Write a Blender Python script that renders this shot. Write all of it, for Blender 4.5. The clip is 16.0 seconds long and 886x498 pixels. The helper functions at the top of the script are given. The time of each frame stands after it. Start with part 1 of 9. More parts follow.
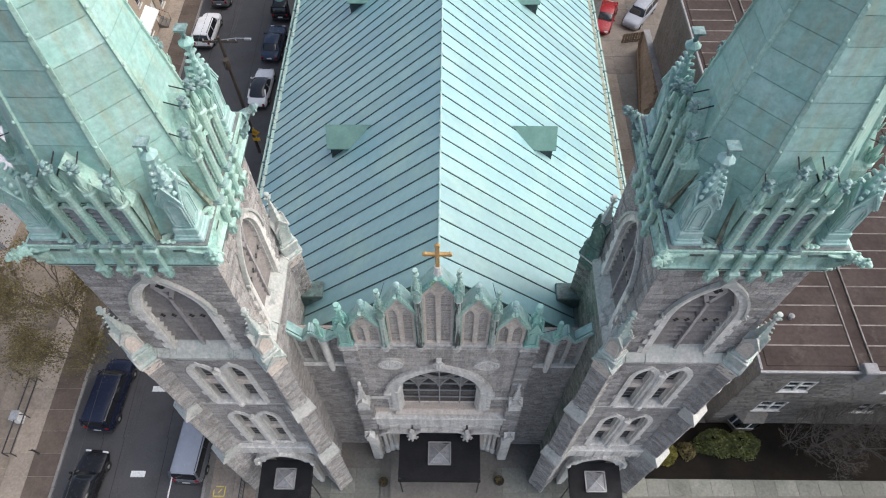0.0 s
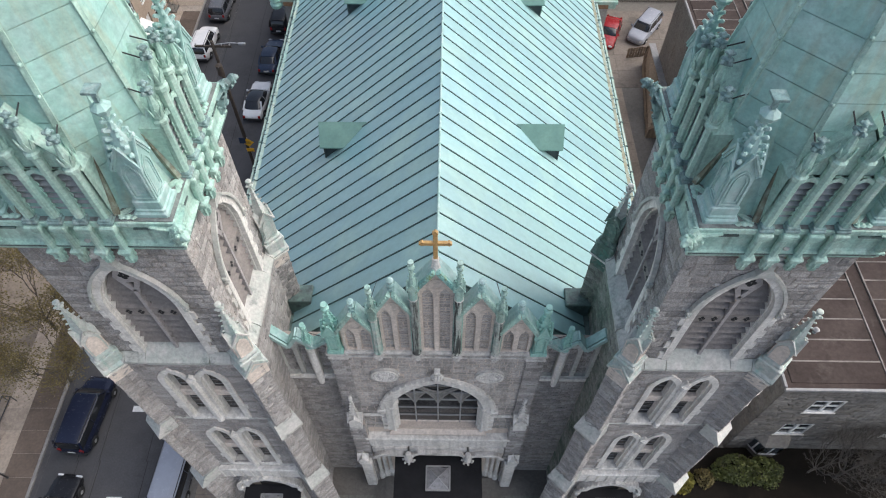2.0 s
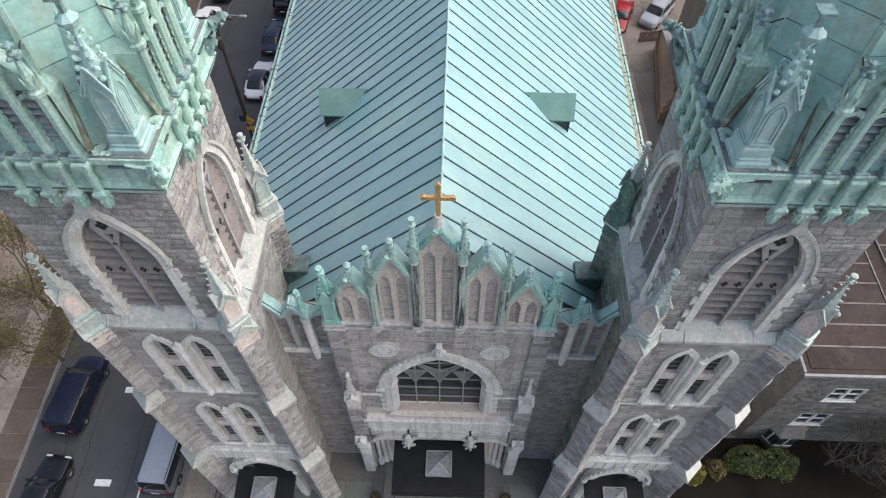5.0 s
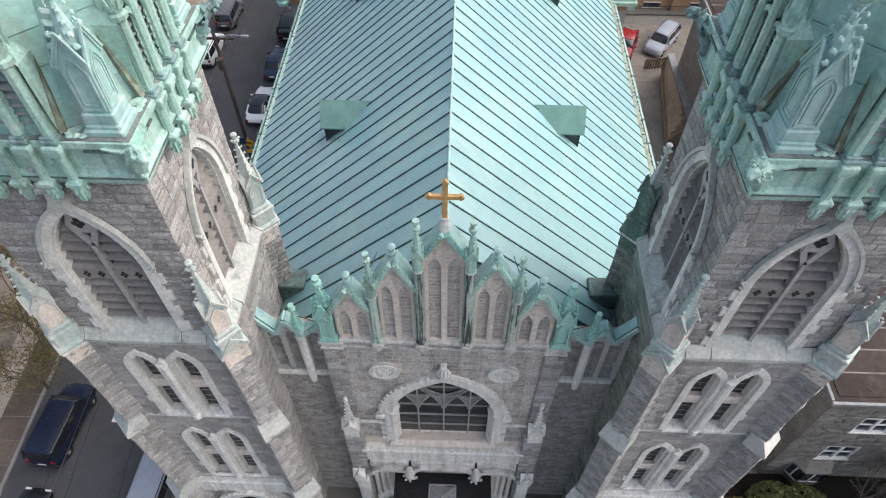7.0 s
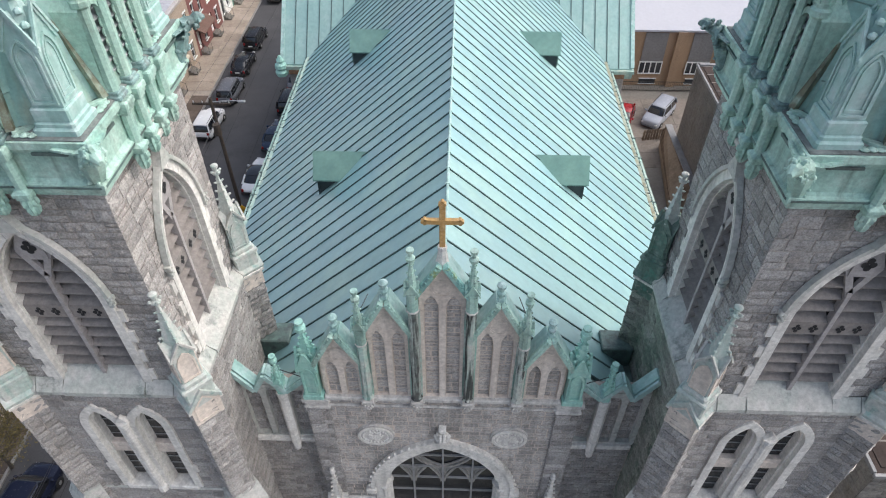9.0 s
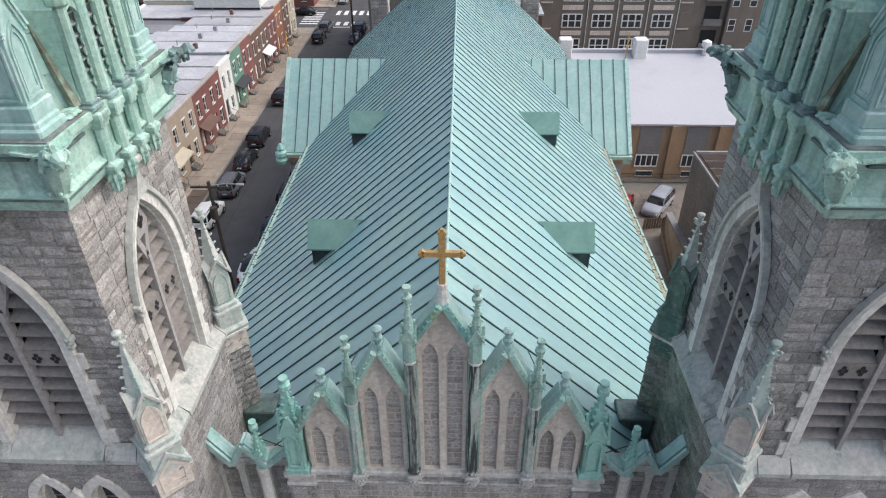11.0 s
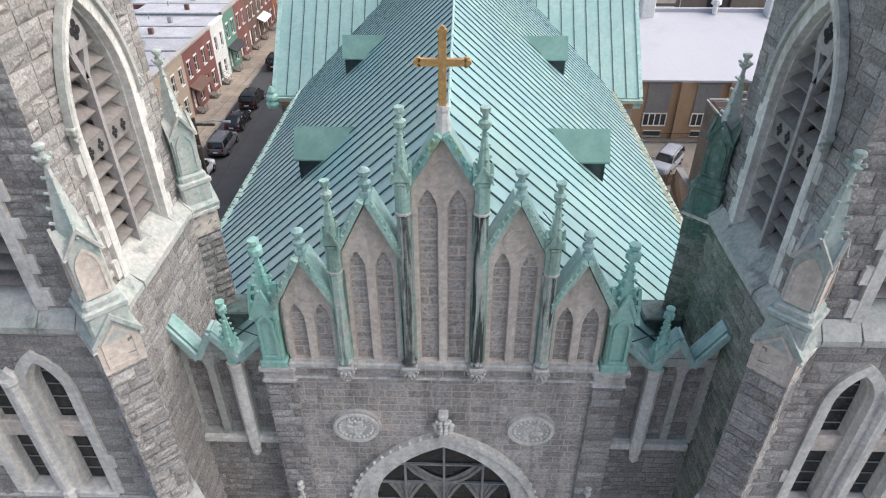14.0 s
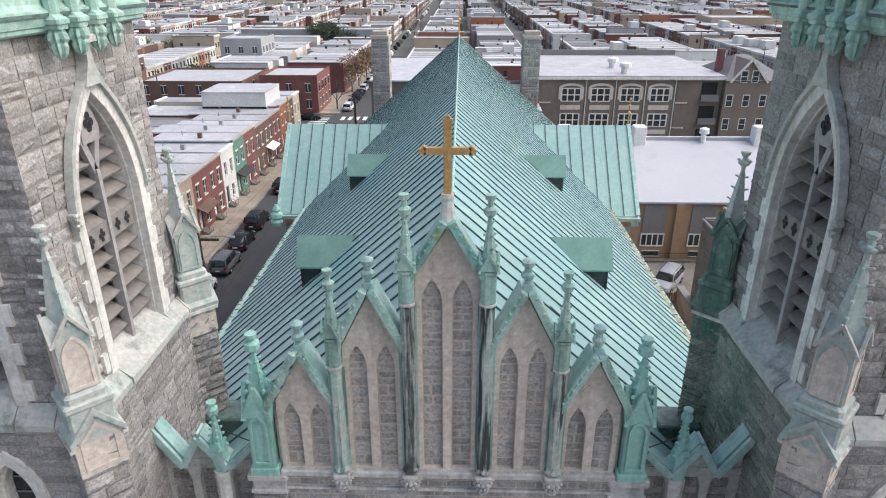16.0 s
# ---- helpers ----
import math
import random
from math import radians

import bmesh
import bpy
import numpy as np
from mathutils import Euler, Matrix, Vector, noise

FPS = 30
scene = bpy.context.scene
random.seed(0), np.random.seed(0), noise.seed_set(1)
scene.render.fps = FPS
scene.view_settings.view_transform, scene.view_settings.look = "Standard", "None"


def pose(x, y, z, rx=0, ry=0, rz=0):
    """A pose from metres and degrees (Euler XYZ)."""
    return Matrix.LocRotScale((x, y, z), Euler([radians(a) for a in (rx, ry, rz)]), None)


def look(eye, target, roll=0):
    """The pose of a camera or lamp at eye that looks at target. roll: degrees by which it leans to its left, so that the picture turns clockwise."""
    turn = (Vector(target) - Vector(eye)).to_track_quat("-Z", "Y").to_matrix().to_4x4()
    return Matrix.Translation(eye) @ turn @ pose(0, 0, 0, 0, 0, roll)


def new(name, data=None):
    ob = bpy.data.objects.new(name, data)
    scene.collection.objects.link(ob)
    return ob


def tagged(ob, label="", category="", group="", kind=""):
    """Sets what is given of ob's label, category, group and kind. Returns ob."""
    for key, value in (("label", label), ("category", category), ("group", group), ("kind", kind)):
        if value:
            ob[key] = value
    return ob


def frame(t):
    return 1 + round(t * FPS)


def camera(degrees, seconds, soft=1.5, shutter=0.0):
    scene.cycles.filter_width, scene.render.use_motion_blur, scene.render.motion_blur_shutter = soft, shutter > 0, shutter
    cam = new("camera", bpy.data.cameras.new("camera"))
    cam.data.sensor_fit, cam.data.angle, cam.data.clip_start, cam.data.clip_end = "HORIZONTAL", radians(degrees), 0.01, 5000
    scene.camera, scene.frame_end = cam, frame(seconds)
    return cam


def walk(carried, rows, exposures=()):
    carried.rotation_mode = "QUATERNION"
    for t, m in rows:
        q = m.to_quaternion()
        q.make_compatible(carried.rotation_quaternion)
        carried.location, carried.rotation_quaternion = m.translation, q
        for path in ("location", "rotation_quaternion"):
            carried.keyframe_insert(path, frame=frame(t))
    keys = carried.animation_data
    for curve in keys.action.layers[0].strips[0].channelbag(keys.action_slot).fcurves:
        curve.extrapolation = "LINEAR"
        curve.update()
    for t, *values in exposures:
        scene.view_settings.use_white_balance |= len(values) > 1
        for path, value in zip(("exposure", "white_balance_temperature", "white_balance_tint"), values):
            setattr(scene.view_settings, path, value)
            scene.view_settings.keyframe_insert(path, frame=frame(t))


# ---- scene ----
cam = camera(68.9, 16.0, 1.1)
PATH = [
    (0, (0.246, -0.347, 43.951), (0.236, 0.721, 42.26), 0.0),
    (0.5, (0.269, -0.325, 43.26), (0.26, 0.829, 41.627), 0.1),
    (1, (0.269, -0.286, 42.424), (0.261, 0.868, 40.791), 0.2),
    (1.5, (0.268, -0.242, 41.747), (0.259, 0.911, 40.113), 0.1),
    (2, (0.32, -0.25, 41.217), (0.306, 0.902, 39.582), 0.1),
    (2.5, (0.351, -0.335, 40.824), (0.337, 0.819, 39.19), 0.1),
    (3, (0.396, -0.358, 40.457), (0.382, 0.794, 38.822), 0.1),
    (3.5, (0.442, -0.403, 40.151), (0.426, 0.749, 38.516), 0.1),
    (4, (0.459, -0.466, 39.856), (0.438, 0.687, 38.222), 0.1),
    (4.5, (0.442, -0.487, 39.602), (0.415, 0.665, 37.968), 0.1),
    (6.8, (0.249, -0.415, 37.657), (0.215, 0.771, 36.047), 0.3),
    (7, (0.253, -0.347, 37.47), (0.215, 0.9, 35.906), 0.2),
    (7.5, (0.26, -0.318, 36.899), (0.22, 1.0, 35.396), 0.1),
    (8, (0.313, -0.287, 36.258), (0.271, 1.03, 34.754), 0.1),
    (8.5, (0.336, -0.251, 35.597), (0.293, 1.079, 34.104), 0.0),
    (9, (0.302, -0.19, 35.087), (0.259, 1.257, 33.706), 0.0),
    (9.2, (0.297, -0.184, 34.922), (0.251, 1.311, 33.594), 0.0),
    (11.3, (0.303, -0.162, 32.528), (0.255, 1.496, 31.41), -0.3),
    (11.5, (0.262, -0.119, 32.311), (0.215, 1.537, 31.19), -0.2),
    (12, (0.207, -0.03, 31.668), (0.16, 1.623, 30.545), -0.2),
    (12.5, (0.191, 0.005, 31.012), (0.144, 1.659, 29.888), -0.2),
    (13, (0.237, 0.006, 30.213), (0.19, 1.658, 29.087), -0.2),
    (13.5, (0.293, 0.018, 29.364), (0.247, 1.668, 28.234), -0.1),
    (14, (0.267, 0.072, 28.637), (0.22, 1.72, 27.505), -0.2),
    (14.5, (0.069, 0.041, 27.881), (0.023, 1.686, 26.746), -0.1),
    (15, (-0.014, 0.037, 27.825), (-0.061, 1.706, 26.724), -0.1),
    (15.5, (0.043, 0.039, 27.803), (-0.005, 1.802, 26.86), -0.1),
    (16, (0.171, 0.038, 27.858), (0.12, 1.874, 27.065), -0.1),
]
EXPOSURE = [(0, 0.46), (1.5, 0.40), (4.5, 0.44), (7, 0.52), (9, 0.46), (11.4, 0.31), (12.6, 0.32), (13.5, 0.44), (14.6, 0.51), (15.4, 0.50), (16, 0.41)]
walk(cam, [(t, look(eye, target, roll)) for t, eye, target, roll in PATH], EXPOSURE)

# ---- light: a bright overcast sky with a veiled sun over the right side ----
SUN_EL, SUN_AZ = 47.0, 82.0      # azimuth in degrees from +y towards +x
world = bpy.data.worlds.new("sky")
scene.world = world
world.use_nodes = True
nt = world.node_tree
bg = nt.nodes["Background"]
sky = nt.nodes.new("ShaderNodeTexSky")
sky.sky_type = "NISHITA"
sky.sun_disc = False
sky.sun_elevation, sky.sun_rotation = radians(SUN_EL), radians(SUN_AZ)
sky.air_density, sky.dust_density, sky.ozone_density = 1.0, 4.0, 1.0
hsv = nt.nodes.new("ShaderNodeHueSaturation")
hsv.inputs["Saturation"].default_value = 0.8
nt.links.new(sky.outputs[0], hsv.inputs["Color"])
nt.links.new(hsv.outputs[0], bg.inputs["Color"])
bg.inputs["Strength"].default_value = 0.172
sun_data = bpy.data.lights.new("sun", "SUN")
sun_data.energy, sun_data.angle, sun_data.color = 2.0, radians(85), (1.0, 0.98, 0.965)
sun = new("sun", sun_data)
sun.matrix_world = look((0, 0, 0), (-math.sin(radians(SUN_AZ)) * math.cos(radians(SUN_EL)),
                                    -math.cos(radians(SUN_AZ)) * math.cos(radians(SUN_EL)), -math.sin(radians(SUN_EL))))
# ---- materials ----
def mat(name, cols, big=0.5, fine=6.0, rough=0.8, metal=0.0, bump=0.3, bscale=20.0, streak=None, streak_amt=0.0,
        rnd="", rnd_amt=0.0, spec=0.5, blotch=None, blotch_scale=1.5, blotch_at=0.55, blotch_amt=0.6, fine_amt=0.35, bdist=0.02, fine_lo=0.2, streak_scale=3.2, streak_lo=0.48, streak_hi=0.68):
    """A surface whose colour drifts between cols over metres, with fine grain, optional rain streaks, blotches and piece-to-piece change."""
    m = bpy.data.materials.new(name)
    m.use_nodes = True
    n, l = m.node_tree.nodes, m.node_tree.links
    p = n["Principled BSDF"]
    geo = n.new("ShaderNodeNewGeometry")

    def noise_at(scale, vec, detail=4.0, rough_=0.6):
        t = n.new("ShaderNodeTexNoise")
        t.inputs["Scale"].default_value, t.inputs["Detail"].default_value = scale, detail
        t.inputs["Roughness"].default_value = rough_
        l.new(vec, t.inputs["Vector"])
        return t.outputs["Fac"]

    def stretch(sx, sy, sz):
        v = n.new("ShaderNodeVectorMath")
        v.operation = "MULTIPLY"
        v.inputs[1].default_value = (sx, sy, sz)
        l.new(geo.outputs["Position"], v.inputs[0])
        return v.outputs[0]

    def ramp(fac, lo, hi):
        r = n.new("ShaderNodeMapRange")
        r.inputs["From Min"].default_value, r.inputs["From Max"].default_value = lo, hi
        l.new(fac, r.inputs["Value"])
        return r.outputs[0]

    def mix(fac, a, b, kind="MIX"):
        x = n.new("ShaderNodeMix")
        x.data_type, x.blend_type = "RGBA", kind
        for sock, v in ((x.inputs[0], fac), (x.inputs[6], a), (x.inputs[7], b)):
            if isinstance(v, (int, float)):
                sock.default_value = v
            elif isinstance(v, tuple):
                sock.default_value = (*v, 1)
            else:
                l.new(v, sock)
        return x.outputs[2]

    pos = geo.outputs["Position"]
    c = cols[0]
    if len(cols) > 1:
        c = mix(ramp(noise_at(big, pos), 0.35, 0.65), cols[0], cols[1])
    if len(cols) > 2:
        c = mix(ramp(noise_at(big * 3.1, pos), 0.48, 0.72), c, cols[2])
    if blotch:
        f = n.new("ShaderNodeMath")
        f.operation = "MULTIPLY"
        f.inputs[1].default_value = blotch_amt
        l.new(ramp(noise_at(blotch_scale, pos, 6.0, 0.7), blotch_at, blotch_at + 0.12), f.inputs[0])
        c = mix(f.outputs[0], c, blotch)
    if streak:
        f = n.new("ShaderNodeMath")
        f.operation = "MULTIPLY"
        f.inputs[1].default_value = streak_amt
        l.new(ramp(noise_at(1.0, stretch(streak_scale, streak_scale, 0.07 * streak_scale), 5.0), streak_lo, streak_hi), f.inputs[0])
        c = mix(f.outputs[0], c, streak)
    if rnd:
        if rnd == "object":
            r = n.new("ShaderNodeObjectInfo").outputs["Random"]
        else:
            r = geo.outputs["Random Per Island"]
        cr = n.new("ShaderNodeMapRange")
        cr.inputs["To Min"].default_value, cr.inputs["To Max"].default_value = 1 - rnd_amt, 1 + rnd_amt
        l.new(r, cr.inputs["Value"])
        comb = n.new("ShaderNodeCombineColor")
        for k in range(3):
            l.new(cr.outputs[0], comb.inputs[k])
        c = mix(1.0, c, comb.outputs[0], "MULTIPLY")
    g = noise_at(fine, pos, 6.0, 0.7)
    gr = n.new("ShaderNodeMapRange")
    gr.inputs["From Min"].default_value, gr.inputs["From Max"].default_value = fine_lo, 1 - fine_lo
    gr.inputs["To Min"].default_value, gr.inputs["To Max"].default_value = 1 - fine_amt, 1 + fine_amt
    l.new(g, gr.inputs["Value"])
    comb = n.new("ShaderNodeCombineColor")
    for k in range(3):
        l.new(gr.outputs[0], comb.inputs[k])
    c = mix(1.0, c, comb.outputs[0], "MULTIPLY")
    if isinstance(c, tuple):
        p.inputs["Base Color"].default_value = (*c, 1)
    else:
        l.new(c, p.inputs["Base Color"])
    rr = n.new("ShaderNodeMapRange")
    rr.inputs["To Min"].default_value, rr.inputs["To Max"].default_value = max(0.02, rough - 0.12), min(1, rough + 0.12)
    l.new(g, rr.inputs["Value"])
    l.new(rr.outputs[0], p.inputs["Roughness"])
    p.inputs["Metallic"].default_value = metal
    p.inputs["Specular IOR Level"].default_value = spec
    if bump:
        b = n.new("ShaderNodeBump")
        b.inputs["Strength"].default_value, b.inputs["Distance"].default_value = bump, bdist
        l.new(noise_at(bscale, pos, 6.0, 0.65), b.inputs["Height"])
        l.new(b.outputs[0], p.inputs["Normal"])
    return m


# patinated copper
COPPER = mat("patinated_copper", [(0.30, 0.485, 0.425), (0.385, 0.555, 0.48), (0.46, 0.60, 0.53)], 0.7, 11.0, 0.58, 0.0, 0.3, 14, (0.085, 0.12, 0.095), 0.55, blotch=(0.52, 0.64, 0.575), blotch_scale=1.7, blotch_at=0.58, blotch_amt=0.4, fine_amt=0.24, fine_lo=0.3)
COPPER_ROOF = mat("copper_roof_sheet", [(0.215, 0.385, 0.42), (0.255, 0.44, 0.445), (0.30, 0.48, 0.445)], 0.12, 3.0, 0.34, 0.0, 0.08, 6, (0.17, 0.31, 0.30), 0.25, "object", 0.07, fine_amt=0.12, spec=1.0)
COPPER_GREY = mat("grimy_copper", [(0.15, 0.24, 0.235), (0.22, 0.34, 0.33), (0.30, 0.38, 0.37)], 1.6, 9.0, 0.7, 0.0, 0.4, 20, (0.05, 0.07, 0.07), 0.7, fine_amt=0.5)
LEDGE_DIRT = mat("dirty_lead_ledge", [(0.13, 0.15, 0.145), (0.21, 0.23, 0.22), (0.09, 0.10, 0.095)], 1.2, 8.0, 0.85, 0.0, 0.5, 12, blotch=(0.26, 0.33, 0.30), blotch_scale=1.8, blotch_amt=0.6)
SHAFT_STAIN = mat("black_streaked_shaft", [(0.045, 0.047, 0.045), (0.085, 0.09, 0.085), (0.15, 0.19, 0.17)], 1.0, 7.0, 0.75, 0.0, 0.3, 14, (0.40, 0.44, 0.40), 0.75, fine_amt=0.5, streak_scale=6.0, streak_lo=0.5, streak_hi=0.57)
SHAFT_MIX = mat("half_blackened_pale_shaft", [(0.46, 0.46, 0.42), (0.34, 0.45, 0.40), (0.52, 0.50, 0.46)], 1.0, 7.0, 0.78, 0.0, 0.3, 14, (0.035, 0.042, 0.04), 0.97, fine_amt=0.4, streak_scale=5.0, streak_lo=0.49, streak_hi=0.56)
TEAL = mat("clean_teal_copper", [(0.27, 0.51, 0.445), (0.33, 0.565, 0.49), (0.40, 0.60, 0.53)], 0.9, 9.0, 0.6, 0.0, 0.25, 14, (0.13, 0.29, 0.26), 0.45, blotch=(0.50, 0.62, 0.57), blotch_scale=3.0, blotch_at=0.6, blotch_amt=0.45, fine_amt=0.22)
TRIM_STONE = mat("grey_trim_stone", [(0.52, 0.495, 0.465), (0.60, 0.575, 0.545), (0.40, 0.38, 0.355)], 0.8, 9.0, 0.88, 0.0, 0.4, 18, (0.16, 0.16, 0.15), 0.5)
MORTAR_TAN = mat("tan_pointing", [(0.54, 0.455, 0.385), (0.61, 0.525, 0.455)], 0.6, 12.0, 0.95, 0.0, 0.4, 25, (0.30, 0.265, 0.235), 0.5, streak_scale=2.2)
COPPER_SEAM = mat("copper_seam", [(0.04, 0.075, 0.075), (0.06, 0.11, 0.105)], 0.7, 5.0, 0.6, 0.0, 0.1, 10)
COPPER_PALE = mat("pale_weathered_copper", [(0.36, 0.515, 0.49), (0.29, 0.465, 0.43), (0.47, 0.575, 0.565)], 0.9, 7.0, 0.65, 0.0, 0.25, 14, (0.12, 0.23, 0.21), 0.4, fine_amt=0.22)
COPPER_BROWN = mat("brown_stained_copper", [(0.13, 0.115, 0.075), (0.20, 0.22, 0.165), (0.30, 0.40, 0.34)], 1.3, 8.0, 0.7, 0.0, 0.25, 14, (0.06, 0.045, 0.03), 0.7, fine_amt=0.3, streak_scale=5.0)
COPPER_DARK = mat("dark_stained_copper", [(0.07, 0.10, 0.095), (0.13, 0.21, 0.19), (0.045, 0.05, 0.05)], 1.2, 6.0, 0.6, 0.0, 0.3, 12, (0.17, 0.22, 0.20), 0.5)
GUTTER = mat("gutter_copper", [(0.34, 0.45, 0.39), (0.28, 0.43, 0.38), (0.42, 0.48, 0.40)], 0.5, 4.0, 0.6, 0.0, 0.2, 12, blotch=(0.40, 0.36, 0.25), blotch_scale=0.9, blotch_amt=0.35)
STONE = mat("rock_faced_granite", [(0.288, 0.274, 0.264), (0.375, 0.355, 0.339), (0.32, 0.291, 0.269)], 0.5, 20.0, 0.9, 0.0, 0.75, 8.0, (0.17, 0.163, 0.157), 0.35, "object", 0.24, blotch=(0.45, 0.435, 0.415), blotch_scale=6.0, blotch_at=0.56, blotch_amt=0.45, fine_amt=0.42, bdist=0.06, fine_lo=0.33)
STONE_ISL = mat("rock_faced_granite_courses", [(0.288, 0.274, 0.264), (0.375, 0.355, 0.339), (0.32, 0.291, 0.269)], 0.5, 20.0, 0.9, 0.0, 0.75, 8.0, (0.17, 0.163, 0.157), 0.35, "island", 0.24, blotch=(0.45, 0.435, 0.415), blotch_scale=6.0, blotch_at=0.56, blotch_amt=0.45, fine_amt=0.42, bdist=0.06, fine_lo=0.33)
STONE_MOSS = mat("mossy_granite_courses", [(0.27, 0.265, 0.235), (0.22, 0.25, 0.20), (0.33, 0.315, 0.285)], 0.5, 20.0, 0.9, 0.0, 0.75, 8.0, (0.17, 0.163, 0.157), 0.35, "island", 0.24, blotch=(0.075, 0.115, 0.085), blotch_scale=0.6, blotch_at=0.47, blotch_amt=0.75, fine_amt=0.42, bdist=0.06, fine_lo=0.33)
MORTAR = mat("lime_mortar", [(0.36, 0.315, 0.28), (0.42, 0.37, 0.335)], 0.6, 12.0, 0.95, 0.0, 0.4, 25)
LIMESTONE = mat("weathered_limestone", [(0.65, 0.625, 0.585), (0.73, 0.705, 0.665), (0.55, 0.525, 0.49)], 0.5, 8.0, 0.85, 0.0, 0.4, 18, (0.22, 0.21, 0.20), 0.4)
LIME_GREEN = mat("copper_stained_limestone", [(0.47, 0.455, 0.425), (0.41, 0.425, 0.395), (0.53, 0.51, 0.485)], 0.7, 8.0, 0.85, 0.0, 0.45, 16, (0.24, 0.34, 0.30), 0.22, blotch=(0.13, 0.15, 0.14), blotch_scale=1.5, blotch_at=0.56, blotch_amt=0.65)
SANDSTONE = mat("tan_dressed_stone", [(0.60, 0.52, 0.455), (0.665, 0.59, 0.525)], 0.5, 8.0, 0.88, 0.0, 0.25, 22, (0.25, 0.22, 0.20), 0.3)
LOUVRE = mat("stone_louvre", [(0.20, 0.18, 0.168), (0.25, 0.226, 0.212)], 0.6, 8.0, 0.85, 0.0, 0.25, 20, (0.17, 0.16, 0.16), 0.35)
# near-black fill: shade of hollow places put into the colour
DARK = mat("dark_shade_fill", [(0.02, 0.02, 0.022)], 1, 5, 0.9, bump=0)
LEADED = mat("dark_leaded_glass", [(0.018, 0.018, 0.02), (0.03, 0.03, 0.032)], 2.0, 8.0, 0.18, 0.0, 0.15, 6, spec=0.6)
WINFRAME = mat("grey_painted_tracery", [(0.30, 0.30, 0.30), (0.24, 0.24, 0.24)], 1.0, 8.0, 0.7, 0.0, 0.15, 20)
GOLD = mat("weathered_gilded_cross", [(0.55, 0.34, 0.13), (0.46, 0.26, 0.085), (0.60, 0.42, 0.22)], 3.0, 9.0, 0.5, 0.15, 0.15, 18)
ASPHALT_FAR = mat("distant_ground", [(0.085, 0.084, 0.084), (0.12, 0.117, 0.113)], 0.02, 1.0, 0.95, 0.0, 0.0)
ASPHALT = mat("asphalt", [(0.052, 0.052, 0.056), (0.066, 0.065, 0.068), (0.045, 0.045, 0.048)], 0.15, 9.0, 0.9, 0.0, 0.35, 60, blotch=(0.036, 0.036, 0.038), blotch_scale=0.35, blotch_amt=0.6)
CONCRETE = mat("concrete_paving", [(0.225, 0.195, 0.167), (0.28, 0.242, 0.208), (0.19, 0.16, 0.137)], 0.25, 6.0, 0.9, 0.0, 0.3, 40, "", 0, "object", 0.12)
CONCRETE_GREY = mat("grey_concrete", [(0.13, 0.122, 0.11), (0.17, 0.158, 0.142)], 0.3, 6.0, 0.9, 0.0, 0.3, 40, "", 0, "object", 0.10)
PINNACLE = mat("green_stained_pinnacle", [(0.48, 0.485, 0.455), (0.40, 0.455, 0.425), (0.54, 0.53, 0.50)], 1.3, 8.0, 0.85, 0.0, 0.4, 16, (0.20, 0.36, 0.32), 0.5, blotch=(0.20, 0.34, 0.30), blotch_scale=3.4, blotch_at=0.56, blotch_amt=0.6)
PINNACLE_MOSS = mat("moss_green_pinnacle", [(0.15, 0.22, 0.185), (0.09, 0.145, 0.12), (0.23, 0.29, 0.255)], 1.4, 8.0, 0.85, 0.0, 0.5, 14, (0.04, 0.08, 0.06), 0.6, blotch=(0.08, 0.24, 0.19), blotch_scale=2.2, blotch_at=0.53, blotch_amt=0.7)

SHAFT_PALE = mat("pale_stained_shaft", [(0.50, 0.52, 0.48), (0.28, 0.46, 0.40), (0.48, 0.46, 0.42)], 1.2, 8.0, 0.8, 0.0, 0.3, 16, (0.09, 0.17, 0.145), 0.8, streak_scale=6.0, streak_lo=0.51, streak_hi=0.6)
CURB = mat("granite_kerb", [(0.22, 0.21, 0.20), (0.17, 0.165, 0.16)], 0.8, 10.0, 0.9, 0.0, 0.3, 30)
# near-black earth: shade of trees and rectory is put into the colour
EARTH = mat("shade_darkened_earth", [(0.008, 0.007, 0.006), (0.016, 0.013, 0.010)], 0.3, 3.0, 0.95, 0.0, 0.6, 12, spec=0.1)
PAINT = mat("road_paint", [(0.72, 0.72, 0.70), (0.6, 0.6, 0.58)], 1.5, 9.0, 0.8, 0.0, 0.1, 30)
YELLOW = mat("yellow_paint", [(0.72, 0.58, 0.08), (0.62, 0.5, 0.1)], 2.0, 9.0, 0.8, 0.0, 0.1, 30)
CANVAS = mat("black_canvas", [(0.007, 0.007, 0.009), (0.012, 0.012, 0.014)], 1.2, 6.0, 0.6, 0.0, 0.5, 2.2, spec=0.22, bdist=0.12)
SKYLIGHT = mat("translucent_skylight", [(0.20, 0.20, 0.21), (0.26, 0.26, 0.27)], 1.5, 6.0, 0.3, 0.0, 0.05, 10)
METAL = mat("galvanised_metal", [(0.40, 0.40, 0.40), (0.33, 0.33, 0.34)], 1.5, 8.0, 0.45, 0.6, 0.1, 20)
BLACKMETAL = mat("black_painted_metal", [(0.018, 0.018, 0.02), (0.03, 0.03, 0.03)], 2.0, 8.0, 0.5, 0.0, 0.1, 20)
RUBBER = mat("tyre_rubber", [(0.015, 0.015, 0.015)], 2.0, 8.0, 0.85, bump=0.1)
WOODPOLE = mat("weathered_timber", [(0.045, 0.034, 0.027), (0.07, 0.054, 0.042)], 1.0, 8.0, 0.9, 0.0, 0.4, 20, (0.04, 0.03, 0.025), 0.5)
GLASS = mat("car_glass", [(0.012, 0.014, 0.017)], 2.0, 6.0, 0.08, bump=0, spec=0.7)
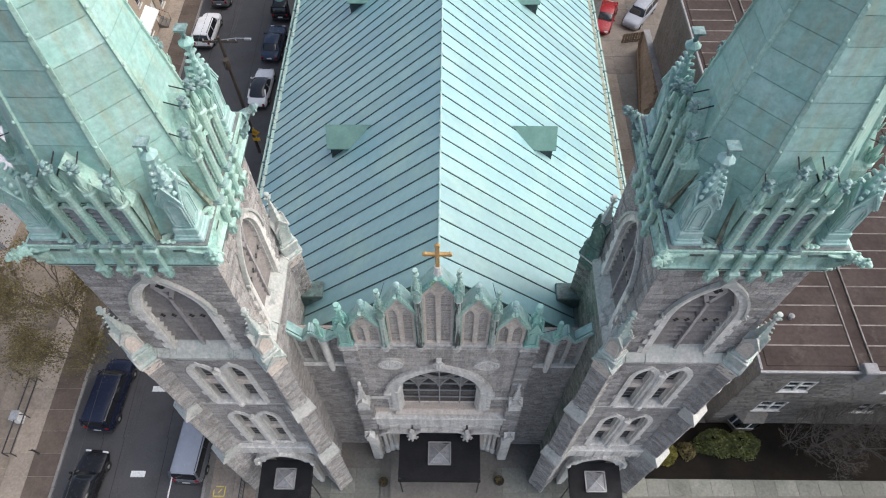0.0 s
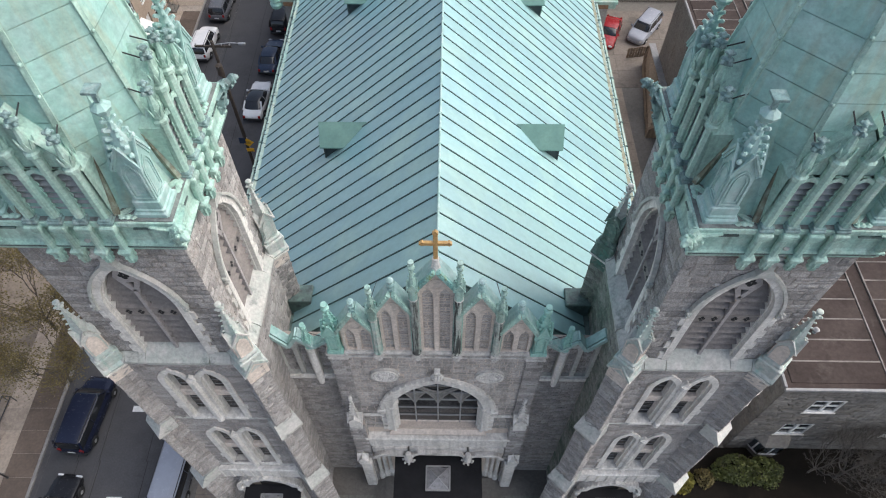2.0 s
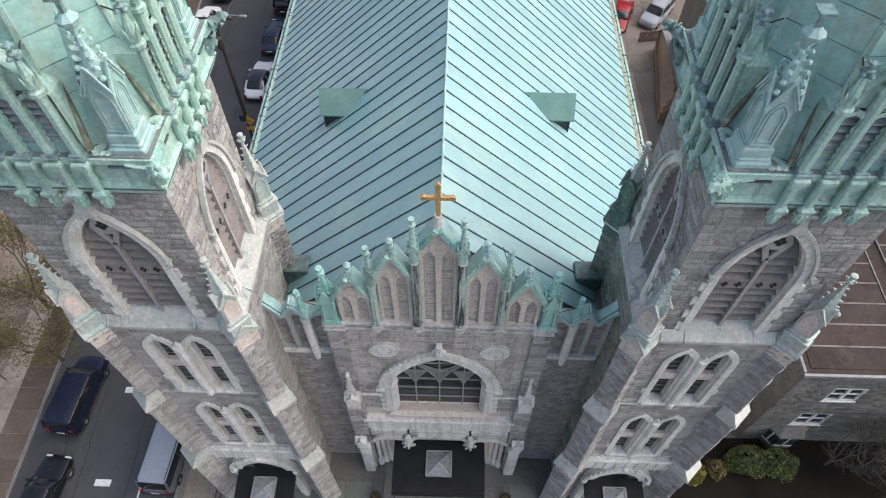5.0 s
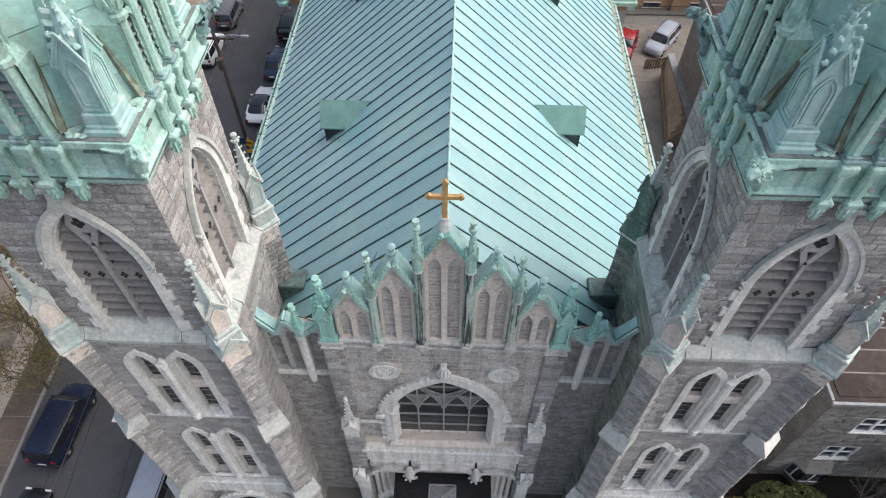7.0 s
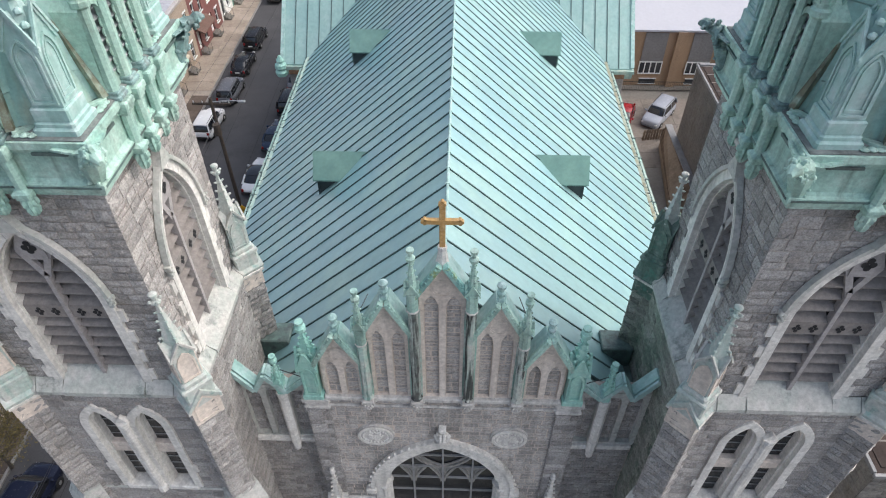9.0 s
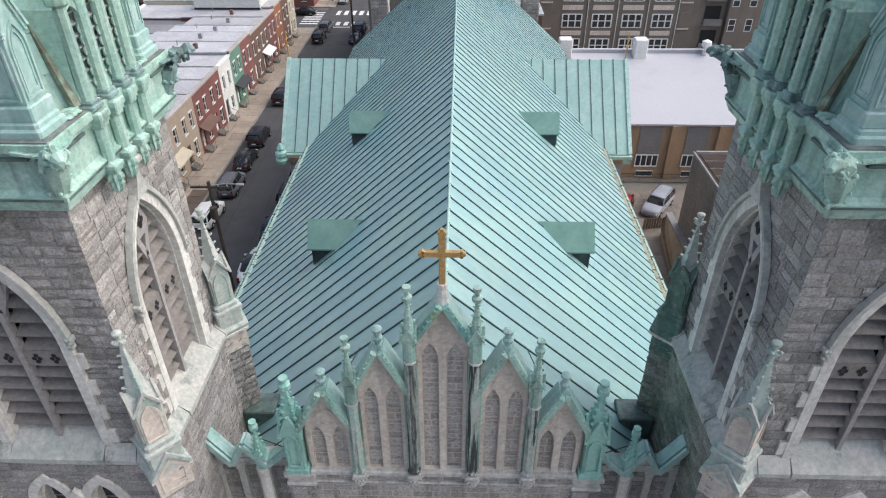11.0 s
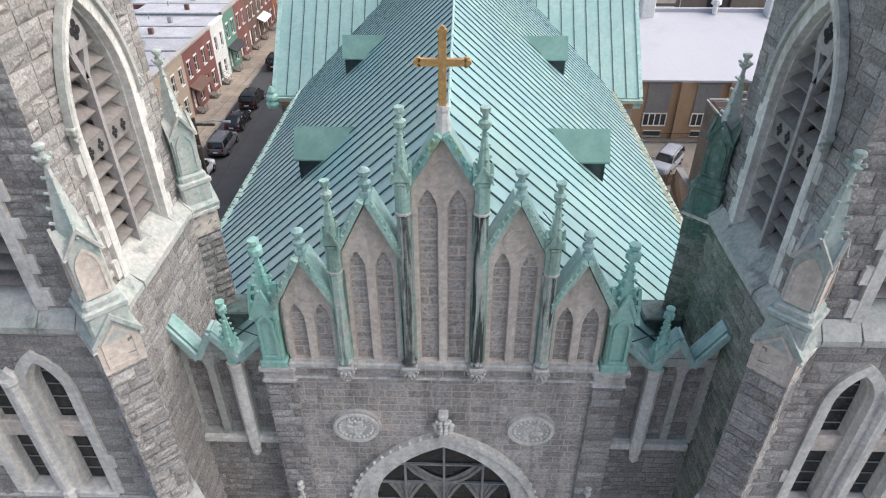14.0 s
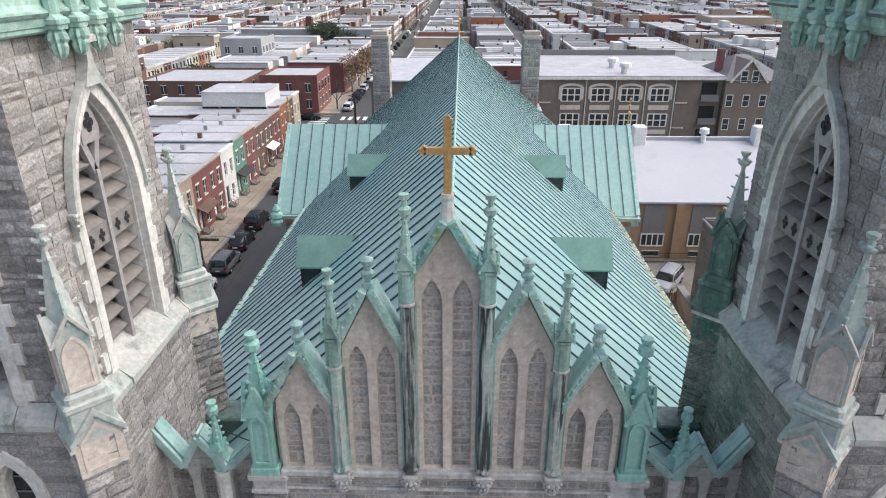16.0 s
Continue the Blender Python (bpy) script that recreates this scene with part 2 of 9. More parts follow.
WINDOW = mat("window_glass", [(0.03, 0.034, 0.04), (0.055, 0.06, 0.065)], 0.8, 4.0, 0.1, bump=0, spec=0.6)
WHITEPAINT = mat("white_paint", [(0.74, 0.74, 0.73), (0.66, 0.66, 0.65)], 0.8, 6.0, 0.6, 0.0, 0.1, 25)

JOINT = mat("pale_roof_joint", [(0.22, 0.195, 0.18), (0.10, 0.085, 0.08)], 1.2, 6.0, 0.8, 0.0, 0.1, 20)
EDGE = mat("pale_metal_edge", [(0.24, 0.24, 0.24), (0.18, 0.18, 0.185)], 1.0, 6.0, 0.55, 0.0, 0.1, 20)
ROOF_FAR = mat("far_pale_roof", [(0.37, 0.37, 0.39), (0.46, 0.46, 0.47), (0.31, 0.31, 0.33)], 0.05, 1.5, 0.7, 0.0, 0.0, 8, "", 0, "island", 0.28)
ROOF_FARG = mat("far_dark_roof", [(0.13, 0.13, 0.14), (0.20, 0.20, 0.21)], 0.05, 1.5, 0.8, 0.0, 0.0, 8, "", 0, "island", 0.3)
TRIM_FAR = mat("far_white_trim", [(0.62, 0.62, 0.61), (0.52, 0.52, 0.52)], 0.05, 2.0, 0.7, 0.0, 0.0, 8, "", 0, "island", 0.2)


roof_bsdf = COPPER_ROOF.node_tree.nodes["Principled BSDF"]      # the smooth sheets have a dull sheen
roof_bsdf.inputs["Coat Weight"].default_value = 0.3
roof_bsdf.inputs["Coat Roughness"].default_value = 0.25
roof_bsdf.inputs["Coat IOR"].default_value = 1.7


def brick(name, a, b):
    return mat(name, [a, b], 0.35, 14.0, 0.9, 0.0, 0.5, 22, (a[0] * 0.7, a[1] * 0.7, a[2] * 0.7), 0.25, fine_amt=0.45)


# ---- geometry ----
class G:
    """Vertices and faces, gathered and then linked as one mesh."""

    def __init__(self):
        self.v, self.f, self.weld = [], [], False

    def add(self, vs, fs):
        k = len(self.v)
        self.v += [tuple(p) for p in vs]
        self.f += [tuple(i + k for i in f) for f in fs]
        return self

    def merge(self, g, m=None):
        self.weld |= g.weld
        return self.add([m @ Vector(p) for p in g.v] if m else g.v, g.f)

    def box(self, x0, x1, y0, y1, z0, z1, c=0.0):
        if c:
            return self.cbox(x0, x1, y0, y1, z0, z1, c)
        return self.add([(x0, y0, z0), (x1, y0, z0), (x1, y1, z0), (x0, y1, z0), (x0, y0, z1), (x1, y0, z1), (x1, y1, z1), (x0, y1, z1)],
                        [(0, 3, 2, 1), (4, 5, 6, 7), (0, 1, 5, 4), (1, 2, 6, 5), (2, 3, 7, 6), (3, 0, 4, 7)])

    def cbox(self, x0, x1, y0, y1, z0, z1, c):
        """A box with its upright and top edges cut."""
        def ring(d, z):
            return [(x0 + d + c, y0 + d, z), (x1 - d - c, y0 + d, z), (x1 - d, y0 + d + c, z), (x1 - d, y1 - d - c, z),
                    (x1 - d - c, y1 - d, z), (x0 + d + c, y1 - d, z), (x0 + d, y1 - d - c, z), (x0 + d, y0 + d + c, z)]
        return self.rings([ring(0, z0), ring(0, z1 - c), ring(c, z1)])

    def rings(self, rs, close=True, caps=True):
        k, n = len(self.v), len(rs[0])
        for r in rs:
            self.v += [tuple(p) for p in r]
        for j in range(len(rs) - 1):
            for i in range(n if close else n - 1):
                a, b = k + j * n + i, k + j * n + (i + 1) % n
                self.f.append((a, b, b + n, a + n))
        if caps and close:
            self.f.append(tuple(range(k + n - 1, k - 1, -1)))
            self.f.append(tuple(range(k + (len(rs) - 1) * n, k + len(rs) * n)))
        return self

    def lathe(self, prof, n=8, at=(0, 0, 0), turn=0.0, squash=1.0):
        """prof: (radius, height) rows from the bottom up."""
        rs = [[(at[0] + r * math.cos(turn + 2 * math.pi * i / n), at[1] + squash * r * math.sin(turn + 2 * math.pi * i / n), at[2] + z)
               for i in range(n)] for r, z in prof]
        return self.rings(rs)

    def prism(self, poly, axis, a, b):
        """A flat outline (its two coordinates in x, y, z order) pushed along an axis from a to b."""
        def put(p, d):
            return {"x": (d, p[0], p[1]), "y": (p[0], d, p[1]), "z": (p[0], p[1], d)}[axis]
        n = len(poly)
        area = sum(poly[i][0] * poly[(i + 1) % n][1] - poly[(i + 1) % n][0] * poly[i][1] for i in range(n))
        if (area > 0) == (axis == "y"):
            poly = poly[::-1]
        return self.rings([[put(p, min(a, b)) for p in poly], [put(p, max(a, b)) for p in poly]])

    def band(self, outer, inner, axis, a, b, close=True):
        """The strip between two outlines of equal count, pushed along an axis from a to b."""
        def put(p, d):
            return {"x": (d, p[0], p[1]), "y": (p[0], d, p[1]), "z": (p[0], p[1], d)}[axis]
        lo, hi = min(a, b), max(a, b)
        n = len(outer)
        k = len(self.v)
        for d in (lo, hi):
            self.v += [put(p, d) for p in outer] + [put(p, d) for p in inner]
        for i in range(n if close else n - 1):
            j = (i + 1) % n
            o0, o1, i0, i1 = k + i, k + j, k + n + i, k + n + j
            self.f += [(o0, o1, i1, i0), (o0 + 2 * n, i0 + 2 * n, i1 + 2 * n, o1 + 2 * n), (o0, o0 + 2 * n, o1 + 2 * n, o1), (i0, i1, i1 + 2 * n, i0 + 2 * n)]
        if not close:
            self.f += [(k, k + n, k + 3 * n, k + 2 * n), (k + n - 1, k + 3 * n - 1, k + 4 * n - 1, k + 2 * n - 1)]
        return self

    def beam(self, p, q, w, h, up=(0, 0, 1), w2=None, h2=None):
        """A bar from p to q, w wide and h high, tapering to w2, h2."""
        p, q = Vector(p), Vector(q)
        d = (q - p).normalized()
        s = d.cross(Vector(up))
        s = s.normalized() if s.length > 1e-4 else Vector((1, 0, 0))
        u = s.cross(d)
        w2, h2 = w if w2 is None else w2, h if h2 is None else h2
        return self.rings([[c + s * (sx * a / 2) + u * (sy * b / 2) for sx, sy in ((-1, -1), (1, -1), (1, 1), (-1, 1))] for c, a, b in ((p, w, h), (q, w2, h2))])

    def tube(self, pts, r, n=6, r2=None):
        pts = [Vector(p) for p in pts]
        rs = []
        for i, p in enumerate(pts):
            d = (pts[min(i + 1, len(pts) - 1)] - pts[max(i - 1, 0)]).normalized()
            s = d.cross(Vector((0, 0, 1)))
            s = s.normalized() if s.length > 1e-3 else Vector((1, 0, 0))
            u = s.cross(d)
            rad = r if r2 is None else r + (r2 - r) * i / (len(pts) - 1)
            rs.append([p + s * (rad * math.cos(2 * math.pi * k / n)) + u * (rad * math.sin(2 * math.pi * k / n)) for k in range(n)])
        return self.rings(rs)

    def moved(self, m):
        self.v = [tuple(m @ Vector(p)) for p in self.v]
        if m.determinant() < 0:
            self.f = [f[::-1] for f in self.f]
        return self

    def mesh(self, name, material, smooth=False):
        me = bpy.data.meshes.new(name)
        me.from_pydata(self.v, [], self.f)
        b = bmesh.new()
        b.from_mesh(me)
        if self.weld:
            bmesh.ops.remove_doubles(b, verts=b.verts, dist=2e-4)
            seen = {}
            for f in b.faces:
                seen.setdefault(frozenset(v.index for v in f.verts), []).append(f)
            bmesh.ops.delete(b, geom=[f for fs in seen.values() if len(fs) > 1 for f in fs], context="FACES_ONLY")
        bmesh.ops.recalc_face_normals(b, faces=b.faces)
        b.to_mesh(me)
        b.free()
        if material:
            me.materials.append(material)
        if smooth:
            me.polygons.foreach_set("use_smooth", [True] * len(me.polygons))
            me.set_sharp_from_angle(angle=radians(40))
        return me


MIRROR = {}      # things whose parts are built for the right side and then flipped in x


def thing(name, at, label, category, group="", kind="", mirror=False):
    ob = tagged(new(name), label, category, group, kind)
    ob.empty_display_size = 0.3
    ob.matrix_basis = at if isinstance(at, Matrix) else Matrix.Translation(at)
    MIRROR[ob.name] = mirror
    return ob


def part(name, g, material, parent, label="", smooth=False):
    """One mesh object under a thing or a part, in the thing's own coordinates."""
    if MIRROR.get(parent.name):
        g = G().merge(g).moved(Matrix.Diagonal((-1, 1, 1, 1)))
    ob = new(name, g.mesh(name, material, smooth))
    ob.parent = parent
    MIRROR[ob.name] = MIRROR.get(parent.name, False)
    return tagged(ob, label)


link_part = part


def solid(name, g, material, at, label, category, group="", kind="", smooth=False):
    """A thing that is one mesh."""
    ob = new(name, g.mesh(name, material, smooth))
    ob.matrix_basis = at if isinstance(at, Matrix) else Matrix.Translation(at)
    return tagged(ob, label, category, group, kind)


def lancet(a, z0, zs, rise, n=8, x=0.0):
    """A pointed-arch outline: half width a, sill z0, springing zs, rise above it; from the sill's left, over the top, to its right."""
    r = (rise * rise + a * a) / (2 * a)
    top = math.asin(min(1, rise / r))
    right = [(x - a + (2 * a - r) + r * math.cos(top * i / n) - (0), zs + r * math.sin(top * i / n)) for i in range(n + 1)]
    right = [(x + (a - r) + r * math.cos(top * i / n), zs + r * math.sin(top * i / n)) for i in range(n + 1)]
    left = [(2 * x - px, pz) for px, pz in right]
    return [(x - a, z0)] + left + right[::-1][1:] + [(x + a, z0)]


def lancet_half(a, z0, zs, rise, z):
    """Half width of that outline at height z (0 outside)."""
    if z < z0 or z > zs + rise:
        return 0.0
    if z <= zs:
        return a
    r = (rise * rise + a * a) / (2 * a)
    return max(0.0, a - r + math.sqrt(max(0.0, r * r - (z - zs) ** 2)))
# ---- rough stones ----
rng = random.Random(11)


def unit_stone(k):
    r = random.Random(100 + k)
    g = G()
    j = lambda a: r.uniform(-a, a)
    nx, nz = 5, 4
    pt = lambda i, k: ((i / (nx - 1) - 0.5) * 0.99, k / (nz - 1) - 0.5)
    edge = lambda i, k: i in (0, nx - 1) or k in (0, nz - 1)
    vs = [(pt(i, k)[0] + (0 if edge(i, k) else j(0.07)), (-0.45 + j(0.15)) if edge(i, k) else -1.0 + j(0.55), pt(i, k)[1] + (0 if edge(i, k) else j(0.08))) for k in range(nz) for i in range(nx)]
    fs = [(k * nx + i, k * nx + i + 1, (k + 1) * nx + i + 1, (k + 1) * nx + i) for k in range(nz - 1) for i in range(nx - 1)]
    rim = [(i, 0) for i in range(nx)] + [(nx - 1, k) for k in range(1, nz)] + [(i, nz - 1) for i in range(nx - 2, -1, -1)] + [(0, k) for k in range(nz - 2, 0, -1)]
    for i, k in rim:
        vs.append((pt(i, k)[0], 0.3, pt(i, k)[1]))
    m, b = len(rim), nx * nz
    for q in range(m):
        (i, k), (i2, k2) = rim[q], rim[(q + 1) % m]
        fs.append((b + q, b + (q + 1) % m, k2 * nx + i2, k * nx + i))
    return g.add(vs, fs)


UNIT = [unit_stone(k) for k in range(12)]
UNIT_MESH = [u.mesh("stone", STONE) for u in UNIT]
RECT_STONE = mat("rectory_stone", [(0.135, 0.127, 0.117), (0.18, 0.17, 0.155), (0.15, 0.135, 0.115)], 0.4, 7.0, 0.9, 0.0, 0.7, 9, (0.08, 0.075, 0.07), 0.3, "object", 0.25, fine_amt=0.5)
UNIT_DARK = [u.mesh("stone", RECT_STONE) for u in UNIT]
PALE_STONE = mat("pale_speckled_granite", [(0.375, 0.352, 0.332), (0.47, 0.445, 0.425), (0.40, 0.352, 0.315)], 1.1, 15.0, 0.9, 0.0, 0.8, 9.0, (0.17, 0.162, 0.152), 0.6, "object", 0.17, blotch=(0.155, 0.145, 0.138), blotch_scale=7.0, blotch_at=0.56, blotch_amt=0.55, fine_amt=0.38, bdist=0.05, fine_lo=0.33, streak_scale=2.2)
UNIT_PALE = [u.mesh("stone", PALE_STONE) for u in UNIT]
FACE = {"front": 0, "inner": -90, "outer": 90, "back": 180}


def course_layout(v0, v1, intervals, seed, hmin=0.2, hmax=0.34, lmin=0.28, lmax=0.75):
    """Stones of random ashlar: (u, v, width, height) rows that fill the free stretches of each course."""
    r = random.Random(seed)
    out, v = [], v0
    while v < v1 - 0.05:
        h = min(r.uniform(hmin, hmax), v1 - v)
        if v1 - v - h < 0.12:
            h = v1 - v
        for u0, u1 in intervals(v + h / 2):
            u = u0
            while u < u1 - 0.02:
                w = min(r.uniform(lmin, lmax), u1 - u)
                if u1 - u - w < 0.16:
                    w = u1 - u
                if h > 0.27 and w > 0.3 and r.random() < 0.18:
                    out += [(u + w / 2, v + h / 4, w, h / 2), (u + w / 2, v + 0.75 * h, w, h / 2)]
                else:
                    out.append((u + w / 2, v + h / 2, w, h))
                u += w
        v += h
    return out


def lay_stones(parent, m, rows, singles, seed, depth=0.03, gap=0.025, dark=False, rest_mat=None, single=None):
    """The first stones as objects of their own, the rest as one mesh."""
    r = random.Random(seed)
    rest = G()
    for i, (u, v, w, h) in enumerate(rows):
        k = r.randrange(12)
        f = m @ Matrix.Translation((u, 0, v)) @ Matrix.Diagonal((w - gap, depth * r.uniform(0.7, 1.35), h - gap, 1))
        if i < singles:
            ob = new("stone", (single or (UNIT_DARK if dark else UNIT_MESH))[k])
            ob.parent = parent
            ob.matrix_basis = f
        else:
            rest.merge(UNIT[k], f)
    if rest.v:
        me = bpy.data.meshes.new("stonework")
        me.from_pydata(rest.v, [], rest.f)
        me.materials.append(RECT_STONE if dark else rest_mat or STONE_ISL)
        ob = new("stonework", me)
        ob.parent = parent
        tagged(ob, kind="stuff")


def face_matrix(face, half, mirrored=False):
    """The frame of a tower face: x along it, -y outwards, z up, origin at its foot."""
    deg = FACE[face]
    if mirrored and face in ("inner", "outer"):
        deg = -deg
    return Matrix.Rotation(radians(deg), 4, "Z") @ Matrix.Translation((0, -half, 0))


def cuts(openings, z):
    return sorted((x - h, x + h) for x, h in ((o[0], lancet_half(o[1], o[2], o[3], o[4], z)) for o in openings) if h > 0)


def slab(u0, u1, z0, z1, openings, t):
    """A wall from u0 to u1 with pointed openings (x, half width, sill, springing, rise) right through its thickness t."""
    zs = {z0, z1}
    for x, a, s, sp, rise in openings:
        zs |= {p[1] for p in lancet(a, s, sp, rise, 6, x)}
    zs = sorted(z for z in zs if z0 <= z <= z1)
    g = G()
    g.weld = True
    for za, zb in zip(zs, zs[1:]):
        if zb - za < 1e-4:
            continue
        e = (zb - za) * 1e-3
        lo, hi = cuts(openings, za + e), cuts(openings, zb - e)
        edges = [u0] + [x for c in lo for x in c] + [u1], [u0] + [x for c in hi for x in c] + [u1]
        if len(edges[0]) != len(edges[1]):
            edges = (edges[0], edges[0]) if len(edges[0]) < len(edges[1]) else (edges[1], edges[1])
        for i in range(0, len(edges[0]), 2):
            g.prism([(edges[0][i], za), (edges[0][i + 1], za), (edges[1][i + 1], zb), (edges[1][i], zb)], "y", 0, t)
    return g


def widen(ops, d=0.04):
    return [(o[0], o[1] + d, o[2] - d, o[3], o[4] + d) for o in ops]


def free(u0, u1, openings, grow):
    wide = [(o[0], o[1] + grow, o[2] - 0.02, o[3], o[4] + grow * 1.2) for o in openings]

    def f(v):
        out, a = [], u0
        for c0, c1 in cuts(wide, v):
            if c0 > a + 0.03:
                out.append((a, c0))
            a = max(a, c1)
        if u1 > a + 0.03:
            out.append((a, u1))
        return out
    return f


# ---- small carved forms ----
def finial(g, x, y, z, s=1.0):
    """A leafy turned knob on a stem."""
    g.lathe([(0.05 * s, 0), (0.05 * s, 0.10 * s), (0.12 * s, 0.15 * s), (0.13 * s, 0.2 * s), (0.055 * s, 0.25 * s), (0.05 * s, 0.33 * s),
             (0.10 * s, 0.37 * s), (0.11 * s, 0.43 * s), (0.04 * s, 0.47 * s)], 8, (x, y, z))


def crocket(g, p, d, s=0.1):
    """A small curled leaf at p that leans along d."""
    p, d = Vector(p), Vector(d).normalized()
    g.beam(p - d * s * 0.5, p + d * s * 0.45, s * 0.75, s * 0.6, (0, 0, 1), s * 0.65, s * 0.55)
    q = p + d * s * 0.45
    g.lathe([(s * 0.18, -s * 0.36), (s * 0.46, -s * 0.16), (s * 0.44, s * 0.12), (s * 0.20, s * 0.38)], 6, (q.x, q.y, q.z), d.x * 3 + d.y)


def cap_finial(g, x, y, z, s=1.0):
    """Two stacked moulded discs on a stem."""
    g.lathe([(0.07 * s, 0), (0.11 * s, 0.05 * s), (0.21 * s, 0.12 * s), (0.23 * s, 0.19 * s), (0.15 * s, 0.23 * s), (0.10 * s, 0.27 * s),
             (0.09 * s, 0.46 * s), (0.13 * s, 0.5 * s), (0.18 * s, 0.54 * s), (0.18 * s, 0.63 * s), (0.12 * s, 0.66 * s)], 8, (x, y, z), math.pi / 8)


def voussoirs(parent, m, outer, inner, y0, y1, material, name="voussoir", jamb=0.55):
    """The stones of an arch and its jambs, one by one, between two outlines of equal count."""
    for a, b, c, d in zip(outer, outer[1:], inner, inner[1:]):
        n_ = max(1, round(math.dist(a, b) / jamb))
        for k in range(n_):
            q = []
            for f, (s_, e_) in ((k / n_, (a, b)), ((k + 1) / n_, (a, b)), ((k + 1) / n_, (c, d)), (k / n_, (c, d))):
                q.append((s_[0] + (e_[0] - s_[0]) * f, s_[1] + (e_[1] - s_[1]) * f))
            cx, cz = sum(p[0] for p in q) / 4, sum(p[1] for p in q) / 4
            w = max(0.05, math.dist(q[0], q[1]))
            f = 1 - 0.014 / w
            q = [(cx + (px - cx) * f, cz + (pz - cz) * f) for px, pz in q]
            part(name, G().merge(G().prism(q, "y", y0, y1), m), material, parent)


def spirelet(g, x, y, z0, z1, r, n=8, crockets=5, s=0.09, turn=None):
    """A crocketed little spire with its finial."""
    turn = math.pi / n if turn is None else turn
    top = z1 - 0.47 * (r / 0.3)
    g.lathe([(r, z0), (r * 0.16, top)], n, (x, y, 0), turn)
    m = 4
    for i in range(crockets):
        f = (i + 0.6) / (crockets + 0.4)
        for k in range(m):
            a = turn + 2 * math.pi * k / m
            rr = r * (1 - f) + r * 0.16 * f
            crocket(g, (x + rr * math.cos(a), y + rr * math.sin(a), z0 + (top - z0) * f), (math.cos(a), math.sin(a), 0.5), s * (1 - 0.35 * f))
    finial(g, x, y, top, r / 0.3)


def gable_block(g, x, y, w, z0, z1, rise, turn=0.0, over=0.06):
    """A square block with a small steep gable on each of its four sides."""
    m = Matrix.Translation((x, y, 0)) @ Matrix.Rotation(turn, 4, "Z")
    b = G()
    h = w / 2
    b.box(-h, h, -h, h, z0, z1)
    b.prism([(-h - over, z1), (h + over, z1), (0, z1 + rise)], "y", -h - over, h + over)
    b.prism([(-h - over, z1), (h + over, z1), (0, z1 + rise)], "x", -h - over, h + over)
    g.merge(b, m)


def gable_trim(g, x, y, w, z1, rise, turn, over=0.06, t=0.07):
    m = Matrix.Translation((x, y, 0)) @ Matrix.Rotation(turn, 4, "Z")
    for q in range(4):
        b = G()
        h = w / 2 + over
        for sx in (-1, 1):
            b.beam((sx * (h + 0.02), -h + 0.002 * sx, z1 - 0.03), (0, -h + 0.002 * sx, z1 + rise), t, t + 0.003 * sx, (0, 1, 0))
        g.merge(b, m @ Matrix.Rotation(q * math.pi / 2, 4, "Z"))


# ---- the two towers ----
TW, TL = 2.35, 2.58          # half widths of the belfry and of the stages below it
PIN = 2.50                   # where the corner pinnacles stand
BELFRY = [(0.0, 1.11, 20.36, 23.5, 2.26)]
PAIR = [(-0.68, 0.40, 14.75, 18.25, 0.85), (0.68, 0.40, 14.75, 18.25, 0.85),
        (-0.68, 0.40, 8.3, 12.2, 0.85), (0.68, 0.40, 8.3, 12.2, 0.85)]
DOORWAY = [(0.0, 1.15, 0.3, 4.4, 1.5)]


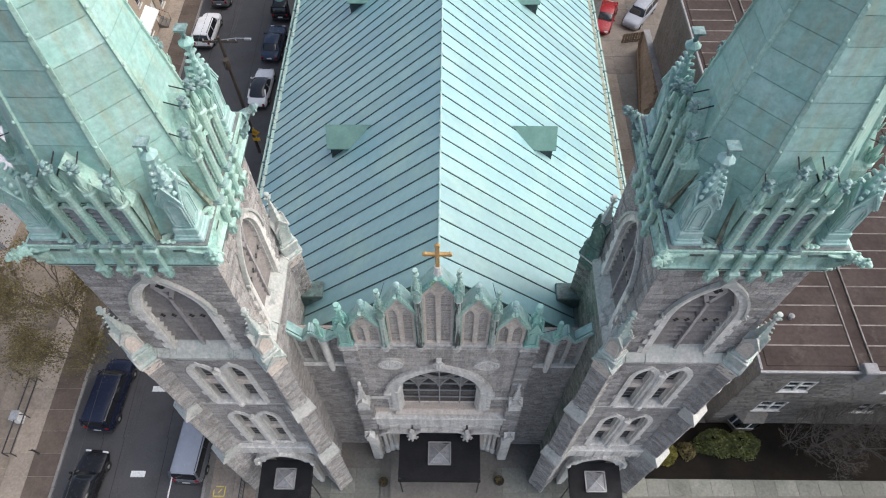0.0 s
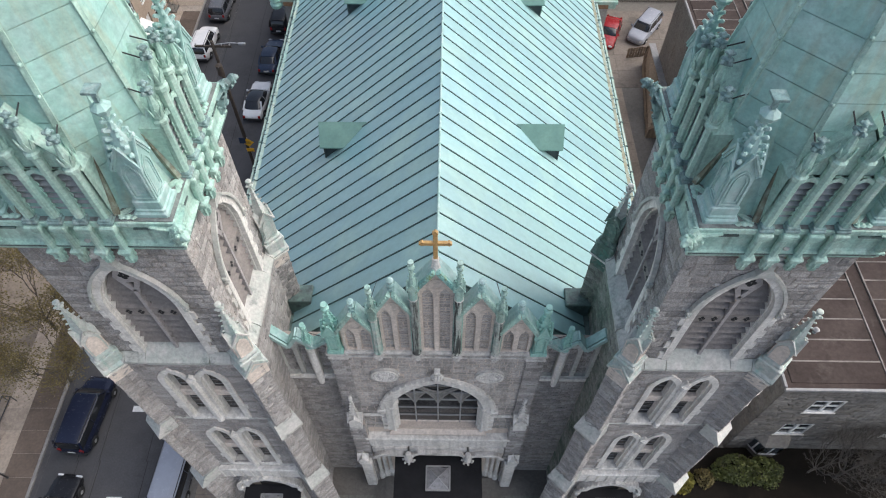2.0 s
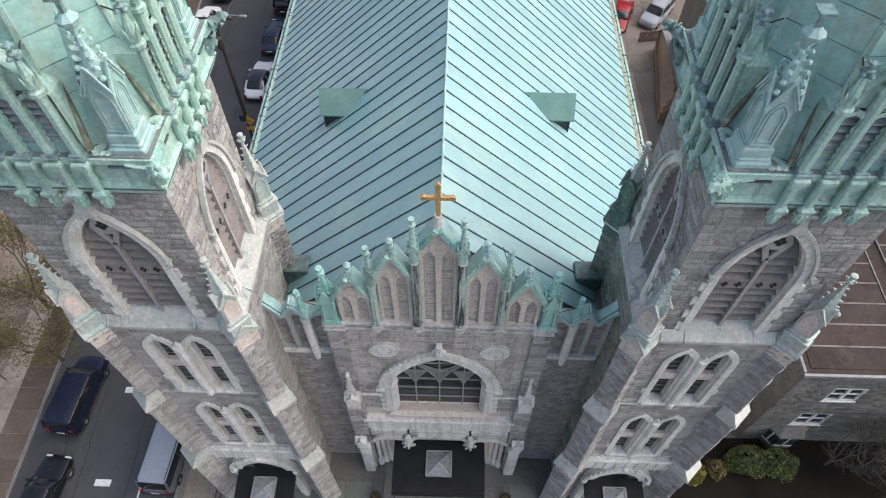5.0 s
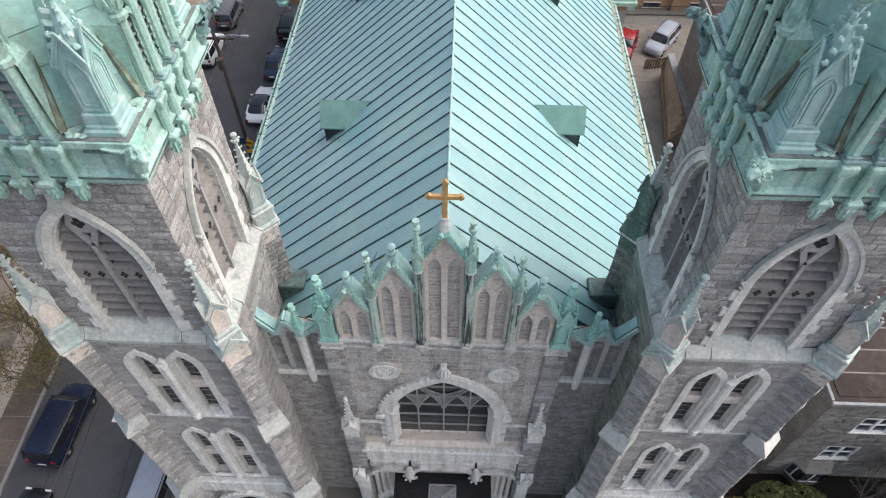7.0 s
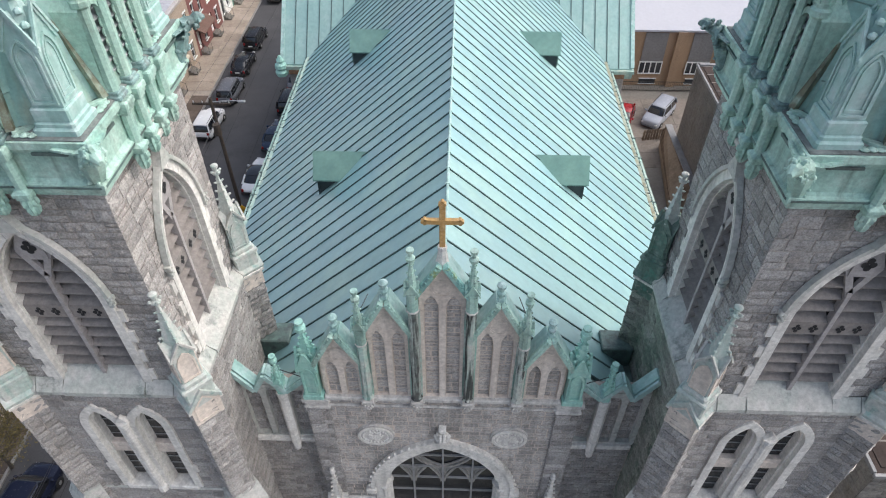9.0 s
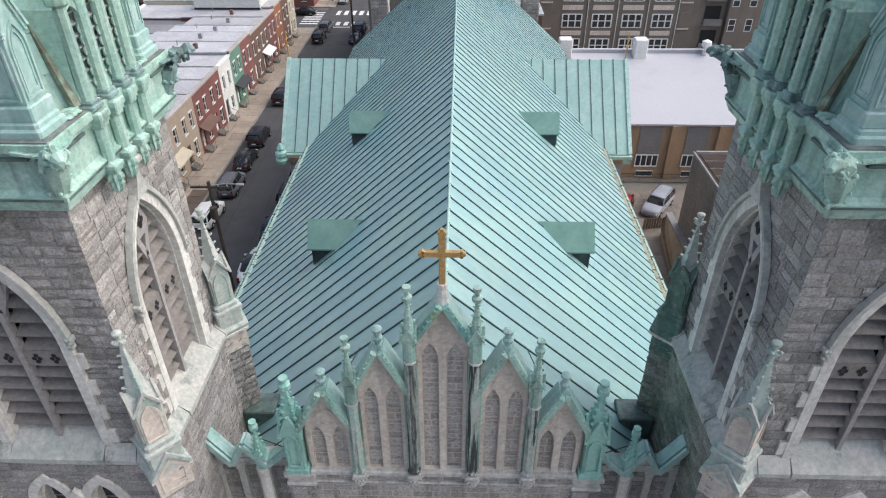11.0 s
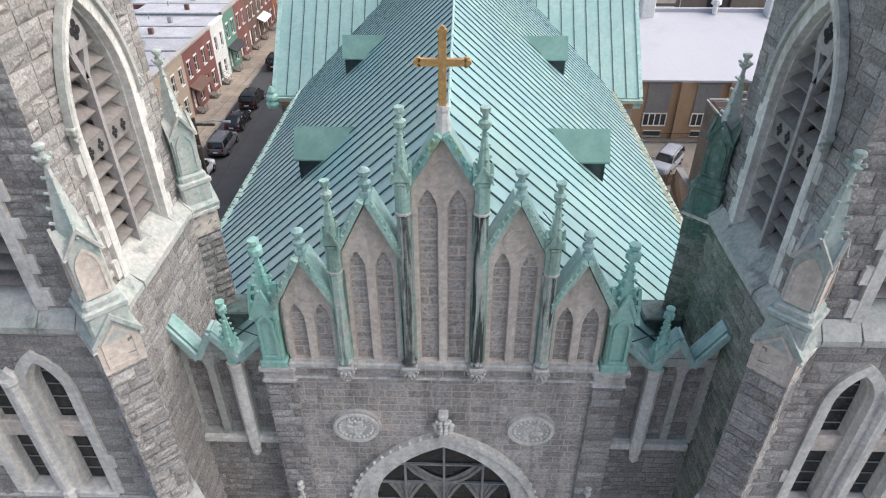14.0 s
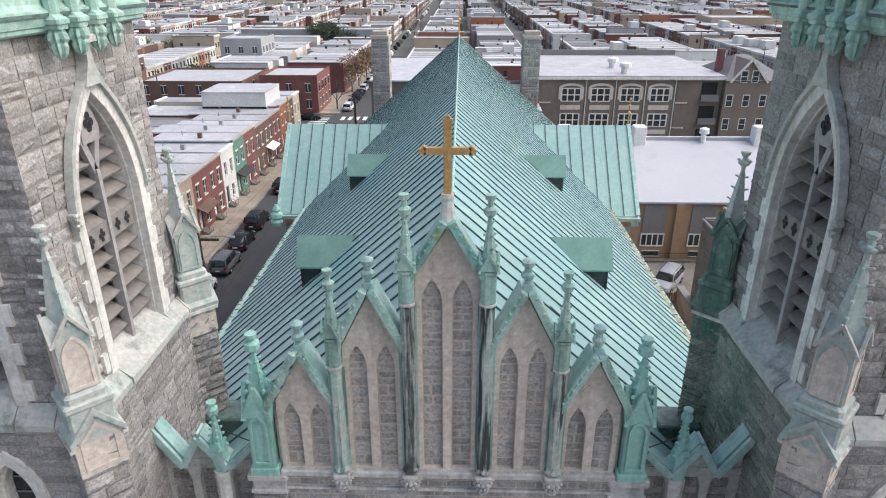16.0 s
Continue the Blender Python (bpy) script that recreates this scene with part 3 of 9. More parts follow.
def belfry_window(tower, face, mirrored):
    m = face_matrix(face, TW, mirrored)
    _, a, z0, zs, rise = BELFRY[0]
    g = G()
    o, i = lancet(a + 0.24, z0, zs, rise + 0.33, 9), lancet(a, z0, zs, rise, 9)
    g.band(o, i, "y", -0.065, 0.12, close=False)
    g.band(lancet(a + 0.16, z0, zs, rise + 0.2, 9), lancet(a - 0.05, z0, zs, rise - 0.06, 9), "y", 0.10, 0.66, close=False)
    for k in range(4):           # stepped quoins of the jambs
        z = z0 + 0.1 + k * 0.8
        for s in (-1, 1):
            g.box(min(s * (a + 0.2), s * (a + 0.40)), max(s * (a + 0.2), s * (a + 0.40)), -0.058, 0.02, z, z + 0.42)
    w = part("window", G().merge(g, m), LIMESTONE, tower, "pale limestone pointed window surround")
    if face in ("front", "inner"):
        voussoirs(w, m, o, i, -0.075, -0.055, LIMESTONE, jamb=0.8)
    g = G()                      # hood mould with its ogee tip
    h0, h1 = lancet(a + 0.33, zs + 0.2, zs, rise + 0.44, 9), lancet(a + 0.23, zs + 0.2, zs, rise + 0.32, 9)
    g.band(h0[1:-1], h1[1:-1], "y", -0.16, 0.0, close=False)
    for s in (-1, 1):
        g.box(s * (a + 0.31) - 0.075, s * (a + 0.31) + 0.075, -0.17, 0.0, zs + 0.22, zs + 0.34, 0.02)
        for dx, dz in ((-0.05, 0.12), (0.05, 0.12), (0.0, 0.2), (-0.04, 0.28), (0.05, 0.3)):      # leafy stop
            crocket(g, (s * (a + 0.31 + dx), -0.13, zs + dz), (s * 0.4 + dx, -1, dz - 0.2), 0.09)
    zt = zs + rise + 0.36
    g.prism([(-0.32, zt - 0.22), (0.32, zt - 0.22), (0.10, zt + 0.2), (0.06, zt + 0.6), (-0.06, zt + 0.6), (-0.10, zt + 0.2)], "y", -0.2, 0.02)
    g.box(-0.2, 0.2, -0.3, 0.0, zt + 0.55, zt + 0.68, 0.03)
    g.box(-0.13, 0.13, -0.24, 0.0, zt + 0.68, zt + 0.82, 0.03)
    finial(g, 0, -0.13, zt + 0.8, 1.0)
    part("hood_mould", G().merge(g, m), LIME_GREEN, w, "hood mould with a carved finial")
    deep = m @ Matrix.Translation((0, 0.03, 0))       # the louvres stand back in the reveal
    n = 12
    for col in (-1, 1):
        for k in range(n):
            z = z0 + 0.05 + k * 0.40
            if k == 6:
                continue
            hw = lancet_half(a - 0.04, z0, zs, rise - 0.05, z + 0.2)
            if hw < 0.22:
                continue
            x0, x1 = (0.07, hw) if col > 0 else (-hw, -0.07)
            b = G().add([(x0, 0.12, z), (x1, 0.12, z), (x1, 0.16, z - 0.06), (x0, 0.16, z - 0.06),
                         (x0, 0.60, z + 0.27), (x1, 0.60, z + 0.27), (x1, 0.61, z + 0.19), (x0, 0.61, z + 0.19)],
                        [(0, 1, 5, 4), (3, 7, 6, 2), (0, 3, 2, 1), (4, 5, 6, 7), (1, 2, 6, 5), (0, 4, 7, 3)])
            part("louvre_slat", G().merge(b, deep), LOUVRE, w)
    g = G()
    g.box(-0.055, 0.055, 0.07, 0.26, z0, zs + 0.75)
    for s in (-1, 1):            # forked head of the mullion
        g.beam((0, 0.16, zs + 0.7), (s * 0.34, 0.16, zs + rise - 0.7), 0.16, 0.1, (0, 1, 0))
        g.beam((s * 0.34, 0.16, zs + rise - 0.72), (s * 0.10, 0.16, zs + rise - 0.16), 0.13, 0.1, (0, 1, 0))
    part("mullion", G().merge(g, deep), MULLION, w)
    zp = z0 + 6 * 0.40
    g = slab(-a + 0.05, a - 0.05, zp, zp + 0.44, [], 0.1)
    p = part("pierced_panel", G().merge(g, m @ Matrix.Translation((0, 0.14, 0))), LOUVRE, w)
    # holes are not cut: near-black lobes on the panel paint their shade
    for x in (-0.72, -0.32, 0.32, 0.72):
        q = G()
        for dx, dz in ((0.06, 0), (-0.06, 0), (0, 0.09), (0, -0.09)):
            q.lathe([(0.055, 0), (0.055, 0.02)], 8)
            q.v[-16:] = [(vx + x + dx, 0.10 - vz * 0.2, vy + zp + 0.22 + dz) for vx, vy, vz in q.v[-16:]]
        part("quatrefoil", G().merge(q, deep), DARK, p, "near-black inlay painting the shade of a quatrefoil hole")
    # head quatrefoil, likewise a near-black inlay painted as a shaded hole
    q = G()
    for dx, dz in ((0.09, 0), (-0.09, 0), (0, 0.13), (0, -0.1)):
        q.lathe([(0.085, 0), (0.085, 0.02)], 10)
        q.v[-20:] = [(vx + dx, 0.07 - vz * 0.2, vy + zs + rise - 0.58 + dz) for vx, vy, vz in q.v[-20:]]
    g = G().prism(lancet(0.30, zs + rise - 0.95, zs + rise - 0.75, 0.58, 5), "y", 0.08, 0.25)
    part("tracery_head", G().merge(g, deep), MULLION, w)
    part("quatrefoil", G().merge(q, deep), DARK, w, "near-black inlay painting the shade of a quatrefoil hole")
    # the weathered sill below
    g = G().add([(-1.12, -0.33, z0 - 0.24), (1.12, -0.33, z0 - 0.24), (1.12, 0.36, z0 + 0.30), (-1.12, 0.36, z0 + 0.30),
                 (-1.12, -0.33, z0 - 0.40), (1.12, -0.33, z0 - 0.40), (1.12, 0.36, z0 - 0.40), (-1.12, 0.36, z0 - 0.40)],
                [(0, 1, 2, 3), (0, 4, 5, 1), (4, 7, 6, 5), (1, 5, 6, 2), (0, 3, 7, 4), (3, 2, 6, 7)])
    part("sill", G().merge(g, m), LIME_GREEN, w, "sloping stained limestone sill")
    return w


def pair_windows(tower, m):
    """Two tiers of paired lights on the front face."""
    for tier in (0, 2):
        z0, zs, rise = PAIR[tier][2:5]
        for x in (-0.68, 0.68):
            g = G()
            g.band(lancet(0.64, z0 - 0.1, zs, rise + 0.30, 8, x), lancet(0.40, z0 - 0.1, zs, rise, 8, x), "y", -0.07, 0.12, close=False)
            g.band(lancet(0.46, z0, zs, rise + 0.06, 8, x), lancet(0.33, z0, zs, rise - 0.1, 8, x), "y", 0.10, 0.36, close=False)
            s = 1 if x > 0 else -1
            e = sorted((x + s * 0.60, x + s * 0.76))
            g.box(e[0], e[1], -0.06, 0.02, z0 + 0.9, z0 + 1.3)
            w = part("window", G().merge(g, m), LIMESTONE, tower, "narrow pointed light in a pale limestone frame")
            gl = G().prism(lancet(0.36, z0, zs, rise - 0.05, 6, x), "y", 0.36, 0.40)
            pane = part("pane", G().merge(gl, m), LEADED, w, "dark leaded glass")
            for dz in (0.35, 0.75, 1.15, 2.5, 2.9, 3.3, 3.7):
                bar = G().box(x - 0.34, x + 0.34, 0.335, 0.362, z0 + dz - 0.012, z0 + dz + 0.012)
                part("glazing_bar", G().merge(bar, m), WINFRAME, w)
            tr = G().box(x - 0.36, x + 0.36, 0.16, 0.365, z0 + 1.75, z0 + 2.25, 0.02)
            tr.box(x - 0.25, x + 0.25, 0.135, 0.2, z0 + 1.85, z0 + 2.15, 0.02)
            part("transom", G().merge(tr, m), SANDSTONE, w, "carved spandrel panel")
            si = G().box(x - 0.5, x + 0.5, -0.12, 0.37, z0 - 0.2, z0 - 0.02, 0.03)
            part("sill", G().merge(si, m), LIMESTONE, w)
        g = G()
        g.lathe([(0.17, z0 - 0.2), (0.17, z0 + 0.05), (0.12, z0 + 0.1), (0.12, zs + 0.2), (0.19, zs + 0.3), (0.19, zs + 0.42)], 8, (0, -0.09, 0), math.pi / 8)
        g.prism([(-0.19, zs + 0.42), (0.19, zs + 0.42), (0, zs + 0.68)], "y", -0.16, 0.02)
        part("colonnette", G().merge(g, m), LIMESTONE, tower, "slender limestone colonnette between the lights")
        g = G().box(-TL + 0.25, TL - 0.25, -0.055, 0.05, z0 - 0.34, z0 - 0.24, 0.03)
        part("string_course", G().merge(g, m), LIME_GREEN, tower)


def corner_buttress(tower, sx, sy):
    """A diagonal buttress in three stages, with gabled caps and a pinnacle on top."""
    turn = math.atan2(sy, sx)
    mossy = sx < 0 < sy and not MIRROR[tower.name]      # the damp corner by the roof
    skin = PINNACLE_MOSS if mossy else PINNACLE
    m = Matrix.Translation((sx * TL, sy * TL, 0)) @ Matrix.Rotation(turn, 4, "Z")     # local +x points outwards along the diagonal
    hw = 0.55
    core, faces = G(), []
    stages = [(0.0, 7.3, 0.80, 0.52), (7.3, 14.1, 0.52, 0.47), (14.1, 19.95, 0.27, 0.42)]
    for z0, z1, d, w in stages:
        core.box(-0.6, d - 0.05, -w + 0.05, w - 0.05, z0, z1)
    b = part("buttress", G().merge(core, m), MORTAR, tower, "diagonal granite buttress with gabled stone caps")
    for k, (z0, z1, d, w) in enumerate(stages):
        fm = m @ Matrix.Translation((d - 0.05, 0, 0)) @ Matrix.Rotation(radians(90), 4, "Z")
        rows = course_layout(z0, z1, lambda v, w=w: [(-w, w)], 400 + k + int(sx * 7 + sy * 3), 0.2, 0.32, 0.3, 0.7)
        faces.append((fm, rows))
        for s in (-1, 1):
            e = 0.3
            sm = m @ Matrix.Translation((d - 0.05, s * (w - 0.05), 0)) @ Matrix.Rotation(radians(0 if s < 0 else 180), 4, "Z")
            iv = (lambda v, d=d: [(-d - 0.5, 0.05)]) if s < 0 else (lambda v, d=d: [(-0.05, d + 0.5)])
            faces.append((sm, course_layout(z0, z1, iv, 500 + k + int(sx * 5 + sy * 2) + s, 0.2, 0.32, 0.3, 0.6)))
    rest = G()
    r = random.Random(77)
    flip = MIRROR[tower.name]
    for fm, rows in faces:
        for u, v, w, h in rows:
            rest.merge(UNIT[r.randrange(12)], fm @ Matrix.Translation((u, 0, v)) @ Matrix.Diagonal((w - 0.016, 0.05 * r.uniform(0.7, 1.3), h - 0.016, 1)))
    if flip:
        rest.moved(Matrix.Diagonal((-1, 1, 1, 1)))
    me = bpy.data.meshes.new("stonework")
    me.from_pydata(rest.v, [], rest.f)
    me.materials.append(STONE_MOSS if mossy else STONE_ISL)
    ob = new("stonework", me)
    ob.parent = b
    tagged(ob, kind="stuff")
    for (z0, z1, d, w), nd in zip(stages, (0.70, 0.46, 0.30)):
        g = G()
        if z1 < 19:
            g.add([(d + 0.08, -w - 0.08, z1 - 0.12), (d + 0.08, w + 0.08, z1 - 0.12), (d + 0.08, w + 0.08, z1 + 0.05), (d + 0.08, -w - 0.08, z1 + 0.05),
                   (-0.3, -w - 0.08, z1 - 0.12), (-0.3, w + 0.08, z1 - 0.12), (nd - 0.25, w + 0.02, z1 + 0.75), (nd - 0.25, -w - 0.02, z1 + 0.75),
                   (-0.3, w + 0.02, z1 + 0.75), (-0.3, -w - 0.02, z1 + 0.75)],
                  [(0, 1, 2, 3), (3, 2, 6, 7), (7, 6, 8, 9), (0, 4, 5, 1), (1, 5, 8, 6, 2), (0, 3, 7, 9, 4), (4, 9, 8, 5)])
        else:
            g.prism([(-w, z1 - 0.75), (w, z1 - 0.75), (w, z1 + 0.12), (0, z1 + 0.56), (-w, z1 + 0.12)], "x", -0.55, d)
        part("cap", G().merge(g, m), LIME_GREEN if z1 < 19 else skin if mossy else SANDSTONE, b, "weathered stone cap")
        if z1 > 19:
            g = G().band([(-w + 0.1, z1 - 0.65), (w - 0.1, z1 - 0.65), (w - 0.1, z1 + 0.02), (0, z1 + 0.36), (-w + 0.1, z1 + 0.02)],
                         [(-w + 0.16, z1 - 0.6), (w - 0.16, z1 - 0.6), (w - 0.16, z1 - 0.02), (0, z1 + 0.28), (-w + 0.16, z1 - 0.02)], "x", d - 0.01, d + 0.025)
            part("panel_mould", G().merge(g, m), SANDSTONE, b)
            for s in (-1, 1):
                g = G().add([(d + 0.09, s * (w + 0.07), z1 + 0.09), (d + 0.09, 0, z1 + 0.68), (-0.55, 0, z1 + 0.68), (-0.55, s * (w + 0.07), z1 + 0.09),
                             (d + 0.09, s * (w + 0.05), z1 - 0.02), (d + 0.09, 0, z1 + 0.54), (-0.55, 0, z1 + 0.54), (-0.55, s * (w + 0.05), z1 - 0.02)],
                            [(0, 1, 2, 3), (4, 7, 6, 5), (0, 4, 5, 1), (2, 6, 7, 3), (0, 3, 7, 4)])
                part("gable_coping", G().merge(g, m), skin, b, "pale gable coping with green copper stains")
                part("eave_mould", G().merge(G().beam((-0.5, s * (w + 0.04), z1 - 0.06), (d + 0.05, s * (w + 0.04), z1 - 0.06), 0.09, 0.08), m), LIMESTONE, b)
    # pinnacle
    c = Vector((sx * PIN, sy * PIN, 0))
    g = G()
    gm = Matrix.Translation(c) @ Matrix.Rotation(turn, 4, "Z")
    q = G().box(-0.40, 0.40, -0.40, 0.40, 19.95, 20.66, 0.05)
    q.box(-0.43, 0.43, -0.43, 0.43, 20.66, 20.78, 0.03)
    q.box(-0.36, 0.36, -0.36, 0.36, 20.78, 20.96, 0.06)
    g.merge(q, gm)
    gable_block(g, c.x, c.y, 0.56, 20.94, 21.98, 0.46, turn, 0.02)
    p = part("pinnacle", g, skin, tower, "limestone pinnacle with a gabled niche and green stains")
    g = G()
    gable_trim(g, c.x, c.y, 0.56, 21.98, 0.50, turn, 0.05, 0.06)
    part("gable_trim", g, skin if mossy else LIME_GREEN, p)
    g = G()
    for q in range(4):
        t = G().prism(lancet(0.18, 21.06, 21.62, 0.38, 5), "y", -0.295, -0.27)
        t.band(lancet(0.235, 21.0, 21.62, 0.46, 5), lancet(0.18, 21.06, 21.62, 0.38, 5), "y", -0.315, -0.27)
        g.merge(t, Matrix.Translation(c) @ Matrix.Rotation(turn + q * math.pi / 2, 4, "Z"))
    part("niche", g, SANDSTONE if sy < 0 else skin, p, "tan niche panel" if sy < 0 else "green-stained niche panel")
    g = G()
    spirelet(g, c.x, c.y, 22.0, 24.05, 0.30, 4, 0, 0.06, turn)
    sp = part("spirelet", g, PINNACLE, p, "crocketed stone spirelet")
    g = G()
    cap_finial(g, c.x, c.y, 23.66, 0.58)
    for q in range(4):
        a = turn + q * math.pi / 2
        crocket(g, (c.x + 0.09 * math.cos(a), c.y + 0.09 * math.sin(a), 23.80), (math.cos(a), math.sin(a), 0.5), 0.10)
    part("finial", g, PINNACLE, sp, "moulded stone finial")
    for i in range(5):           # pale crockets up the four edges
        f = (i + 0.5) / 5.6
        rr = 0.30 * (1 - f) + 0.05 * f
        for q in range(4):
            a = turn + q * math.pi / 2
            g = G()
            crocket(g, (c.x + rr * math.cos(a), c.y + rr * math.sin(a), 22.15 + 1.6 * f), (math.cos(a), math.sin(a), 0.4), 0.085 - 0.02 * f)
            part("crocket", g, PINNACLE, sp)


def build_tower(sign):
    mirrored = sign < 0
    centre = (sign * 9.23, 12.2, 0)
    t = thing("church_tower", centre, "square grey granite bell tower with a green copper crown and spire" if sign > 0 else
              "grey granite bell tower with a green copper spire beside the street", "church tower", "church towers", mirror=mirrored)
    # lower stages
    low, up = {}, {}
    for face in FACE:
        ops = PAIR + DOORWAY if face == "front" else []
        hw = TL - 0.04 if face in ("front", "back") else TL - 0.54
        low[face] = part("lower_wall", G().merge(slab(-hw, hw, 0, 19.88, widen(ops), 0.5), face_matrix(face, TL - 0.04)), MORTAR, t, "coursed rock-faced granite wall")
        hw = TW - 0.04 if face in ("front", "back") else TW - 0.54
        up[face] = part("belfry_wall", G().merge(slab(-hw, hw, 20.1, 27.2, widen(BELFRY), 0.5), face_matrix(face, TW - 0.04)), MORTAR, t, "rock-faced granite belfry wall")
    # near-black core, coloured as the unlit depth behind the doorway
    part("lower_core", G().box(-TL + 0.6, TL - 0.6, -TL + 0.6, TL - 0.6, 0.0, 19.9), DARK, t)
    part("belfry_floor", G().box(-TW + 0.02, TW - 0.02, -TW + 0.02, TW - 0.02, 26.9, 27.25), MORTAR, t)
    # solid near-black block that paints the dark between the louvres
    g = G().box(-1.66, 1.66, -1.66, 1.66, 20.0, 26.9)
    part("belfry_core", g, DARK, t, "near-black block painting the unlit belfry interior")
    for wall, half, z0, z1, ops, grow, lay in ((up, TW - 0.04, 20.30, 26.95, BELFRY, 0.26, (0.22, 0.38, 0.3, 0.75)), (low, TL - 0.04, 0.0, 19.95, PAIR + DOORWAY, 0.26, (0.18, 0.32, 0.28, 0.8))):
        for face in ("inner", "front", "outer", "back"):
            o = ops if (wall is up or face == "front") else []
            rows = course_layout(z0, z1, free(-half - 0.03, half + 0.03, o, grow), 40 + sign + FACE[face] + int(z0), *lay)
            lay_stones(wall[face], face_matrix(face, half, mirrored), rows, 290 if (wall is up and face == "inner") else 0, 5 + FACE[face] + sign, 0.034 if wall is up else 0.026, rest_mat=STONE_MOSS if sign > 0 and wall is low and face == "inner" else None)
    for face in FACE:
        belfry_window(t, face, False)
    pair_windows(t, face_matrix("front", TL - 0.04))
    g = G()                      # band of sloping stone under the belfry
    for z0, z1, h0, h1 in ((19.86, 19.98, 2.58, 2.62), (19.98, 20.26, 2.62, 2.34)):
        g.rings([[(a * h, b * h, z) for a, b in ((-1, -1), (1, -1), (1, 1), (-1, 1))] for z, h in ((z0, h0), (z1, h1))])
    sc_ = part("sill_course", g, LIME_GREEN, t, "sloping limestone course stained green")
    for face in FACE:            # its slabs, with open joints
        m = face_matrix(face, 0)
        rs_ = random.Random(len(face) + sign)
        us_ = [-2.6, -1.9, -1.13, 1.13, 1.9, 2.6]
        for a_, b_ in zip(us_, us_[1:]):
            if a_ < -1.0 < b_:          # the window sill lies here
                continue
            lo_, hi_ = (a_ + 0.012, b_ - 0.012), (max(a_ + 0.012, -2.36), min(b_ - 0.012, 2.36))
            e_ = rs_.uniform(0.0, 0.012)
            g = G().add([(lo_[0], -2.65 - e_, 20.08), (lo_[1], -2.65 - e_, 20.08), (hi_[1], -2.37, 20.40), (hi_[0], -2.37, 20.40), (lo_[0], -2.65 - e_, 19.95), (lo_[1], -2.65 - e_, 19.95), (hi_[1], -2.30, 20.30), (hi_[0], -2.30, 20.30)],
                        [(0, 1, 2, 3), (4, 7, 6, 5), (0, 4, 5, 1), (1, 5, 6, 2), (2, 6, 7, 3), (3, 7, 4, 0)])
            part("slab", G().merge(g, m), LIME_GREEN, sc_)
    for sx in (-1, 1):
        for sy in (-1, 1):
            corner_buttress(t, sx, sy)
    # doorway with its carved head
    m = face_matrix("front", TL - 0.04)
    g = G().box(-TL + 0.3, TL - 0.3, -0.24, 0.06, 6.5, 7.6, 0.04)
    g.box(-TL + 0.25, TL - 0.25, -0.30, 0.06, 7.6, 7.78, 0.05)
    for k in range(9):
        x = -2.0 + k * 0.5
        g.box(x - 0.05, x + 0.05, -0.29, -0.2, 6.55, 7.6)
    part("frieze", G().merge(g, m), LIMESTONE, t, "panelled limestone frieze over the door")
    g = G().band(lancet(1.5, 0.2, 4.6, 1.75, 9), lancet(1.2, 0.2, 4.4, 1.5, 9), "y", -0.3, 0.1, close=False)
    hood = lancet(1.68, 4.7, 4.8, 1.8, 9)
    g.band(hood, lancet(1.56, 4.7, 4.8, 1.66, 9), "y", -0.42, 0.0, close=False)
    for hx, hz in hood[1:-1]:
        crocket(g, (hx, -0.36, hz), (hx * 0.4, -0.3, 0.8), 0.13)
    for s in (-1, 1):
        g.lathe([(0.12, 0), (0.2, 0.18), (0.18, 0.34), (0.1, 0.42)], 8, (s * 1.64, -0.3, 4.4))
        g.box(s * 1.5 - 0.16, s * 1.5 + 0.16, -0.4, 0.0, 0.0, 4.4, 0.04)
    door = part("doorway", G().merge(g, m), LIMESTONE, t, "carved limestone pointed doorway")
    return t, mirrored


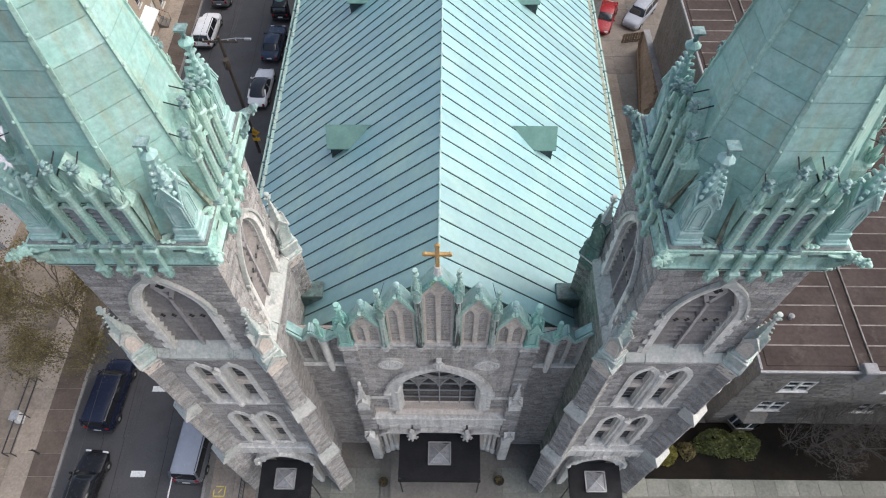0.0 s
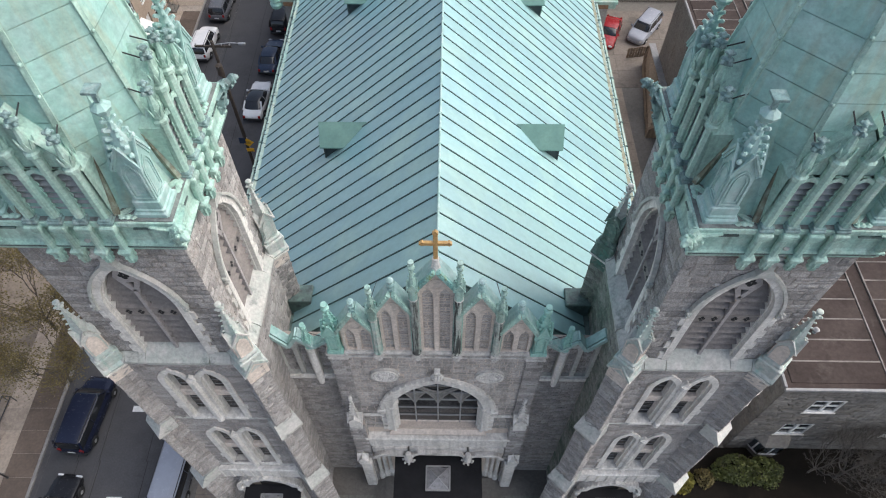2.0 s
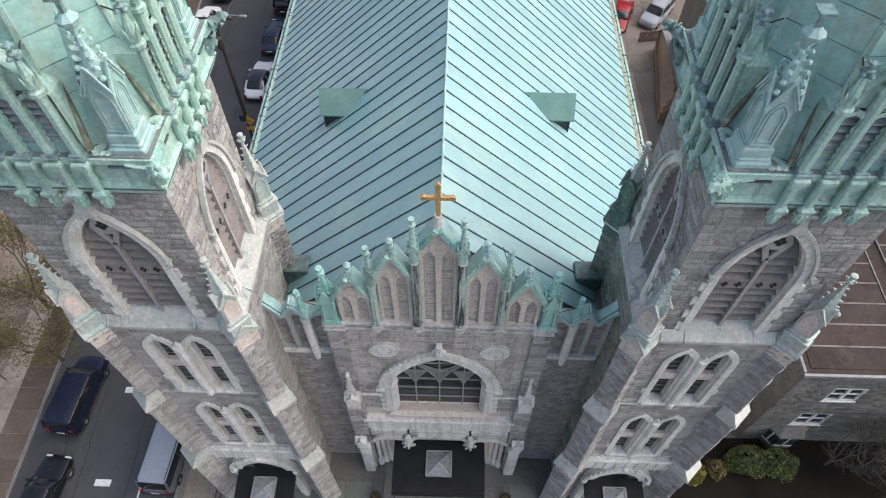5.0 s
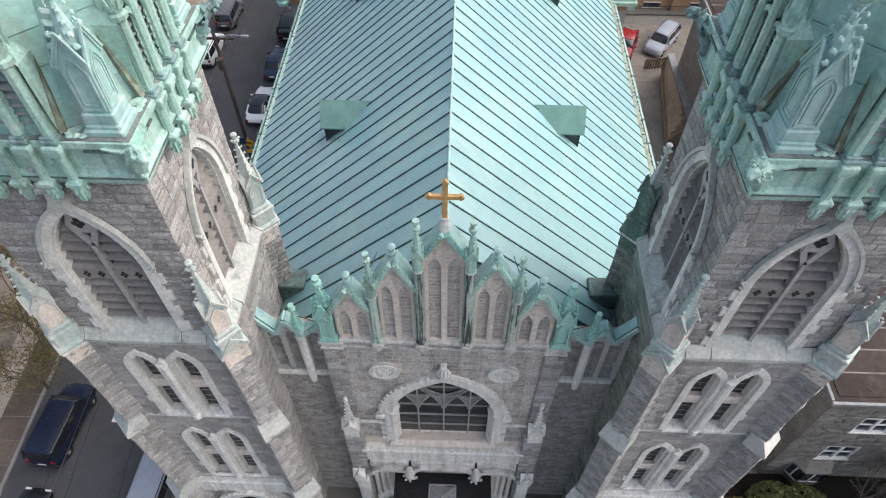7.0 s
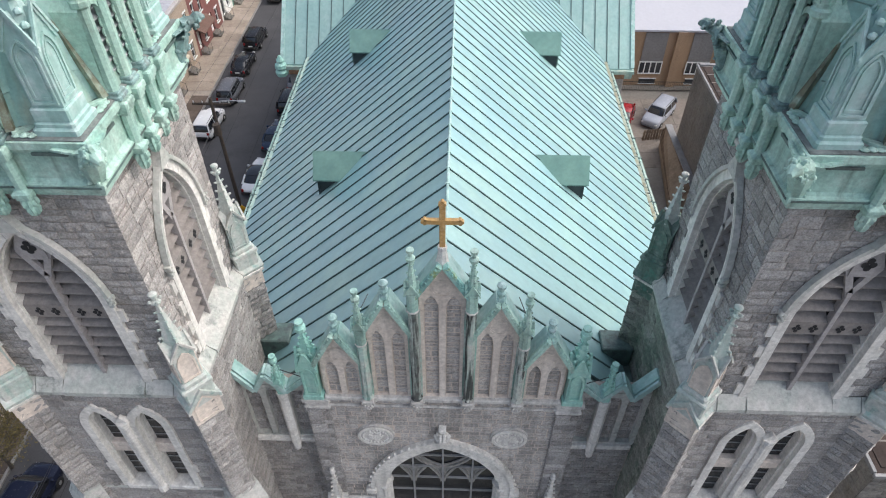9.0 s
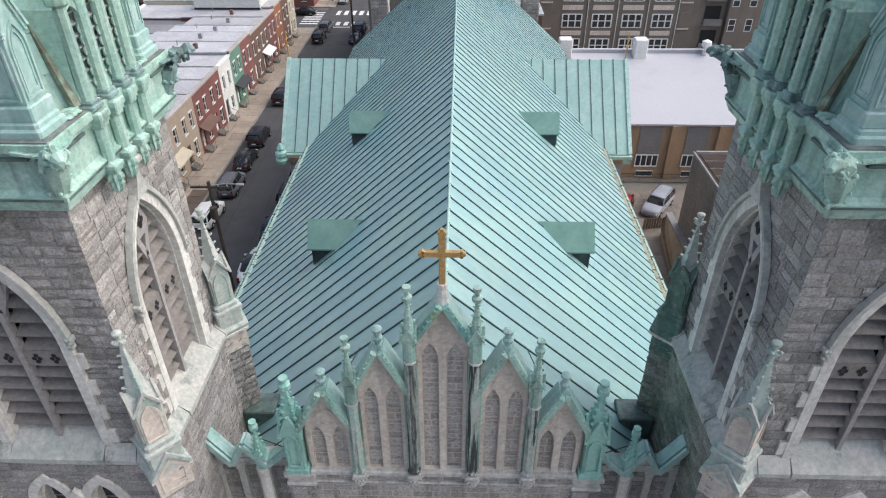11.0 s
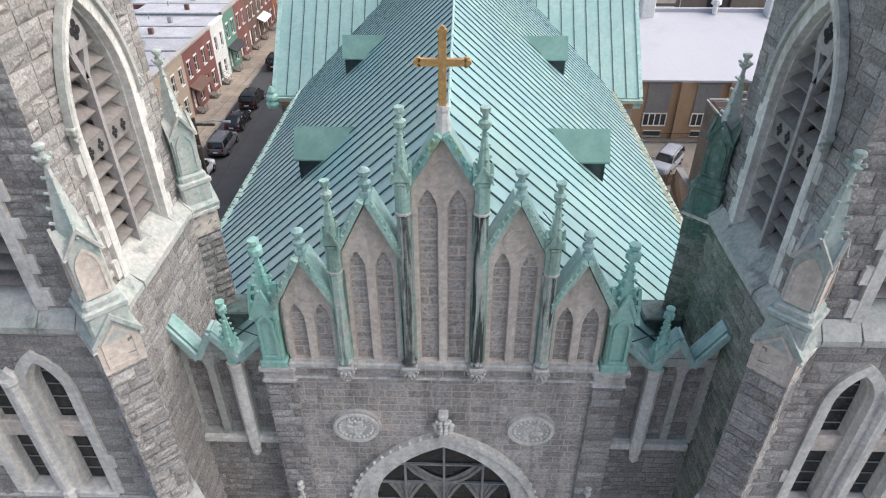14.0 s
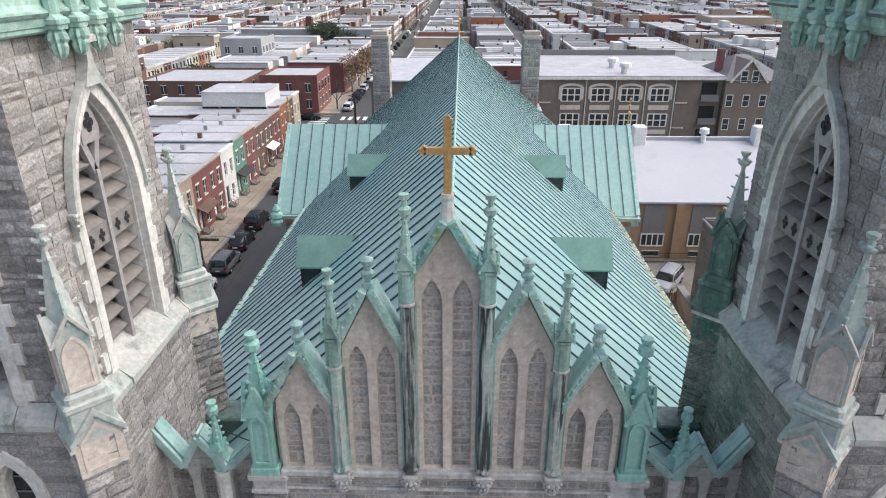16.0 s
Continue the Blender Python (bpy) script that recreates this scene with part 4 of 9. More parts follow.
def build_crown(t):
    """Copper cornice, shafts, corner pinnacles and spire of a tower."""
    def part(name, g, material, parent, label="", smooth=False):
        return link_part(name, G().merge(g).moved(Matrix.Diagonal((0.98, 0.98, 1, 1))), material, parent, label, smooth)

    g = G()
    sq = lambda h, z: [(a * h, b * h, z) for a, b in ((-1, -1), (1, -1), (1, 1), (-1, 1))]
    g.rings([sq(2.50, 26.9), sq(2.56, 26.94), sq(2.56, 27.0), sq(2.60, 27.02), sq(2.62, 27.1), sq(2.62, 27.14), sq(2.67, 27.18), sq(2.67, 27.26), sq(2.60, 27.29), sq(2.56, 27.36), sq(2.55, 27.92), sq(2.60, 27.94), sq(2.61, 28.0), sq(2.65, 28.02), sq(2.67, 28.1), sq(2.72, 28.13), sq(2.72, 28.28), sq(2.6, 28.29)])
    cor = part("cornice", g, COPPER, t, "green copper cornice with a plain frieze")
    g = G()
    for face in FACE:
        m = face_matrix(face, 2.72)
        for k in range(2):
            u = (-1.9, 1.9)[k]
            g.merge(G().box(u - 0.35, u + 0.35, 0.02, 0.2, 27.98, 28.04), m)
        g.merge(G().beam((-2.6, 0.08, 27.2), (2.6, 0.08, 27.2), 0.08, 0.05), m)
    part("moulding", g, COPPER_DARK, cor)
    g = G().rings([sq(2.66, 28.27), sq(2.66, 28.31), sq(2.2, 28.40)])
    part("ledge", g, LEDGE_DIRT, cor, "dirty ledge on top of the cornice")
    US = (-0.97, -0.32, 0.33, 0.98)
    for face in FACE:
        m = face_matrix(face, 2.66)
        for u in US:
            g = G()              # short shaft across the frieze, on a leafy drop
            def eight(q_, sq_, z_):
                e_ = q_ * (0.85 if sq_ else 0.414)
                return [(u + q_, -e_, z_), (u + q_, e_, z_), (u + e_, q_, z_), (u - e_, q_, z_), (u - q_, e_, z_), (u - q_, -e_, z_), (u - e_, -q_, z_), (u + e_, -q_, z_)]
            prof = [(0.15, 1, 26.96), (0.155, 1, 27.03), (0.185, 1, 27.05), (0.185, 1, 27.12), (0.15, 1, 27.15), (0.115, 0, 27.2), (0.115, 0, 27.88), (0.15, 1, 27.92), (0.15, 1, 27.98), (0.18, 1, 28.0), (0.18, 1, 28.07), (0.21, 1, 28.09), (0.21, 1, 28.2), (0.18, 1, 28.24)]
            g.rings([eight(*p_) for p_ in prof])
            g.rings([[(u + r_ * (1.18 if e_ % 2 else 0.86) * math.cos(e_ * math.pi / 8), r_ * (1.18 if e_ % 2 else 0.86) * math.sin(e_ * math.pi / 8), z_ - (0.03 if e_ % 2 else 0)) for e_ in range(16)]
                     for r_, z_ in ((0.03, 26.5), (0.10, 26.58), (0.13, 26.7), (0.115, 26.76), (0.155, 26.82), (0.15, 26.9), (0.11, 26.98))])
            part("bracket_shaft", G().merge(g, m), COPPER, t, "short copper shaft on a carved drop")
            tall = 30.6 if abs(u) < 0.5 else 30.1
            g = G()
            g.lathe([(0.135, 28.3), (0.135, tall), (0.2, tall + 0.06), (0.2, tall + 0.16), (0.14, tall + 0.2), (0.14, tall + 0.34)], 8, (u, 0.06, 0), math.pi / 8)
            g.lathe([(0.15, tall + 0.34), (0.04, tall + 1.05)], 8, (u, 0.06, 0), math.pi / 8)
            col = part("colonnette", G().merge(g, m), COPPER, t, "copper colonnette with a pinnacle top")
            for k in range(8):   # saw-tooth collar
                a = math.pi * k / 4 + math.pi / 8
                part("collar_tooth", G().merge(G().beam((u + 0.15 * math.cos(a), 0.06 + 0.15 * math.sin(a), tall + 0.3), (u + 0.19 * math.cos(a), 0.06 + 0.19 * math.sin(a), tall + 0.58), 0.12, 0.04, (math.cos(a), math.sin(a), 0), 0.01, 0.03), m), COPPER, col)
            g = G()
            for k in range(4):
                a = math.pi * k / 2 + 0.4
                crocket(g, (u + 0.06 * math.cos(a), 0.06 + 0.06 * math.sin(a), tall + 0.98), (math.cos(a), math.sin(a), 0.4), 0.15)
                crocket(g, (u + 0.05 * math.cos(a + 0.8), 0.06 + 0.05 * math.sin(a + 0.8), tall + 1.22), (math.cos(a + 0.8), math.sin(a + 0.8), 0.6), 0.10)
            finial(g, u, 0.06, tall + 0.92, 0.8)
            part("leaf_finial", G().merge(g, m), COPPER_GREY, col, "grimy leaf finial")
            part("iron_tie", G().merge(G().tube([(u, 0.1, tall + 0.9), (u * 0.93, 0.72, tall + 1.12)], 0.02, 5), m), BLACKMETAL, t)
            part("shaft_foot", G().merge(G().box(u - 0.2, u + 0.2, -0.14, 0.26, 28.28, 28.37, 0.03).box(u - 0.17, u + 0.17, -0.11, 0.23, 28.37, 28.44, 0.02), m), COPPER_GREY, t)
        # louvred screen behind the shafts
        g = G()
        for k in range(8):
            z = 28.42 + k * 0.215
            g = G().add([(-0.97, 0.13, z), (0.97, 0.13, z), (0.97, 0.36, z + 0.13), (-0.97, 0.36, z + 0.13), (-0.97, 0.14, z - 0.03), (0.97, 0.14, z - 0.03), (0.97, 0.37, z + 0.10), (-0.97, 0.37, z + 0.10)],
                        [(0, 1, 2, 3), (4, 7, 6, 5), (0, 4, 5, 1), (2, 6, 7, 3)])
            part("louvre_slat", G().merge(g, m), ZINC, t)
        # near-black box behind the slats, shade put in as colour
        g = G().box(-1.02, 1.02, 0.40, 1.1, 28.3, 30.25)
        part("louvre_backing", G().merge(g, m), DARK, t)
        for a, b in zip(US, US[1:]):        # scalloped arches between the shafts
            g = G()
            o = lancet((b - a) / 2, 29.6, 29.75, 0.42, 6, (a + b) / 2)
            i = lancet((b - a) / 2 - 0.07, 29.6, 29.72, 0.33, 6, (a + b) / 2)
            g.band(o, i, "y", 0.03, 0.12, close=False)
            g.prism([(a, 30.12), (b, 30.12), (b, 30.0), ((a + b) / 2, 30.18), (a, 30.0)], "y", 0.05, 0.11)
            ar = part("arch", G().merge(g, m), COPPER, t, "copper arch with scalloped edges")
            for s, e in ((a + 0.12, 1), (b - 0.12, -1)):
                pts = [(s, 28.5 + k * 0.2 + dz) if dz == 0 else (s + e * dx_, 28.5 + k * 0.2 + dz) for k in range(6) for dz, dx_ in ((0, 0), (0.05, 0.05), (0.10, 0.06), (0.15, 0.05))]
                part("scallop", G().merge(G().prism([(s - e * 0.05, 28.5)] + pts + [(s, 29.7), (s - e * 0.05, 29.7)], "y", 0.08, 0.11), m), COPPER, ar)
        g = G().prism([(-1.15, 30.15), (1.15, 30.15), (0.3, 31.2), (0, 31.65), (-0.3, 31.2)], "y", 0.14, 0.24)
        part("lucarne_gable", G().merge(g, m), COPPER, t, "small copper gable")
        g = G()                  # gabled roof of the lucarne, running back into the spire
        g.add([(-1.18, 0.05, 30.1), (0, 0.05, 31.7), (1.18, 0.05, 30.1), (-1.18, 1.1, 30.1), (0, 1.3, 31.7), (1.18, 1.1, 30.1), (-1.18, 0.9, 28.3), (1.18, 0.9, 28.3), (-1.18, 0.1, 28.3), (1.18, 0.1, 28.3)],
              [(0, 1, 4, 3), (1, 2, 5, 4), (0, 3, 6, 8), (2, 9, 7, 5)])
        g.beam((-1.28, 0.1, 28.4), (-1.75, 0.55, 28.36), 0.14, 0.06)
        g.beam((1.28, 0.1, 28.4), (1.75, 0.55, 28.36), 0.14, 0.06)
        part("lucarne_roof", G().merge(g, m), COPPER, t, "weathered copper lucarne roof")
        for s in (-1, 1):        # leaning struts at the sides
            g = G()
            g.beam((s * 1.25, 0.15, 28.4), (s * 1.0, 1.0, 31.2), 0.15, 0.12)
            part("strut", G().merge(g, m), COPPER_BROWN, t, "brown-stained copper strut")
            for k in range(3):
                part("scroll", G().merge(G().lathe([(0.085, 0), (0.095, 0.02), (0.06, 0.035), (0.03, 0.06)], 8, (s * (1.36 + 0.15 * k), 0.1, 28.34)), m), COPPER, t)
    for sx in (-1, 1):
        for sy in (-1, 1):
            x, y = sx * 2.12, sy * 2.12
            g = G().box(x - 0.44, x + 0.44, y - 0.44, y + 0.44, 28.3, 28.48, 0.04)
            g.box(x - 0.39, x + 0.39, y - 0.39, y + 0.39, 28.48, 28.60, 0.05)
            g.box(x - 0.36, x + 0.36, y - 0.36, y + 0.36, 28.60, 28.86, 0.03)
            gable_block(g, x, y, 0.60, 28.86, 30.0, 0.62, 0.0, 0.0)
            p = part("corner_pinnacle", g, COPPER_PALE, t, "pale copper corner pinnacle with gabled panels")
            g = G()
            gable_trim(g, x, y, 0.60, 29.98, 0.66, 0.0, 0.012, 0.055)
            gable_trim(g, x, y, 0.60, 30.05, 0.68, 0.0, 0.045, 0.05)
            part("gable_trim", g, COPPER_PALE, p)
            for q in range(4):
                mq = Matrix.Translation((x, y, 0)) @ Matrix.Rotation(q * math.pi / 2, 4, "Z")
                pm = part("panel_mould", G().merge(G().band(lancet(0.245, 28.93, 29.72, 0.46, 6), lancet(0.205, 28.98, 29.72, 0.40, 6), "y", -0.335, -0.29), mq), COPPER_PALE, p)
                part("inner_mould", G().merge(G().band(lancet(0.165, 29.03, 29.72, 0.33, 6), lancet(0.13, 29.08, 29.72, 0.28, 6), "y", -0.322, -0.29), mq), COPPER_PALE, pm)
            g = G()
            spirelet(g, x, y, 30.1, 31.75, 0.30, 8, 0, 0.1)
            g.lathe([(0.06, 31.45), (0.2, 31.55), (0.24, 31.66), (0.10, 31.78)], 8, (x, y, 0))
            sl = part("spirelet", g, COPPER_PALE, p, "crocketed copper spirelet")
            for i_ in range(5):       # curled leaves up the four ribs
                f_ = (i_ + 0.5) / 5.3
                for q in range(4):
                    a_ = math.pi / 4 + q * math.pi / 2
                    r_ = 0.31 * (1 - f_) + 0.06 * f_
                    g = G()
                    crocket(g, (x + r_ * math.cos(a_), y + r_ * math.sin(a_), 30.25 + 1.2 * f_), (math.cos(a_), math.sin(a_), 0.5), 0.17 - 0.05 * f_)
                    part("crocket", g, COPPER_PALE, sl)
            g = G().box(x - 0.05, x + 0.05, y - 0.05, y + 0.05, 31.8, 32.1)
            g.box(x - 0.17, x + 0.17, y - 0.17, y + 0.17, 32.1, 32.16)
            part("cap_plate", g, COPPER_GREY, p, "small square plate on the tip")
            # winged spout at the corner
            d = Vector((sx, sy, 0)).normalized()
            c = Vector((sx * 2.6, sy * 2.6, 28.0))
            up = Vector((0, 0, 1))
            s = d.cross(up)
            spine = [(-0.28, -0.95, 0.10), (-0.16, -0.7, 0.17), (-0.06, -0.42, 0.22), (0.02, -0.15, 0.25), (0.14, 0.05, 0.23), (0.30, 0.14, 0.17), (0.46, 0.15, 0.13), (0.58, 0.20, 0.15), (0.68, 0.21, 0.12), (0.80, 0.17, 0.05)]
            g = G().rings([[c + d * e + up * h_ + (s * math.cos(q * math.pi / 4) + (up if e > 0.1 else d) * math.sin(q * math.pi / 4)) * r_ for q in range(8)] for e, h_, r_ in spine])
            for k in (-1, 1):    # wings swept back along the cornice
                w_ = [(0.10, 0.12, 0.30), (0.0, 0.30, 0.26), (-0.12, 0.50, 0.30), (-0.3, 0.72, 0.34)]
                for i_, ((e0, o0, h0), (e1, o1, h1)) in enumerate(zip(w_, w_[1:])):
                    g.beam(c + d * e0 + s * k * o0 * 0.7 + up * h0 * 0.5, c + d * e1 + s * k * o1 * 0.7 + up * h1 * 0.5, 0.05, 0.24 - 0.05 * i_, d, 0.04, 0.2 - 0.05 * i_)
            for k in range(46):
                e, h_, r_ = spine[rng.randrange(1, 8)]
                a = rng.uniform(0, 6.28)
                n_ = s * math.cos(a) + (up if e > 0.1 else d) * math.sin(a)
                crocket(g, c + d * e + up * (h_ + rng.uniform(-0.08, 0.08)) + n_ * r_ * 0.85, n_ + up * rng.uniform(-0.3, 0.6), rng.uniform(0.07, 0.14))
            part("gargoyle", g, COPPER_GREY if sy > 0 else COPPER, t, "copper leaf spout at the cornice corner")
    # spire: eight faces of lapped sheets between rolls
    z0, z1, R0 = 28.3, 46.0, 2.74
    rad = lambda z: R0 * (z1 - z) / (z1 - z0)
    g = G().lathe([(R0 - 0.03, z0), (0.02, z1)], 8, (0, 0, 0), math.pi / 8)
    sp = part("spire", g, COPPER, t, "tall eight-sided copper spire")
    rows = 24
    dz = (z1 - 0.6 - z0) / rows
    for k in range(8):
        a0, a1 = math.pi / 8 + k * math.pi / 4, math.pi / 8 + (k + 1) * math.pi / 4
        for j in range(rows):
            za, zb = z0 + j * dz + 0.012, z0 + (j + 1) * dz - 0.012
            g = G()
            ring = []
            for off, lo in ((0.0, 0.0), (0.022, 0.0)):
                ring.append([((rad(za) + off + 0.008 * 0) * math.cos(a0), (rad(za) + off) * math.sin(a0), za), ((rad(za) + off) * math.cos(a1), (rad(za) + off) * math.sin(a1), za),
                             ((rad(zb) + off * 0.4) * math.cos(a1), (rad(zb) + off * 0.4) * math.sin(a1), zb), ((rad(zb) + off * 0.4) * math.cos(a0), (rad(zb) + off * 0.4) * math.sin(a0), zb)])
            g.rings(ring)
            part("sheet", g, COPPER_SPIRE, sp)
        g = G().beam((rad(z0) * math.cos(a0), rad(z0) * math.sin(a0), z0), (rad(z1) * math.cos(a0), rad(z1) * math.sin(a0), z1), 0.14, 0.13, (math.cos(a0), math.sin(a0), 0), 0.06, 0.06)
        for j in range(22):
            z = z0 + 0.5 + j * 0.76
            crocket(g, (rad(z) * math.cos(a0), rad(z) * math.sin(a0), z), (math.cos(a0), math.sin(a0), 0.3), 0.13)
        part("hip_roll", g, COPPER, sp, "rounded copper roll along the spire's hip")
    for sx in (-1, 1):
        for sy in (-1, 1):
            g = G().add([(sx * 2.2, sy * 2.2, 28.32), (sx * 2.35, sy * 1.05, 28.32), (sx * 1.05, sy * 2.35, 28.32), (sx * 1.45, sy * 1.45, 31.6)], [(0, 1, 3), (0, 3, 2), (0, 2, 1), (1, 2, 3)])
            part("broach", g, COPPER_SPIRE, sp, "sloping copper broach at the corner")


ZINC = mat("grey_zinc_slat", [(0.30, 0.32, 0.33), (0.36, 0.38, 0.385)], 0.8, 7.0, 0.7, 0.0, 0.15, 16, (0.18, 0.22, 0.21), 0.4)
MULLION = mat("grey_stone_mullion", [(0.31, 0.29, 0.285), (0.36, 0.335, 0.33)], 0.6, 8.0, 0.85, 0.0, 0.3, 20, (0.2, 0.19, 0.19), 0.35)
COPPER_SPIRE = mat("copper_spire_sheet", [(0.245, 0.435, 0.40), (0.31, 0.50, 0.445), (0.34, 0.50, 0.475)], 0.35, 5.0, 0.5, 0.0, 0.25, 5, (0.33, 0.31, 0.19), 0.45, "object", 0.13, blotch=(0.38, 0.55, 0.50), blotch_scale=1.3, blotch_at=0.5, blotch_amt=0.5, fine_amt=0.3)
TOWERS = []
for sign in (1, -1):
    t, mirrored = build_tower(sign)
    build_crown(t)
    TOWERS.append(t)
# ---- nave, transept and facade ----
CX = -0.06


def shift(g, x, y, z=0.0):
    return g.moved(Matrix.Translation((x, y, z)))


GUTTER_STRIP = mat("rusty_gutter_strip", [(0.30, 0.33, 0.26), (0.25, 0.22, 0.14), (0.34, 0.39, 0.33)], 1.5, 6.0, 0.75, 0.0, 0.3, 14, blotch=(0.14, 0.10, 0.06), blotch_scale=2.0)
RIDGE, EAVE_X, EAVE_Z, ROOF0, ROOF1 = 21.45, 11.6, 11.2, 12.1, 72.4
SLOPE = (RIDGE - EAVE_Z) / EAVE_X
PITCH = math.atan(SLOPE)
SEAM = 0.92
NY = 42.0
nave = thing("church_nave", (CX, NY, 0), "long granite church nave under a steep standing-seam copper roof", "church")
g = G().box(-11.0, 11.0, 12.0 - NY, 72.0 - NY, 0, 11.3)
g.prism([(-11.0, 11.3), (11.0, 11.3), (0, 21.1)], "y", 12.2 - NY, 72.1 - NY)
part("nave_wall", g, STONE_ISL, nave, "grey granite nave wall")
g = G()
for s in (-1, 1):
    g.add([(0, ROOF0 - NY, RIDGE - 0.02), (s * EAVE_X, ROOF0 - NY, EAVE_Z - 0.02), (s * EAVE_X, ROOF1 - NY, EAVE_Z - 0.02), (0, ROOF1 - NY, RIDGE - 0.02),
           (0, ROOF0 - NY, RIDGE - 0.3), (s * EAVE_X, ROOF0 - NY, EAVE_Z - 0.2), (s * EAVE_X, ROOF1 - NY, EAVE_Z - 0.2), (0, ROOF1 - NY, RIDGE - 0.3)],
          [(0, 1, 2, 3), (4, 7, 6, 5), (0, 4, 5, 1), (1, 5, 6, 2), (2, 6, 7, 3)])
roof = part("roof", g, COPPER_SEAM, nave, "blue-green copper roof with dark standing seams")
LEN = math.hypot(EAVE_X, RIDGE - EAVE_Z)


def roof_sheet(w):
    """A pan between two seams: x along the eave, y up the slope."""
    return G().add([(0.02, 0, 0.0), (w - 0.02, 0, 0.0), (w - 0.02, LEN, 0.0), (0.02, LEN, 0.0), (0.02, 0, 0.03), (w - 0.02, 0, 0.03), (w - 0.02, LEN, 0.03), (0.02, LEN, 0.03),
                    (w * 0.5, 0, 0.036), (w * 0.5, LEN, 0.036)],
                   [(0, 3, 2, 1), (4, 8, 9, 7), (8, 5, 6, 9), (0, 1, 5, 8, 4), (2, 3, 7, 9, 6), (1, 2, 6, 5), (3, 0, 4, 7)])


def roof_seam():
    return G().add([(-0.032, 0, 0.0), (0.032, 0, 0.0), (0.032, LEN, 0.0), (-0.032, LEN, 0.0), (-0.02, 0, 0.075), (0.02, 0, 0.075), (0.02, LEN, 0.075), (-0.02, LEN, 0.075)],
                   [(0, 3, 2, 1), (4, 5, 6, 7), (0, 1, 5, 4), (1, 2, 6, 5), (2, 3, 7, 6), (3, 0, 4, 7)])


sheet_mesh, seam_mesh = roof_sheet(SEAM).mesh("sheet", COPPER_ROOF), roof_seam().mesh("seam", COPPER_SEAM)
y0 = 16.32 - 4 * SEAM
count = int((ROOF1 - y0) / SEAM)
for s in (-1, 1):
    for k in range(count):
        y = y0 + k * SEAM + 0.0
        # local x along the ridge, local y up the slope, local z outwards
        if s > 0:
            m = Matrix.Translation((EAVE_X, y - NY, EAVE_Z)) @ Matrix(((0, -math.cos(PITCH), math.sin(PITCH), 0), (1, 0, 0, 0), (0, math.sin(PITCH), math.cos(PITCH), 0), (0, 0, 0, 1)))
        else:
            m = Matrix.Translation((-EAVE_X, y + SEAM - NY, EAVE_Z)) @ Matrix(((0, math.cos(PITCH), -math.sin(PITCH), 0), (-1, 0, 0, 0), (0, math.sin(PITCH), math.cos(PITCH), 0), (0, 0, 0, 1)))
        for nm, me in (("sheet", sheet_mesh), ("seam", seam_mesh)):
            ob = new(nm, me)
            ob.parent = roof
            ob.matrix_basis = m
g = G().tube([(0, ROOF0 - NY, RIDGE + 0.05), (0, ROOF1 - NY, RIDGE + 0.04)], 0.055, 8)
for k in range(count):
    g.box(-0.07, 0.07, y0 + k * SEAM - NY - 0.02, y0 + k * SEAM - NY + 0.02, RIDGE, RIDGE + 0.105)
part("ridge_roll", g, COPPER_PALE, roof, "pale copper ridge roll")
for s in (-1, 1):                # box gutters with their hooks
    g = G()
    g.box(min(s * 11.45, s * 11.85), max(s * 11.45, s * 11.85), ROOF0 + 2.4 - NY, 47.8 - NY, 10.75, 10.95)
    g.box(min(s * 11.72, s * 11.85), max(s * 11.72, s * 11.85), ROOF0 + 2.4 - NY, 47.8 - NY, 10.95, 11.12)
    gut = part("gutter", g, GUTTER, nave, "stained copper box gutter")
    part("gutter_strip", G().beam((s * 11.3, 14.5 - NY, 11.55), (s * 11.3, 47.8 - NY, 11.55), 0.26, 0.06, (0, 0, 1)), GUTTER_STRIP if s > 0 else GUTTER, gut, "rust-stained strip above the gutter" if s > 0 else "pale green strip above the gutter")
    for k in range(15):
        y = 16.0 + k * 2.2 - NY
        part("gutter_joint", G().box(min(s * 11.4, s * 11.9), max(s * 11.4, s * 11.9), y - 0.05, y + 0.05, 10.9, 11.16), COPPER_DARK, gut)
    g = G()
    r = random.Random(5)
    for k in range(75):
        y = 15.0 + k * 0.44 - NY
        x = 11.28 + r.uniform(-0.08, 0.08)
        g.beam((s * x, y, RIDGE - SLOPE * x + 0.02), (s * (x + 0.25), y + r.uniform(-0.1, 0.1), RIDGE - SLOPE * x + 0.06), 0.04, 0.05)
    tagged(part("snow_guard", g, COPPER_DARK, gut), "row of small dark hooks above the gutter", kind="stuff")


